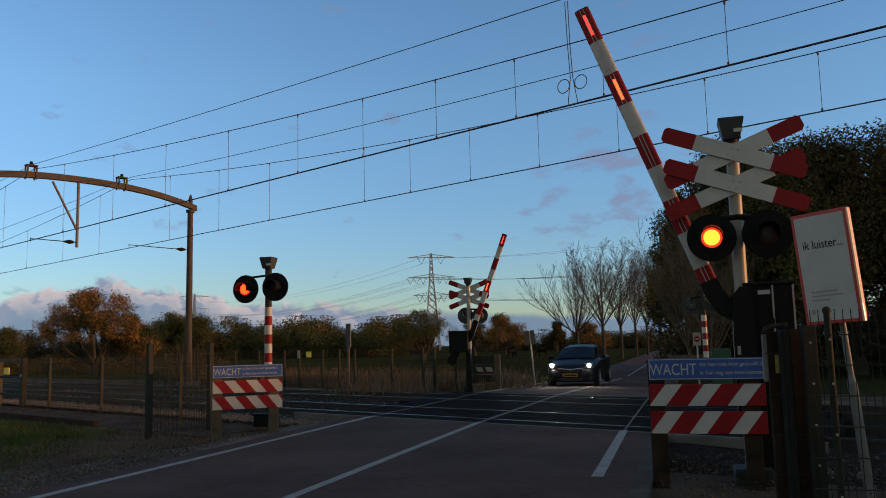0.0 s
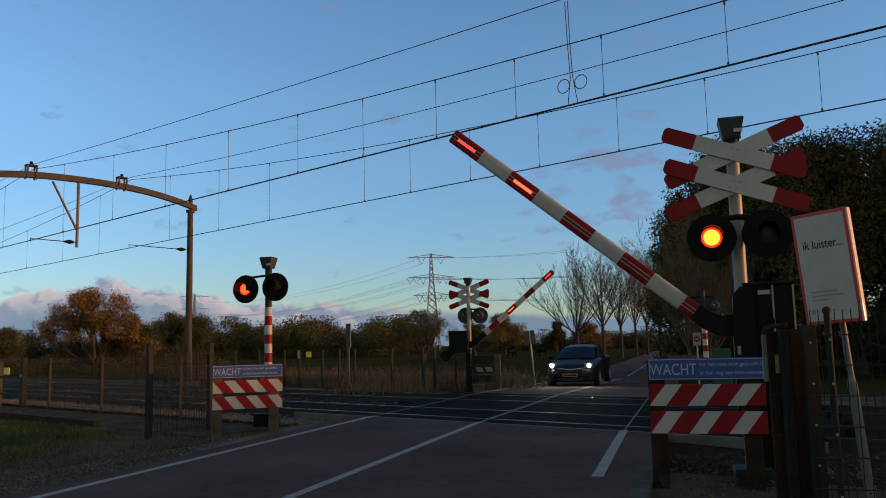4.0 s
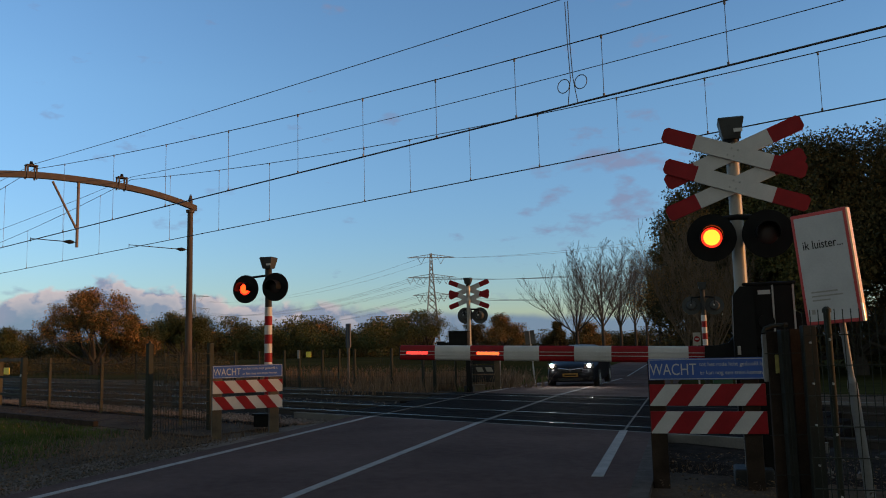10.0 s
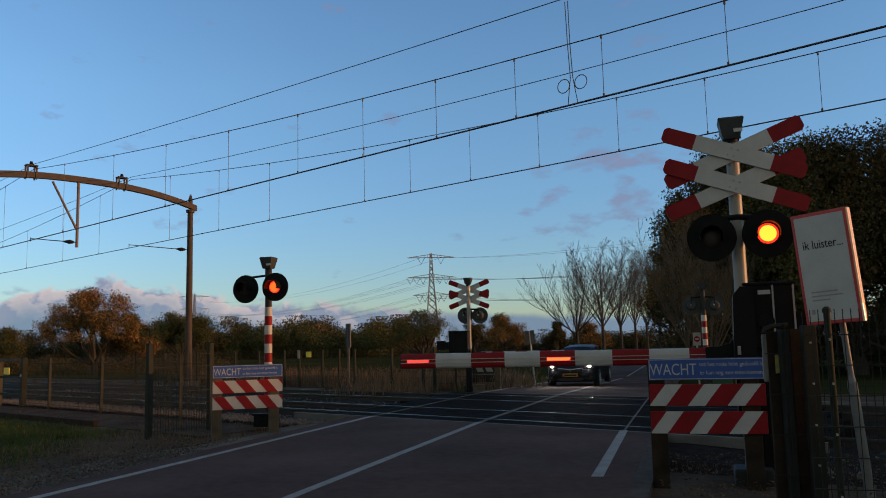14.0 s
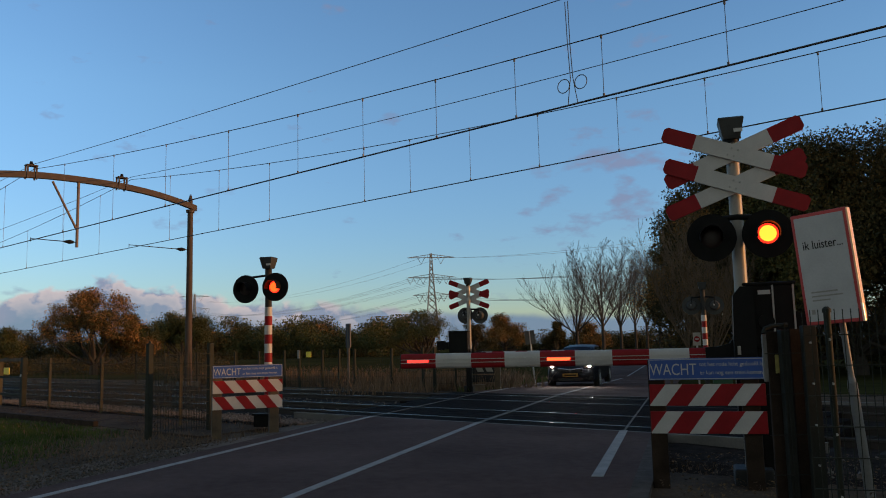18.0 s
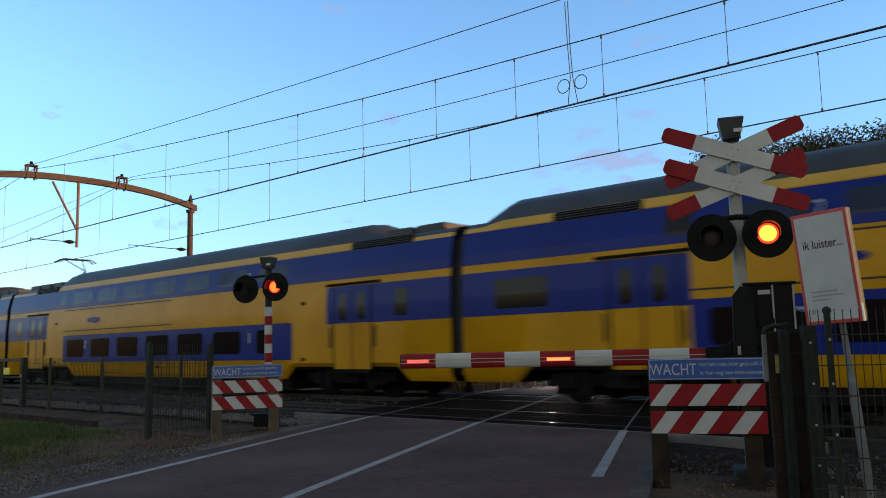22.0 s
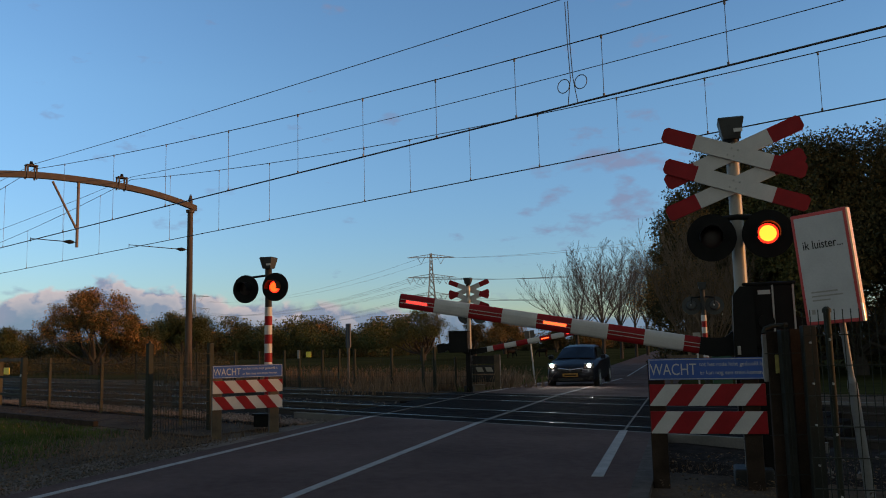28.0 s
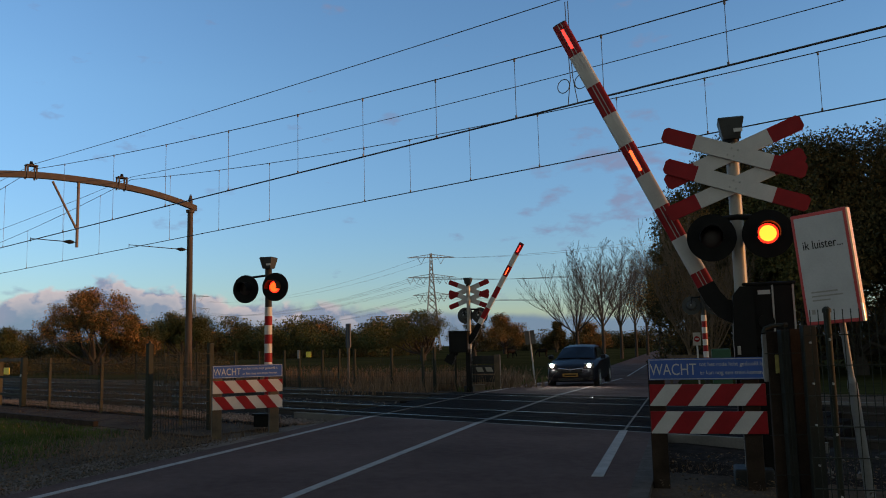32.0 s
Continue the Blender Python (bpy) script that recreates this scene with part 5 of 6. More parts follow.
def tree(name, label, x, y, z, height, width, seed, leaf=None, count=30000, lsize=0.06, depth=4, trunk=0.34, low=0.28, group="", spread=0.55, lift=0.12, lspread=0.42, core=0.15, fill=0):
    rng = random.Random(seed)
    t = thing(name, label, "tree", pose(x, y, z), group=group)
    g, ends = Geo(), []
    th = height * low
    g.pipe([(0, 0, -0.3), (0.03, 0.02, th * 0.5), (0.0, 0.05, th)], trunk, 9, [trunk * 1.25, trunk, trunk * 0.86], caps=False)
    n0 = 8
    ln = height * 0.26
    for k in range(n0):
        a = k * 6.283 / n0 + rng.uniform(-0.4, 0.4)
        up_ = rng.uniform(-0.05, 1.2) if leaf else rng.uniform(0.45, 1.3)
        limb(g, Vector((0, 0, th * rng.uniform(0.7, 1.0))), Vector((math.cos(a), math.sin(a), up_)).normalized(), ln, trunk * 0.5, depth - 1, rng, ends, spread, lift)
    limb(g, Vector((0, 0.05, th * 0.98)), Vector((0.05, 0.02, 1)), ln * 1.15, trunk * 0.7, depth, rng, ends, spread, lift)
    # bring the crown to its size
    zs = [e.z for e in ends]
    rx = sorted(max(abs(e.x), abs(e.y)) for e in ends)[int(len(ends) * 0.97)]
    kz, kx = (height - 0.3) / max(zs), (width / 2) / rx
    mn = lambda p: (p[0] * (kx if p[2] > th * 0.9 else 1), p[1] * (kx if p[2] > th * 0.9 else 1), p[2] * kz if p[2] > 0 else p[2])
    g.v = [mn(p) for p in g.v]
    ends = [Vector((e.x * kx, e.y * kx, e.z * kz)) for e in ends]
    part("trunk", g, BARK, t, "dark bark")
    for _ in range(fill):      # clumps that round the crown out
        a_, u_, q_ = rng.uniform(0, 6.283), rng.uniform(-0.25, 0.97), rng.uniform(0.78, 0.97)
        zm, hz_ = height * (0.45 + low * 0.4), height * (0.55 - low * 0.4)
        rr_ = math.sqrt(max(0.0, 1 - u_ * u_)) * q_ * width / 2
        ends.append(Vector((math.cos(a_) * rr_, math.sin(a_) * rr_, zm + u_ * q_ * hz_)))
    if leaf:
        leaf_part("crown", ends, count, lspread * width / 8, lsize, leaf, t, "loose leafy crown", seed, core=core)
    return t


def spot(px, d):
    """A place d metres out, px metres to the right of the line of sight for each hundred."""
    f, r = Vector((-0.661, 0.750, 0)), Vector((0.750, 0.661, 0))
    return f * d + r * (px * d / 100.0)


def land(p):
    return fall(p.y) - 0.07


def plant(px, d, **kw):
    p = spot(px, d)
    return tree(x=p.x, y=p.y, z=land(p), **kw)


plant(-43.2, 70, name="oak", label="broad autumn oak with brown and green leaves in the field", height=7.4, width=8.6, seed=11, leaf=LEAF_OAK, count=36000, lsize=0.075, depth=4, trunk=0.34, low=0.12, lspread=0.27, fill=90, core=0.06)
plant(-38.6, 76, name="field_tree", label="dark green tree leaning against the autumn oak", height=5.6, width=4.6, seed=17, leaf=LEAF_GREEN, count=22000, lsize=0.08, depth=4, low=0.1, lspread=0.45)
plant(-32.4, 100, name="oak", label="green-brown oak beyond the autumn oak", height=6.8, width=6.8, seed=14, leaf=LEAF_GREEN, count=30000, lsize=0.09, depth=4, trunk=0.36, lspread=0.42, fill=40, core=0.3)
plant(-54.6, 92, name="field_tree", label="dark leafy field tree in the hedge", height=5.0, width=5.4, seed=12, leaf=LEAF_GREEN, count=18000, lsize=0.10, depth=3, low=0.2, lspread=0.6)
plant(-2.8, 110, name="oak", label="thin-crowned yellow-green oak in the meadow", height=6.8, width=9.8, seed=21, leaf=LEAF_GREEN, count=24000, lsize=0.08, depth=4, trunk=0.4, low=0.16, lspread=0.26, fill=60, core=0.06)
plant(3.5, 118, name="field_tree", label="dark sparse tree beside the meadow oak", height=5.4, width=4.5, seed=23, leaf=LEAF_DARK, count=9000, lsize=0.10, depth=4, lspread=0.5)
plant(7.3, 160, name="field_tree", label="round brown autumn tree in the meadow", height=7.8, width=8.2, seed=22, leaf=LEAF_OAK, count=22000, lsize=0.11, depth=4, low=0.2, lspread=0.5)
plant(13.6, 170, name="field_tree", label="small dark pointed tree far across the meadow", height=6.4, width=4.2, seed=25, leaf=LEAF_DARK, count=14000, lsize=0.13, depth=3, low=0.1, lspread=0.6)
plant(17.6, 175, name="field_tree", label="low brown tree far across the meadow", height=6.0, width=7.5, seed=26, leaf=LEAF_OAK, count=16000, lsize=0.14, depth=3, low=0.15, lspread=0.7)
# bare roadside trees
def twig(g, p, d, ln, r, level, rng):
    """A branch that curves upward and carries finer ones along its outer part."""
    n = 5 if level > 1 else 4 if level else 2
    pts, rs, q, dd = [p.copy()], [r], p.copy(), d.copy()
    for k in range(n):
        dd = (dd + Vector((rng.uniform(-0.07, 0.07), rng.uniform(-0.07, 0.07), 0.09 + rng.uniform(-0.05, 0.07)))).normalized()
        q = q + dd * ln / n
        pts.append(q.copy())
        rs.append(max(r * (1 - 0.82 * (k + 1) / n), 0.006))
    g.pipe(pts, r, 6 if level > 2 else 4 if level > 1 else 3, rs, caps=False)
    if level == 0:
        return
    for k in range(1, n + 1):
        for _ in range(rng.choice((1, 2)) if level == 2 else rng.choice((1, 1, 2))):
            t = (pts[k] - pts[k - 1]).normalized()
            sd = Vector((rng.uniform(-1, 1), rng.uniform(-1, 1), rng.uniform(-0.3, 0.6))).normalized()
            nd = (t * 0.75 + sd * 0.62).normalized()
            twig(g, pts[k] - t * rng.uniform(0, ln / n * 0.6), nd, ln * rng.uniform(0.34, 0.58) * (1.15 - 0.5 * k / n), rs[k] * 0.5 + 0.003, level - 1, rng)


def bare_tree(px, d, height, width, seed, low, trunk, wide=1.0, bark=None):
    rng = random.Random(seed)
    p = spot(px, d)
    t = thing("bare_tree", "leafless roadside tree with fine upright twigs", "tree", pose(p.x, p.y, land(p)), group="bare roadside trees")
    th = height * low
    gs = [Geo().pipe([(0, 0, -0.3), (0.04, 0.02, th * 0.5), (-0.03, 0.05, th)], trunk, 8, [trunk * 1.2, trunk, trunk * 0.85], caps=False)]
    top = Vector((-0.03, 0.05, th))
    for k in range(9):
        a = k * 6.283 / 9 + rng.uniform(-0.5, 0.5)
        w = rng.uniform(0.3, 1.05)
        dr = Vector((math.cos(a) * width / height * w * 1.35 * wide, math.sin(a) * width / height * w * 1.35 * wide, 0.85)).normalized()
        gs.append(Geo())
        twig(gs[-1], top - Vector((0, 0, rng.uniform(0, th * 0.22))), dr, height * (1 - low) * rng.uniform(0.62, 0.82), trunk * 0.36, 3, rng)
    gs.append(Geo())
    twig(gs[-1], top, Vector((0.04, 0.0, 1)), height * (1 - low) * 0.74, trunk * 0.42, 3, rng)
    # bring it to its size
    pts = [p for g in gs for p in g.v]
    kz = height / sorted(p[2] for p in pts)[int(len(pts) * 0.999)]
    rx = sorted(abs(p[0] * 0.75 + p[1] * 0.66) for p in pts)[int(len(pts) * 0.985)]
    kx = min(1.5, width / 2 / rx)
    for k, g in enumerate(gs):
        g.v = [(p[0] * (1 + (kx - 1) * min(1, max(0, p[2] / th - 0.6))), p[1] * (1 + (kx - 1) * min(1, max(0, p[2] / th - 0.6))), p[2] * kz) for p in g.v]
        part("limb" if k else "trunk", g, bark or BARK, t, "bare limb with fine twigs" if k else "dark bare trunk")


for px, d, h, w, sd, lo in ((16.2, 72, 10.9, 8.6, 31, 0.24), (19.4, 82, 12.4, 8.6, 32, 0.30), (21.6, 92, 13.6, 6.4, 33, 0.3), (23.4, 98, 14.0, 5.6, 34, 0.3), (24.8, 104, 14.6, 5.6, 35, 0.3), (26.4, 90, 12.6, 5.4, 36, 0.3), (27.8, 110, 14.4, 6.4, 37, 0.3), (29.9, 41, 8.2, 5.0, 38, 0.16), (32.6, 39, 8.4, 5.4, 39, 0.14)):
    bare_tree(px, d, h, w, sd, lo, 0.17 if d > 65 else 0.12, 1.7 if sd == 31 else 1.2, BARKBROWNLIT if sd > 37 else None)
# dark oaks beyond the tracks on the right of the road
for px, d, h, w, sd, lf, n_ in ((29.9, 52, 11.2, 4.6, 47, LEAF_DARK, 40000), (33.4, 47, 12.9, 6.4, 49, LEAF_DARK, 56000), (38.2, 45, 13.2, 7.4, 42, LEAF_DARK, 60000), (44.4, 42, 12.3, 8.2, 43, LEAF_GREEN, 64000), (50.8, 40, 12.0, 8.0, 44, LEAF_DARK, 64000), (57.2, 39, 12.2, 8.2, 45, LEAF_DARK, 64000), (65, 38, 12.6, 8.5, 46, LEAF_DARK, 40000), (74, 38, 12.5, 9, 48, LEAF_DARK, 24000)):
    plant(px, d, name="oak", label="tall dark oak with dense half-turned leaves behind the tracks", height=h, width=w, seed=sd, leaf=lf, count=n_, lsize=0.085, depth=4, trunk=0.3, low=0.10, lspread=0.50, group="roadside wood", core=0.4, fill=60)
plant(30.2, 43, name="brown_tree", label="thin brown tree with bare twigs and few leaves behind the tracks", height=9.4, width=5.6, seed=41, leaf=LEAF_OAK, count=7000, lsize=0.055, depth=5, trunk=0.16, low=0.10, lspread=0.35, group="roadside wood", core=0.0)


def brush(name, label, spots, h, leaf, seed, size=0.3, per=120, clumps=6):
    """Undergrowth or far woods: heaps of leaves nobody could count."""
    rng = random.Random(seed)
    ends = []
    for (x, y, w, hh) in spots:
        z = fall(y) - 0.1
        for _ in range(clumps):
            ends.append(Vector((x + rng.uniform(-w, w) * 0.5, y + rng.uniform(-w, w) * 0.5, z + hh * rng.uniform(0.12, 0.82))))
    ob = leaf_part(name, ends, len(ends) * per, h, size, leaf, None, label, seed)
    tagged(ob, label, "woods", kind="stuff")


rng = random.Random(77)
sp = []
for k in range(30):
    p = spot(29 + k * 1.7 + rng.uniform(-0.6, 0.6), rng.uniform(41, 54))
    sp.append((p.x, p.y, 2.6, 4.4 + 3.4 * rng.random()))
brush("undergrowth", "dark bramble undergrowth beneath the oaks", sp, 0.5, LEAF_DARK, 5, 0.10, 180, 16)
sp = []
for k in range(34):
    p = spot(-60 + k * 1.0 + rng.uniform(-0.6, 0.6), rng.uniform(68, 92))
    sp.append((p.x, p.y, 3.0, 0.9 + 1.3 * rng.random()))
brush("shrubs", "dark green shrubs under the field oaks", sp, 0.45, LEAF_DARK, 15, 0.08, 170)
# far wood along the meadow's edge
for j, (lf, seed, a, b, d0, hh) in enumerate(((LEAF_GREEN, 6, -36, -4, 175, 7.8), (LEAF_OAK, 7, -34, -6, 182, 7.0), (LEAF_DARK, 8, -62, -3, 195, 6.6), (LEAF_DARK, 9, 3, 30, 230, 5.0))):
    sp = []
    n = int((b - a) * (1.25 if j == 0 else 0.7 if j == 1 else 1.1))
    for k in range(n):
        p = spot(a + (b - a) * (k + rng.random()) / n, d0 + rng.uniform(-12, 12))
        sp.append((p.x, p.y, 6.5, hh * rng.uniform(0.55, 1.4)))
    brush("far_wood", ("green", "autumn brown", "dark", "low dark")[j] + " wood along the far edge of the meadow", sp, 1.15, lf, seed, 0.24, 330)


# unseen hedges added: one blocks the low sun, one darkens behind the viewer
def hedge(name, label, pts, h, thick, seed):
    rng_ = random.Random(seed)
    g = Geo()
    for (x0, y0), (x1, y1) in zip(pts, pts[1:]):
        ln = math.hypot(x1 - x0, y1 - y0)
        n = max(2, int(ln / 1.0))
        rr = []
        for k in range(n + 1):
            f = k / n
            x, y = x0 + (x1 - x0) * f, y0 + (y1 - y0) * f
            nx, ny = -(y1 - y0) / ln, (x1 - x0) / ln
            hh = h * rng_.uniform(0.93, 1.05)
            w = thick * rng_.uniform(0.7, 1.1)
            rr.append([(x - nx * w, y - ny * w, -0.6), (x - nx * w * 0.8, y - ny * w * 0.8, hh * 0.7), (x, y, hh), (x + nx * w * 0.8, y + ny * w * 0.8, hh * 0.7), (x + nx * w, y + ny * w, -0.6)])
        g.loft(rr)
    solo(name, g, LEAF_DARK, label, "hedge", kind="stuff")


sd_ = Vector((math.cos(SUN_AZ), math.sin(SUN_AZ), 0))
sc_ = Vector((-4, 9, 0)) + sd_ * 75
sp_ = Vector((-sd_.y, sd_.x, 0))
hedge("hedge", "unseen hedgerow added to keep the low sun off the ground", [((sc_ + sp_ * q).x, (sc_ + sp_ * q).y) for q in (-90, -30, 30, 60)], 7.6, 1.5, 1)
hedge("hedge", "unseen dark wood edge added behind the viewer", [(70, -70), (-60, -72), (-200, -78), (-420, -90)], 9.5, 3.0, 3)


# ---- grass and reeds ----
def blades(name, label, area, n, h, material, seed, wid=0.012, zf=None):
    rng_ = random.Random(seed)
    g = Geo()
    for _ in range(n):
        x, y = area(rng_)
        z = (zf(x, y) if zf else fall(y) - 0.08)
        hh = h * rng_.uniform(0.4, 1.25)
        a = rng_.uniform(0, 6.283)
        lx, ly = rng_.gauss(0, 0.35) * hh, rng_.gauss(0, 0.35) * hh
        cx, cy = math.cos(a) * wid, math.sin(a) * wid
        g.add([(x - cx, y - cy, z), (x + cx, y + cy, z), (x + cx * 0.6 + lx * 0.5, y + cy * 0.6 + ly * 0.5, z + hh * 0.6), (x - cx * 0.6 + lx * 0.5, y - cy * 0.6 + ly * 0.5, z + hh * 0.6), (x + lx, y + ly, z + hh)], [(0, 1, 2, 3), (3, 2, 4)])
    solo(name, g, material, label, "grass", kind="stuff")


def lawn(r):
    # patch left of the road before the low edging, thinning out towards the bare soil
    while True:
        x, y = r.uniform(-22, -10.6), r.uniform(3.6, 7.0)
        edge = min(-11.0 - (y - 4.6) * 0.95 - x, 2.0)
        if edge > 0 and r.random() < 0.25 + edge * 0.6:
            return x, y


blades("lawn_grass", "short green grass beside the path", lawn, 20000, 0.075, GRASSM, 1, 0.008)


def verge(r):
    while True:
        s, u = r.uniform(2, 13.5), r.uniform(-9.5, -6.4)
        p = road_pt(s, u)
        if p.y < 9 and r.random() < 0.4 + 0.6 * (p.y > 5):
            return p.x, p.y


blades("verge_grass", "thin withered grass on the bare verge", verge, 2600, 0.10, STRAWM, 2, 0.007)
blades("reeds", "dry brown reeds and weeds behind the far fence", lambda r: (r.uniform(-34, -15.4), r.uniform(19.3, 22.5)), 5200, 0.7, STRAWM, 3, 0.012)
blades("reeds", "dry brown reeds beside the far road", lambda r: (lambda p: (p.x, p.y))(road_pt(r.uniform(22, 40), r.uniform(-10.5, -7.5))), 2600, 0.5, STRAWM, 4, 0.012)
blades("meadow_grass", "green grass beside the far road", lambda r: (lambda p: (p.x, p.y))(road_pt(r.uniform(24, 50), r.uniform(-6.9, -5.9))), 2600, 0.18, GRASSM, 5, 0.012)
blades("verge_grass", "withered grass under the warning board", lambda r: (lambda p: (p.x, p.y))(road_pt(r.uniform(5.5, 9.6), r.uniform(-0.35, 1.6))), 700, 0.045, STRAWM, 6, 0.005)


def litter():
    """Fallen leaves and grit on the verge and under the boards."""
    rng_ = random.Random(19)
    g, st = Geo(), Geo()
    for _ in range(9000):
        k = rng_.random()
        if k < 0.55:
            p = road_pt(rng_.uniform(1.5, 10.5), -6.2 - abs(rng_.gauss(0, 1.3)))
        elif k < 0.8:
            p = road_pt(rng_.uniform(5.0, 9.8), rng_.uniform(-0.3, 1.7))
        else:
            p = Vector((rng_.uniform(-22, -13), rng_.uniform(7.2, 9.0), 0))
        if p.y > 9.6:
            continue
        s = rng_.uniform(0.010, 0.024)
        t = Euler((rng_.uniform(-0.5, 0.5), rng_.uniform(-0.5, 0.5), rng_.uniform(0, 6.3))).to_matrix()
        c = Vector((p.x, p.y, 0.012 + rng_.random() * 0.015))
        g.add([c + t @ Vector(v) * s for v in ((-1, 0, 0), (0, -0.6, 0.15), (1, 0, 0), (0, 0.6, 0.15))], [(0, 1, 2), (0, 2, 3)])
    solo("leaf_litter", g, LITTERM, "fallen brown leaves on the verge", "leaves", kind="stuff")
    for _ in range(4200):
        p = road_pt(rng_.uniform(-1, 9.5), -6.15 - abs(rng_.gauss(0, 0.7)))
        r = rng_.uniform(0.006, 0.02)
        t = Euler((rng_.uniform(0, 3), rng_.uniform(0, 3), rng_.uniform(0, 3))).to_matrix()
        st.add([t @ Vector(c) * r + Vector((p.x, p.y, 0.0)) for c in ((1, 0, 0), (-1, 0.2, 0), (0, 0.9, 0.2), (0.1, -1, 0), (0, 0.1, 0.8), (0, 0, -0.8))], [(0, 2, 4), (2, 1, 4), (1, 3, 4), (3, 0, 4), (2, 0, 5), (1, 2, 5), (3, 1, 5), (0, 3, 5)])
    solo("grit", st, GRITM, "grey grit along the road's edge", "gravel", kind="stuff")


litter()
blades("lawn_grass", "yellowed tufts in the short grass", lawn, 700, 0.10, STRAWM, 11, 0.007)


# ---- fences ----
def mesh_panel(parent, x0, x1, z0, z1, step=0.05, rows=0.2):
    """Welded wire panel in the x, z plane: single uprights, level wires every 0.2 m."""
    g = Geo()
    r = 0.0026
    n = max(2, int(round((x1 - x0) / step)))
    for k in range(n + 1):
        x = x0 + (x1 - x0) * k / n
        g.box(x - r, x + r, -r, r, z0, z1 + 0.03)
    tagged(part("wire_mesh", g, FENCEGREEN, parent, "thin dark green wire mesh"), kind="stuff")
    z = z0 + 0.05
    while z <= z1 + 0.001:
        part("level_wire", Geo().box(x0, x1, -0.007, 0.007, z - 0.0035, z + 0.0035), FENCEGREEN, parent)
        z += rows


def fence_post(parent, x, z1, w=0.03, z0=-0.5, mt=None, y=0.03):
    p = part("fence_post", Geo().cham(x - w, x + w, y - w, y + w, z0, z1, 0.005), mt or FENCEGREEN, parent)
    return p


def fence(label, a, b, z1, posts, zb=0.0, w=0.03, step=0.05, mt=None, wood=()):
    a, b = Vector((*a, 0)), Vector((*b, 0))
    ln = (b - a).length
    s = thing("mesh_fence", label, "fence", pose(a.x, a.y, zb, 0, 0, math.degrees(math.atan2(b.y - a.y, b.x - a.x))), group="fences")
    mesh_panel(s, 0, ln, 0.03, z1 - 0.04, step)
    for k, x in enumerate(posts):
        fence_post(s, x, z1, w, mt=WOODPOST if k in wood else mt)
    return s


F1 = fence("dark green welded mesh fence beside the crossing", (-12.03, 6.59), (-12.20, 7.80), 1.46, [0.0, 1.22], zb=-0.03, w=0.04)
part("post_cap", Geo().tube((0, 0.03, 1.46), (0, 0.03, 1.50), 0.03, 0.012, 10), FENCEGREEN, F1)
fence("low green mesh fence along the track", (-18.03, 8.67), (-13.41, 7.91), 1.22, [0.0, 4.68], step=0.06, mt=OLIVEPOST, w=0.028)
fence("low green mesh panel between track fence and crossing fence", (-13.38, 7.90), (-12.24, 7.80), 1.30, [], step=0.06)
fence("low green mesh fence along the track", (-22.2, 8.72), (-18.05, 8.67), 1.22, [1.35], step=0.07, mt=OLIVEPOST, w=0.028)
fence("low green mesh fence along the track", (-36.0, 8.8), (-24.0, 8.7), 1.22, [0.0, 2.8, 5.6, 8.3, 11.1], step=0.09, mt=OLIVEPOST, w=0.028)
gt = thing("gate", "narrow gate with a pale wooden top rail and yellow sign", "gate", pose(-23.85, 8.66, 0))
part("gate_post", Geo().cham(-0.06, 0.06, -0.06, 0.06, -0.5, 1.20, 0.01), OLIVEPOST, gt)
part("gate_post", Geo().cham(1.50, 1.66, -0.06, 0.06, -0.5, 1.24, 0.01), FENCEGREEN, gt)
part("top_rail", Geo().cham(0.06, 1.50, -0.04, 0.04, 1.14, 1.22, 0.01), WOODPOST, gt, "pale wooden rail")
for z in (0.25, 0.7):
    part("rail", Geo().cham(0.06, 1.50, -0.025, 0.025, z, z + 0.06, 0.008), FENCEGREEN, gt)
part("yellow_sign", Geo().cham(0.42, 0.78, -0.065, -0.045, 0.80, 0.98, 0.005), YELLOWSIGN, gt, "small yellow sign")
part("reflector", Geo().tube((1.58, -0.08, 0.78), (1.58, -0.06, 0.78), 0.03, 0.03, 10), WHITE, gt, "white reflector")
# far fence behind the second track
FF = fence("dark mesh fence behind the far track", (-36.0, 18.95), (-17.2, 18.95), 1.42, [0, 2.6, 5.2, 8.0, 9.6, 11.2, 12.1, 13.4, 14.3, 15.1, 16.9, 18.3, 18.8], zb=-0.17, w=0.035, step=0.10)
part("yellow_sign", Geo().cham(12.55, 12.83, -0.04, -0.02, 1.16, 1.36, 0.004), YELLOWSIGN, FF, "small yellow sign")
part("white_plate", Geo().cham(12.05, 12.16, -0.04, -0.02, 1.12, 1.42, 0.004), POLEGREY, FF, "pale narrow plate")
fence("dark mesh fence behind the far track", (-17.2, 18.95), (-16.4, 20.0), 1.1, [0.0, 0.7, 1.3], zb=-0.17, w=0.03, step=0.08)
solo("timber_beam", Geo().cham(-1.1, 1.1, -0.10, 0.10, -0.05, 0.12, 0.02), WOODPOST, "weathered timber beam lying behind the track", "beam", m=pose(-22.9, 18.35, -0.2, 0, 0, 3))

# edge-on plate sign beyond the far track
sg = thing("track_sign", "tall narrow blue-red plate on a grey post", "sign", pose(-20.9, 18.7, -0.2, 0, 0, 95))
part("post", Geo().tube((0, 0, -0.3), (0, 0, 2.2), 0.04, 0.04, 12), POSTGREY, sg, smooth=True)
part("plate", Geo().cham(-0.03, 0.03, -0.10, 0.10, 1.50, 2.32, 0.004), mat("plate_slate", (0.022, 0.028, 0.045), 0.6), sg, "slate-blue plate")
part("red_edge", Geo().box(0.0305, 0.034, -0.09, 0.09, 1.56, 2.26), mat("plate_faded_red", (0.16, 0.06, 0.055), 0.6), sg)

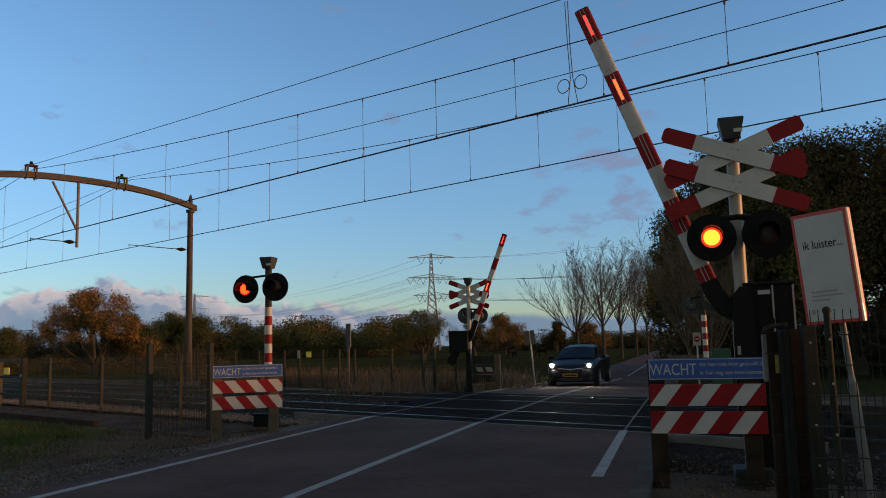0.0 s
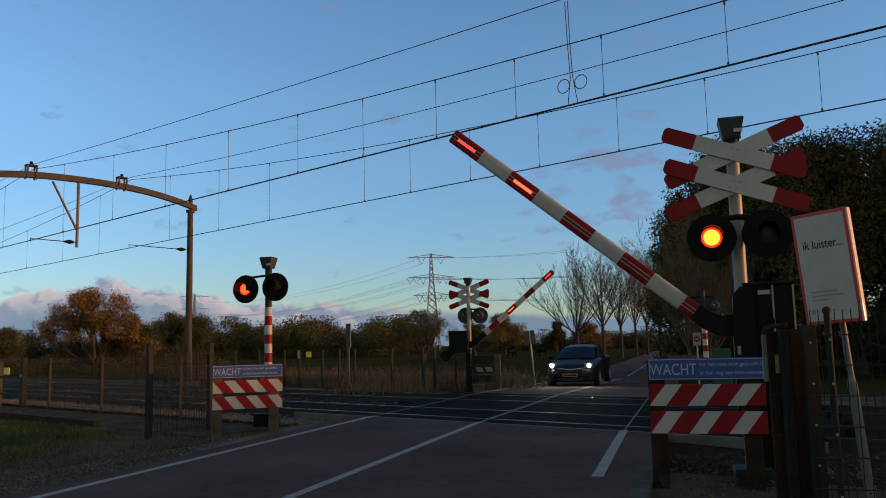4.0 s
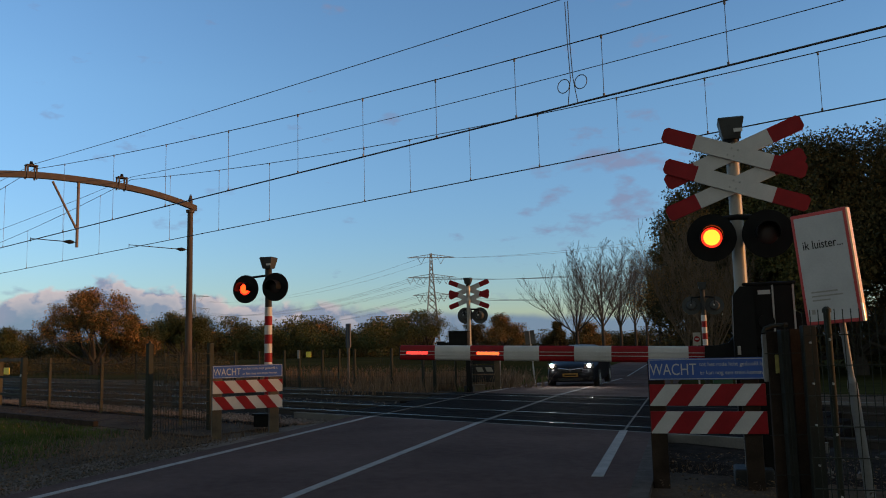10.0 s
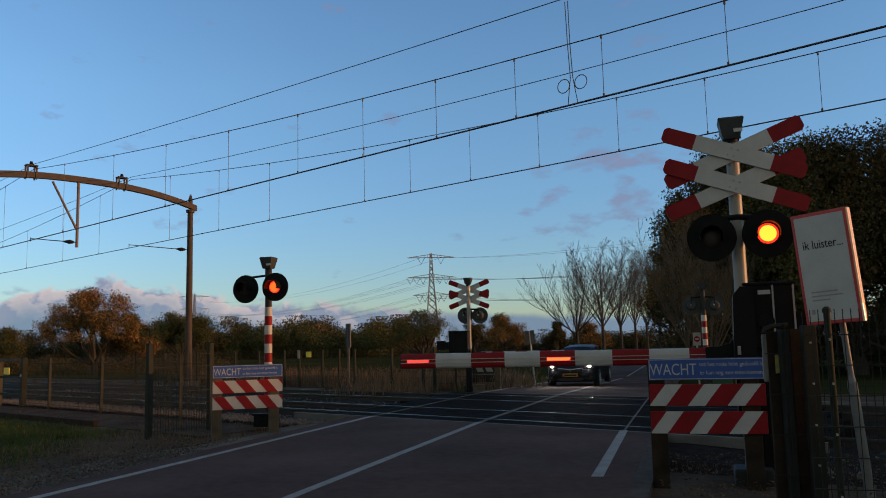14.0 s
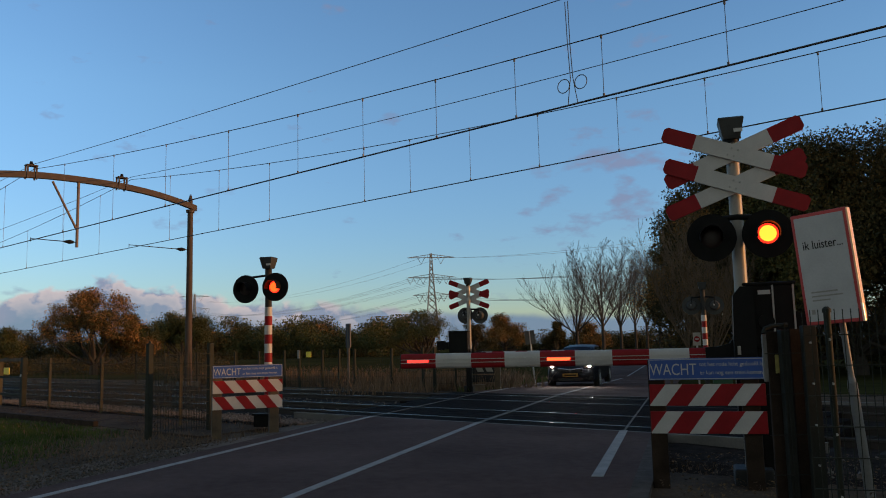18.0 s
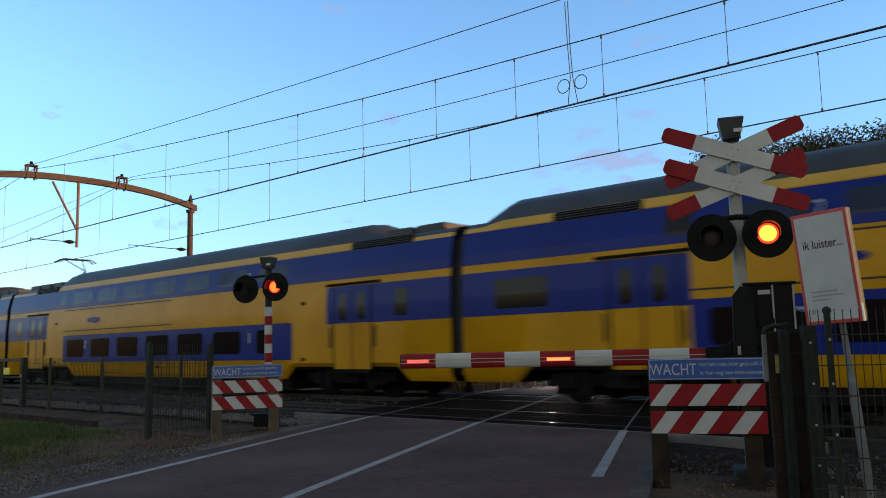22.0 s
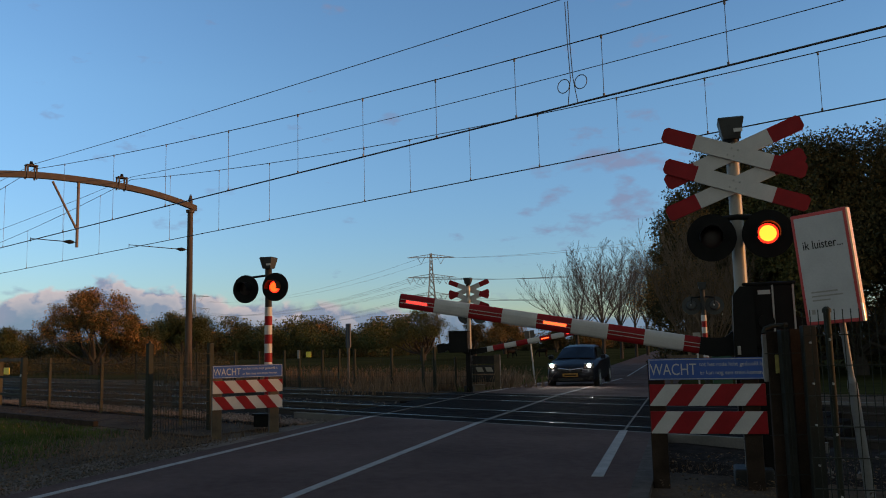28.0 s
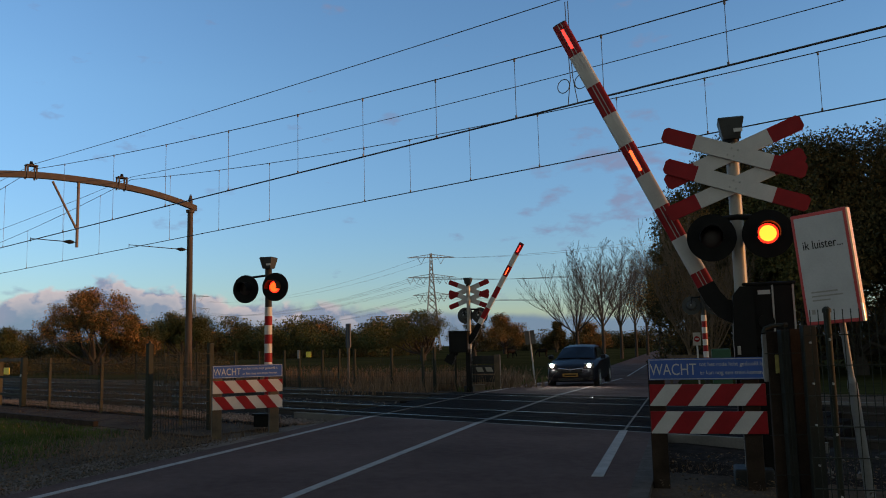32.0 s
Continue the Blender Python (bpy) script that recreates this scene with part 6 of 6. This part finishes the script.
# double-sided small sign on a leaning white pole beside the far road
ws = thing("road_sign", "two pale grey plates on a leaning white pole", "sign", pose(-18.9, 26.8, -0.28, 0, -4.5, RZ))
part("pole", Geo().tube((0, 0, -0.3), (0, 0, 2.1), 0.03, 0.03, 10), WHITE, ws, smooth=True)
for x in (-0.11, 0.11):
    part("plate", Geo().cham(x - 0.090, x + 0.090, -0.045, -0.03, 1.55, 2.10, 0.004), POSTGREY, ws, "grey back of a plate")

# no-entry disc, pale wall and green box beyond the crossing on the right
ne = thing("round_sign", "small round white and red traffic sign on a square plate", "sign", pose(-10.3, 22.9, -0.2, 0, 0, RZ))
part("pole", Geo().tube((0, 0, -0.3), (0, 0, 1.5), 0.025, 0.025, 10), GALV, ne)
part("plate", Geo().cham(-0.11, 0.11, -0.05, -0.035, 1.32, 1.70, 0.005), POLEGREY, ne)
part("red_ring", Geo().disc((0, 1.51), 0.085, -0.056, -0.05, 24), RED, ne)
part("white_bar", Geo().box(-0.05, 0.05, -0.060, -0.056, 1.495, 1.525), WHITE, ne)
lw = thing("low_wall", "low pale plank wall beside the far road", "wall", pose(-12.85, 28.4, -0.28, 0, 0, RZ))
for k in range(3):
    part("plank", Geo().cham(-1.0, 1.0, -0.05, 0.05, 0.25 + 0.26 * k, 0.50 + 0.26 * k, 0.01), WOODPOST, lw)
for x in (-0.9, 0.9):
    part("stake", Geo().cham(x - 0.05, x + 0.05, 0.05, 0.12, -0.3, 1.05, 0.01), WOODPOST, lw)
solo("green_box", Geo().cham(-0.3, 0.3, -0.3, 0.3, -0.1, 1.30, 0.03), mat("box_green", (0.010, 0.050, 0.022), 0.7), "dark green steel cabinet beside the far road", "cabinet", m=pose(-11.15, 26.6, -0.33, 0, 0, RZ))

# path edging on the left, cable boxes at the posts
solo("path_edging", Geo().cham(-26, -14.9, 7.05, 7.15, -0.25, 0.06, 0.01), SLEEPERWOOD, "dark timber edging between path and grass", "edging")
q = Geo()
rows = []
for k in range(30):
    x = -26 + 0.5 * k
    rows.append([(x, 7.15, -0.2), (x, 7.16, -0.035), (x, 8.6, -0.02), (x, 9.0, -0.2)])
q.loft(rows)
solo("path", q, PATHM, "trodden sandy path along the fence", "path", kind="structure")
q = Geo()
rows = []
rg = random.Random(8)
for k in range(40):
    s = -16 + 0.75 * k
    e = road_pt(s, -6.1)
    o = road_pt(s, -6.9 - 0.12 * max(0, 8 - s) - 0.2 * math.sin(s * 0.9) + rg.uniform(-0.15, 0.15))
    rows.append([(e.x, e.y, -0.15), (e.x, e.y, -0.012), ((e.x + o.x) / 2, (e.y + o.y) / 2, -0.02 + rg.uniform(-0.015, 0.01)), (o.x, o.y, -0.05), (o.x, o.y, -0.2)])
q.loft(rows)
solo("verge", q, SAND, "grey sandy gravel verge along the road", "verge", kind="structure")
cb = thing("cable_box", "small dark cable box at the foot of the striped post", "box", pose(-11.72, 8.62, -0.05, 0, 0, RZ))
part("body", Geo().cham(-0.22, 0.10, -0.12, 0.12, -0.1, 0.22, 0.02), BLACK, cb)
part("lid", Geo().cham(-0.24, 0.12, -0.14, 0.14, 0.22, 0.25, 0.008), BLACK, cb)
cb2 = copy_thing(cb, pose(-3.05, 8.45, -0.05, 0, 0, RZ + 10))
tagged(cb2, "small dark cable box behind the warning board")
cb3 = copy_thing(cb, pose(-15.5, 19.15, -0.15, 0, 0, RZ + 30))
tagged(cb3, "small brown box at the foot of the far post")
for ch in cb3.children:
    ch.data = ch.data.copy()
    ch.data.materials[0] = WOODPOST

# near fence with its gate posts
f_, r_ = Vector((-0.661, 0.750, 0)), Vector((0.750, 0.661, 0))


def near_spot(px, d):
    return f_ * d + r_ * (px * d / 100.0)


pa = near_spot(44.0, 5.45)
pb_ = near_spot(72, 5.1)
NF = thing("mesh_fence", "black welded mesh fence close by, beside the crossing", "fence", pose(pa.x, pa.y, 0, 0, 0, math.degrees(math.atan2(pb_.y - pa.y, pb_.x - pa.x))), group="fences")
mesh_panel(NF, 0, 1.95, 0.05, 1.44, 0.05)
p0 = part("fence_post", Geo().tube((0.16, 0.035, -0.5), (0.16, 0.035, 1.46), 0.022, 0.022, 14), FENCEGREEN, NF, "round dark post", smooth=True)
part("post_cap", Geo().tube((0.16, 0.035, 1.45), (0.16, 0.035, 1.475), 0.03, 0.028, 14).tube((0.16, 0.035, 1.475), (0.16, 0.035, 1.49), 0.028, 0.012, 14), FENCEGREEN, p0, smooth=True)
for z in (0.25, 0.65, 0.98, 1.27):
    part("clip_bolt", Geo().tube((0.16, 0.0, z), (0.16, 0.012, z), 0.009, 0.009, 8), GALV, p0, "pale bolt head")
NEARBLACK = mat("post_black", (0.017, 0.018, 0.015), 0.7, vary=0.4, scale=5, spec=0.15)
GP = thing("gate_posts", "dark steel gate posts with brown wooden infill boards", "gate", pose(0, 0, 0))


def upright(name, px0, px1, d, z1, mt, label="", th=0.05, z0=-0.5):
    a, b = near_spot(px0, d), near_spot(px1, d)
    w = (b - a).length
    ang = math.degrees(math.atan2(b.y - a.y, b.x - a.x))
    return part(name, Geo().cham(0, w, 0, th, z0, z1, 0.006), mt, GP, label, m=pose(a.x, a.y, 0, 0, 0, ang))


upright("edge_strip", 38.9, 39.5, 5.81, 1.315, POLESTEEL, "grey steel edge strip", th=0.02, z0=0.98)
bd = upright("wooden_board", 39.5, 41.25, 5.80, 1.335, NEARWOOD, "brown wooden board", th=0.03)
upright("steel_post", 41.25, 42.2, 5.72, 1.345, NEARBLACK, th=0.07)
upright("wooden_board", 42.3, 44.0, 5.78, 1.35, NEARWOOD, "brown wooden board", th=0.03)
upright("steel_post", 44.0, 45.65, 5.66, 1.37, NEARBLACK, th=0.06)
upright("thin_rod", 41.7, 41.85, 5.70, 1.40, NEARBLACK, th=0.01)
part("yellow_label", Geo().cham(0.045, 0.080, -0.008, -0.002, 1.04, 1.17, 0.002), LABELDULL, bd, "worn yellow label")
a0 = near_spot(39.1, 5.72)
part("bent_cover", Geo().pipe([(0.0, 0, 1.325), (0.012, 0, 1.355), (0.06, 0, 1.372), (0.17, 0, 1.378)], 0.016, 8), NEARBLACK, GP, "dark bent top tube", smooth=True, m=pose(a0.x, a0.y, 0, 0, 0, 41))
for z in (0.35, 0.62, 0.90, 1.18):
    part("tie_wire", Geo().tube((0.0, 0.0, z), (0.42, 0.0, z), 0.0035, 0.0035, 6), NEARBLACK, GP, m=pose(a0.x, a0.y, 0, 0, 0, 41))
    bolt_at = near_spot(44.8, 5.64)
    part("bolt", Geo().tube((0, 0.01, z + 0.07), (0, -0.012, z + 0.07), 0.008, 0.007, 8), GALV, GP, "pale bolt head", m=pose(bolt_at.x, bolt_at.y, 0, 0, 0, 41))

# poster panel that leans on its pole behind the near fence
base = near_spot(50.55, 6.9)
ps = thing("poster_sign", "white red-framed poster panel on a leaning grey pole", "sign", pose(base.x, base.y, 0) @ pose(0, 0, 0, 0, 0, 41.4) @ pose(0, 0, 0, 0, -4.6, 0))
part("pole", Geo().tube((0, 0, -0.4), (0, 0, 0.90), 0.040, 0.040, 18), POLESTEEL, ps, "grey steel pole", smooth=True)
part("pole_upper", Geo().tube((0, 0, 0.90), (0, 0, 0.95), 0.040, 0.027, 18, caps=False).tube((0, 0, 0.95), (0, 0, 2.1), 0.027, 0.027, 18), POLESTEEL, ps, smooth=True)
PT = -48.0
mb = pose(-0.05, -0.03, 1.41, 0, 0, PT)
W_, H_ = 0.47, 0.955
fr = part("poster_frame", Geo().cham(-W_ / 2, W_ / 2, -0.07, 0.0, 0, H_, 0.008), mat("frame_red", (0.40, 0.03, 0.03), 0.45, vary=0.15), ps, "red box frame", m=mb)
# right side of the red frame: low sunlight painted in as pale orange
part("side_trim", Geo().cham(W_ / 2 - 0.002, W_ / 2 + 0.008, -0.068, -0.004, 0.005, H_ - 0.005, 0.003), mat("edge_sunlit_orange", (0.80, 0.42, 0.20), 0.25, vary=0.1, spec=0.8), fr, "satin frame side with low sunlight in its orange colour")
# bead and bright lower tube are added only to make the sun's glint
part("edge_bead", Geo().tube((W_ / 2 + 0.004, -0.066, 0.14), (W_ / 2 + 0.004, -0.066, H_ - 0.01), 0.009, 0.009, 14), mat("glint_bead_pale", (0.75, 0.45, 0.25), 0.38, vary=0.1, spec=0.9), fr, "rounded bead added to catch the sun's glint", smooth=True)
part("corner_cap", Geo().tube((W_ / 2 + 0.005, -0.066, 0.0), (W_ / 2 + 0.005, -0.066, 0.15), 0.012, 0.010, 16), mat("glint_cap_metal", (0.9, 0.85, 0.78), 0.28, metal=1.0, vary=0.05), fr, "bright metal tube added for the sun's glint", smooth=True)
part("poster", Geo().box(-W_ / 2 + 0.028, W_ / 2 - 0.028, -0.076, -0.07, 0.03, H_ - 0.03), WHITE, fr, "white poster face")
up_ = Matrix.Rotation(math.pi / 2, 4, "X")
flat_text("lettering", "ik luister...", 0.105, BLACK, fr, pose(-0.165, -0.0775, 0.645) @ up_ @ Matrix.Diagonal((0.78, 1, 1, 1)), "dark handwritten lettering")
for k, w in enumerate((0.22, 0.26, 0.15)):
    part("text_bar", Geo().box(-0.15, -0.15 + w, -0.0785, -0.076, 0.27 - 0.035 * k, 0.282 - 0.035 * k), POLEGREY, fr, "small grey line of print")
part("logo_mark", Geo().box(-0.17, -0.14, -0.0785, -0.076, 0.09, 0.13), POLEGREY, fr)


# ---- the waiting car ----
def waiting_car():
    p = Vector((-15.87, 25.35, 0))
    c = thing("car", "dark blue hatchback waiting with its headlights on", "car", pose(p.x, p.y, fall(p.y) + 0.0, 1.4, 0, RZ - 2))
    # its nose points to -y; stations: y, half width, sill, shoulder, roof half width, roof height
    st = [(-2.10, 0.62, 0.30, 0.58, 0.0, 0.0), (-2.02, 0.76, 0.24, 0.70, 0, 0), (-1.75, 0.83, 0.22, 0.80, 0, 0), (-1.2, 0.865, 0.20, 0.90, 0, 0), (-0.95, 0.87, 0.20, 0.95, 0, 0), (0.2, 0.875, 0.20, 0.96, 0, 0), (1.4, 0.87, 0.20, 0.98, 0, 0), (1.95, 0.83, 0.26, 0.98, 0, 0), (2.12, 0.74, 0.34, 0.92, 0, 0)]
    rows = []
    for y, w, z0, z1, _, _ in st:
        zm = z0 + (z1 - z0) * 0.55
        rows.append([(-w * 0.9, y, z0), (-w, y, z0 + 0.10), (-w, y, zm), (-w * 0.97, y, z1 - 0.06), (-w * 0.86, y, z1), (0, y, z1 + 0.045), (w * 0.86, y, z1), (w * 0.97, y, z1 - 0.06), (w, y, zm), (w, y, z0 + 0.10), (w * 0.9, y, z0)])
    body = part("body", Geo().loft(rows), CARBLUE, c, "dark blue painted body", smooth=True)
    gh = [(-1.02, 0.72, 0.955, 0.70, 0.96), (-0.30, 0.72, 0.96, 0.56, 1.33), (0.0, 0.72, 0.96, 0.54, 1.37), (0.7, 0.71, 0.97, 0.53, 1.40), (1.4, 0.69, 0.97, 0.51, 1.36), (2.02, 0.66, 0.97, 0.60, 1.02)]
    rows = [[(-w, y, z0), (-wt, y, z1 - 0.04), (-wt * 0.85, y, z1), (0, y, z1 + 0.02), (wt * 0.85, y, z1), (wt, y, z1 - 0.04), (w, y, z0)] for y, w, z0, wt, z1 in gh]
    part("cabin_roof", Geo().loft(rows), CARBLUE, c, smooth=True)
    ws_ = Geo().add([(-0.66, -0.985, 0.985), (0.66, -0.985, 0.985), (0.52, -0.28, 1.315), (-0.52, -0.28, 1.315), (0, -1.03, 1.0), (0, -0.31, 1.355)], [(0, 4, 5, 3), (4, 1, 2, 5)])
    part("windscreen", Geo().add([(x, y - 0.012, z + 0.012) for x, y, z in ws_.v] + [(x, y + 0.02, z - 0.02) for x, y, z in ws_.v], [(0, 4, 5, 3), (4, 1, 2, 5), (6, 9, 11, 10), (10, 11, 8, 7)]), GLASSDK, c, "dark windscreen")
    for s in (-1, 1):
        part("side_window", Geo().add([(s * 0.712, -0.7, 0.99), (s * 0.712, 1.5, 0.99), (s * 0.565, 1.25, 1.32), (s * 0.58, -0.15, 1.31)], [(0, 1, 2, 3)]), GLASSDK, c)
        part("wing_mirror", Geo().cham(s * 0.92 - 0.09, s * 0.92 + 0.09, -0.70, -0.58, 0.94, 1.08, 0.03), CARBLUE, c)
        hl = part("headlight", Geo().cham(s * 0.62 - 0.15, s * 0.62 + 0.15, -2.06, -1.86, 0.69, 0.86, 0.03), CHROME, c, "clear headlight")
        part("glowing_bulb", Geo().tube((s * 0.63, -2.075, 0.79), (s * 0.63, -2.05, 0.79), 0.055, 0.055, 18), HEADLIGHT, hl, "glowing lamp")
        part("fog_grille", Geo().cham(s * 0.62 - 0.13, s * 0.62 + 0.13, -2.10, -1.95, 0.32, 0.42, 0.02), RUBBER, c)
        for y in (-1.32, 1.28):
            wh = part("wheel", Geo().tube((s * 0.70, y, 0.31), (s * 0.885, y, 0.31), 0.31, 0.31, 28), RUBBER, c, "black tyre", smooth=True)
            part("rim", Geo().tube((s * 0.88, y, 0.31), (s * 0.892, y, 0.31), 0.20, 0.19, 20), GALV, wh, "grey rim")
    part("grille", Geo().cham(-0.42, 0.42, -2.135, -2.0, 0.57, 0.66, 0.015), RUBBER, c, "black grille")
    part("chrome_bar", Geo().pipe([(-0.42, -2.10, 0.70), (-0.15, -2.14, 0.67), (0.0, -2.155, 0.645), (0.15, -2.14, 0.67), (0.42, -2.10, 0.70)], 0.016, 8), CHROME, c, "chrome grille bar", smooth=True)
    part("round_badge", Geo().tube((0, -2.16, 0.65), (0, -2.13, 0.65), 0.05, 0.05, 16), CHROME, c)
    part("lower_grille", Geo().cham(-0.42, 0.42, -2.11, -1.95, 0.28, 0.38, 0.015), RUBBER, c)
    pl = part("number_plate", Geo().cham(-0.26, 0.26, -2.15, -2.125, 0.42, 0.53, 0.004), mat("plate_amber", (0.22, 0.12, 0.015), 0.6), c, "yellow plate")
    part("plate_bar", Geo().box(-0.2, 0.2, -2.154, -2.15, 0.455, 0.495), BLACK, pl)


waiting_car()


# ---- grazing animals far in the meadow ----
def grazer(x, y, turn, label):
    a = thing("horse", label, "animal", pose(x, y, fall(y) - 0.07, 0, 0, turn) @ Matrix.Scale(0.85, 4), group="grazing horses")
    hide = mat("dark_hide", (0.012, 0.010, 0.009), 0.95, spec=0.05)
    part("body", Geo().pipe([(-0.8, 0, 1.05), (-0.5, 0, 1.1), (0.1, 0, 1.05), (0.6, 0, 1.12), (0.8, 0, 1.1)], 0.3, 10, [0.16, 0.32, 0.30, 0.30, 0.16]), hide, a, smooth=True)
    part("neck", Geo().pipe([(0.65, 0, 1.2), (0.95, 0, 0.95), (1.2, 0, 0.6)], 0.15, 8, [0.2, 0.14, 0.11]), hide, a, smooth=True)
    part("head", Geo().pipe([(1.15, 0, 0.68), (1.3, 0, 0.35), (1.36, 0, 0.15)], 0.1, 8, [0.12, 0.1, 0.06]), hide, a, smooth=True)
    part("tail", Geo().pipe([(-0.82, 0, 1.1), (-0.95, 0, 0.7)], 0.05, 6), hide, a)
    for lx in (-0.6, 0.55):
        for ly in (-0.15, 0.15):
            part("leg", Geo().pipe([(lx, ly, 0.9), (lx + 0.03, ly, 0.45), (lx, ly, 0.0)], 0.08, 7, [0.12, 0.07, 0.06]), hide, a)


for px, d, tn in ((8.0, 116, 80), (11.9, 116, 200)):
    pp = spot(px, d)
    grazer(pp.x, pp.y, tn, "dark horse grazing in the meadow")


# ---- power line ----
def pylon(p, h, turn, label):
    s = thing("power_pylon", label, "pylon", pose(p.x, p.y, fall(p.y), 0, 0, turn), group="pylons")
    k = h / 45.0
    g = Geo()

    def leg(z):
        return (3.6 - 2.7 * min(1, z / 34)) * k if z < 34 else (0.9 - 0.55 * (z - 34) / 12) * k
    lev = [0, 5, 10, 14.5, 18.5, 22, 25, 28, 31, 34, 37, 40, 43, 46]
    for a, b in zip(lev, lev[1:]):
        wa, wb = leg(a), leg(b)
        za, zb = a * k, b * k
        for sx in (-1, 1):
            for sy in (-1, 1):
                g.tube((sx * wa, sy * wa, za), (sx * wb, sy * wb, zb), 0.30 * k, 0.30 * k, 4, caps=False)
        for sy in (-1, 1):
            g.tube((-wa, sy * wa, za), (wb, sy * wb, zb), 0.19 * k, 0.19 * k, 4, caps=False).tube((wa, sy * wa, za), (-wb, sy * wb, zb), 0.19 * k, 0.19 * k, 4, caps=False)
            g.tube((sy * wa, -wa, za), (sy * wb, wb, zb), 0.19 * k, 0.19 * k, 4, caps=False)
    part("lattice_tower", g, PYLONHAZE, s, "grey steel lattice")
    for z, half, ns in ((44, 11.2, 1), (34.5, 11.0, 3), (26, 9.0, 2)):
        q = Geo()
        z *= k
        half *= k
        for sy in (-0.5, 0.5):
            q.tube((-half, sy * k, z), (half, sy * k, z), 0.16 * k, 0.16 * k, 4)
            for sx in (-1, 1):
                q.tube((sx * half, sy * k, z), (sx * 0.6 * k, sy * k, z + 1.5 * k), 0.11 * k, 0.11 * k, 4)
                for m in range(1, 7):
                    xx = half * m / 7
                    q.tube((sx * xx, sy * k, z), (sx * xx, sy * k, z + 1.5 * k * (1 - m / 7)), 0.06 * k, 0.06 * k, 4, caps=False)
        a = part("cross_arm", q, PYLONHAZE, s, "lattice cross arm")
        for sx in (-1, 1):
            for m in range(ns):
                xx = sx * half * (0.42 if ns == 1 else (0.36 + 0.28 * m))
                part("insulator_vee", Geo().tube((xx - 1.7 * k, 0, z), (xx, 0, z - 3.2 * k), 0.15 * k, 0.15 * k, 4).tube((xx + 1.7 * k, 0, z), (xx, 0, z - 3.2 * k), 0.15 * k, 0.15 * k, 4), PYLONHAZE, a)
    return s


py1, py2 = spot(-1.54, 368), spot(-30.9, 640)
dd_ = (py2 - py1)
pylon(py1, 43, 41.4 + 4, "grey steel lattice pylon standing over the trees")
pylon(py2, 46, 41.4 + 4, "distant grey lattice pylon with haze in its pale colour")
py0 = py1 - dd_ * 0.9
PL = thing("power_lines", "thin grey power lines sagging between the pylons", "power lines")
rt = Matrix.Rotation(radians(45.4), 3, "Z")
for zz, offs in ((41.4, (-4.7, 4.7)), (32.0, (-10, -7, -4, 4, 7, 10)), (23.6, (-8, -5, 5, 8))):
    for o in offs:
        off = rt @ Vector((o * 0.98, 0, 0))
        for a, b in ((py1, py2), (py0, py1)):
            pts = []
            for k in range(17):
                f = k / 16
                q_ = a + (b - a) * f + off
                pts.append((q_.x, q_.y, zz - 9.0 * 4 * f * (1 - f) * 0.9))
            part("conductor", Geo().pipe(pts, 0.05, 4), PYLONHAZE, PL)


# ---- what moves ----
BOOM_ROWS = [(0, 69.3), (0.5, 65.7), (1, 61.7), (2, 54.0), (3, 46.6), (3.5, 43.2), (4.5, 36.2), (5.5, 29.5), (6, 26.1), (7, 19.8), (8, 13.8), (8.5, 10.9), (9, 7.4), (9.5, 4.4), (10, 1.5), (10.4, 0.0),
             (27.1, 0.0), (27.5, 2.95), (28, 10.2), (28.5, 17.4), (29, 24.9), (30, 38.9), (31, 52.1), (32, 65.1)]


def motions():
    walk(train, [(t, pose(-92.4 - 39.7 * (t - 22), TF, 0)) for t in range(0, 33)])
    for k, (boom, _) in enumerate(BOOMS):      # the far boom rises a little slower
        walk(boom, [(t, pose(0.2, -0.06, 1.444) @ pose(0, 0, 0, 0, a * (0.92 if k and t > 27 else 1.0), 0)) for t, a in BOOM_ROWS])
    # the lamps flash by turns: a glowing lens comes forward, then draws back behind the dark one
    period, first, share = 0.6615, 0.38, 0.6
    for lamps, a, b in ((FLASH_LEFT, 0.0, share), (FLASH_RIGHT, share, 1.0)):
        steps = []
        k = -1
        while first + period * k < 32:
            steps += [(first + period * (k + a), True), (first + period * (k + b), False)]
            k += 1
        for ob, front, back in lamps:
            rows, on = [], True
            first_state = None
            for t, lit in steps:
                if t <= 0:
                    first_state = lit
            rows = [(0, first_state)]
            for t, lit in steps:
                if 0.05 < t < 31.95:
                    rows += [(t - 0.034, not lit), (t, lit)]
            rows.append((32, rows[-1][1]))
            walk(ob, [(t, Matrix.Translation(front if lit else front + back)) for t, lit in rows])


motions()
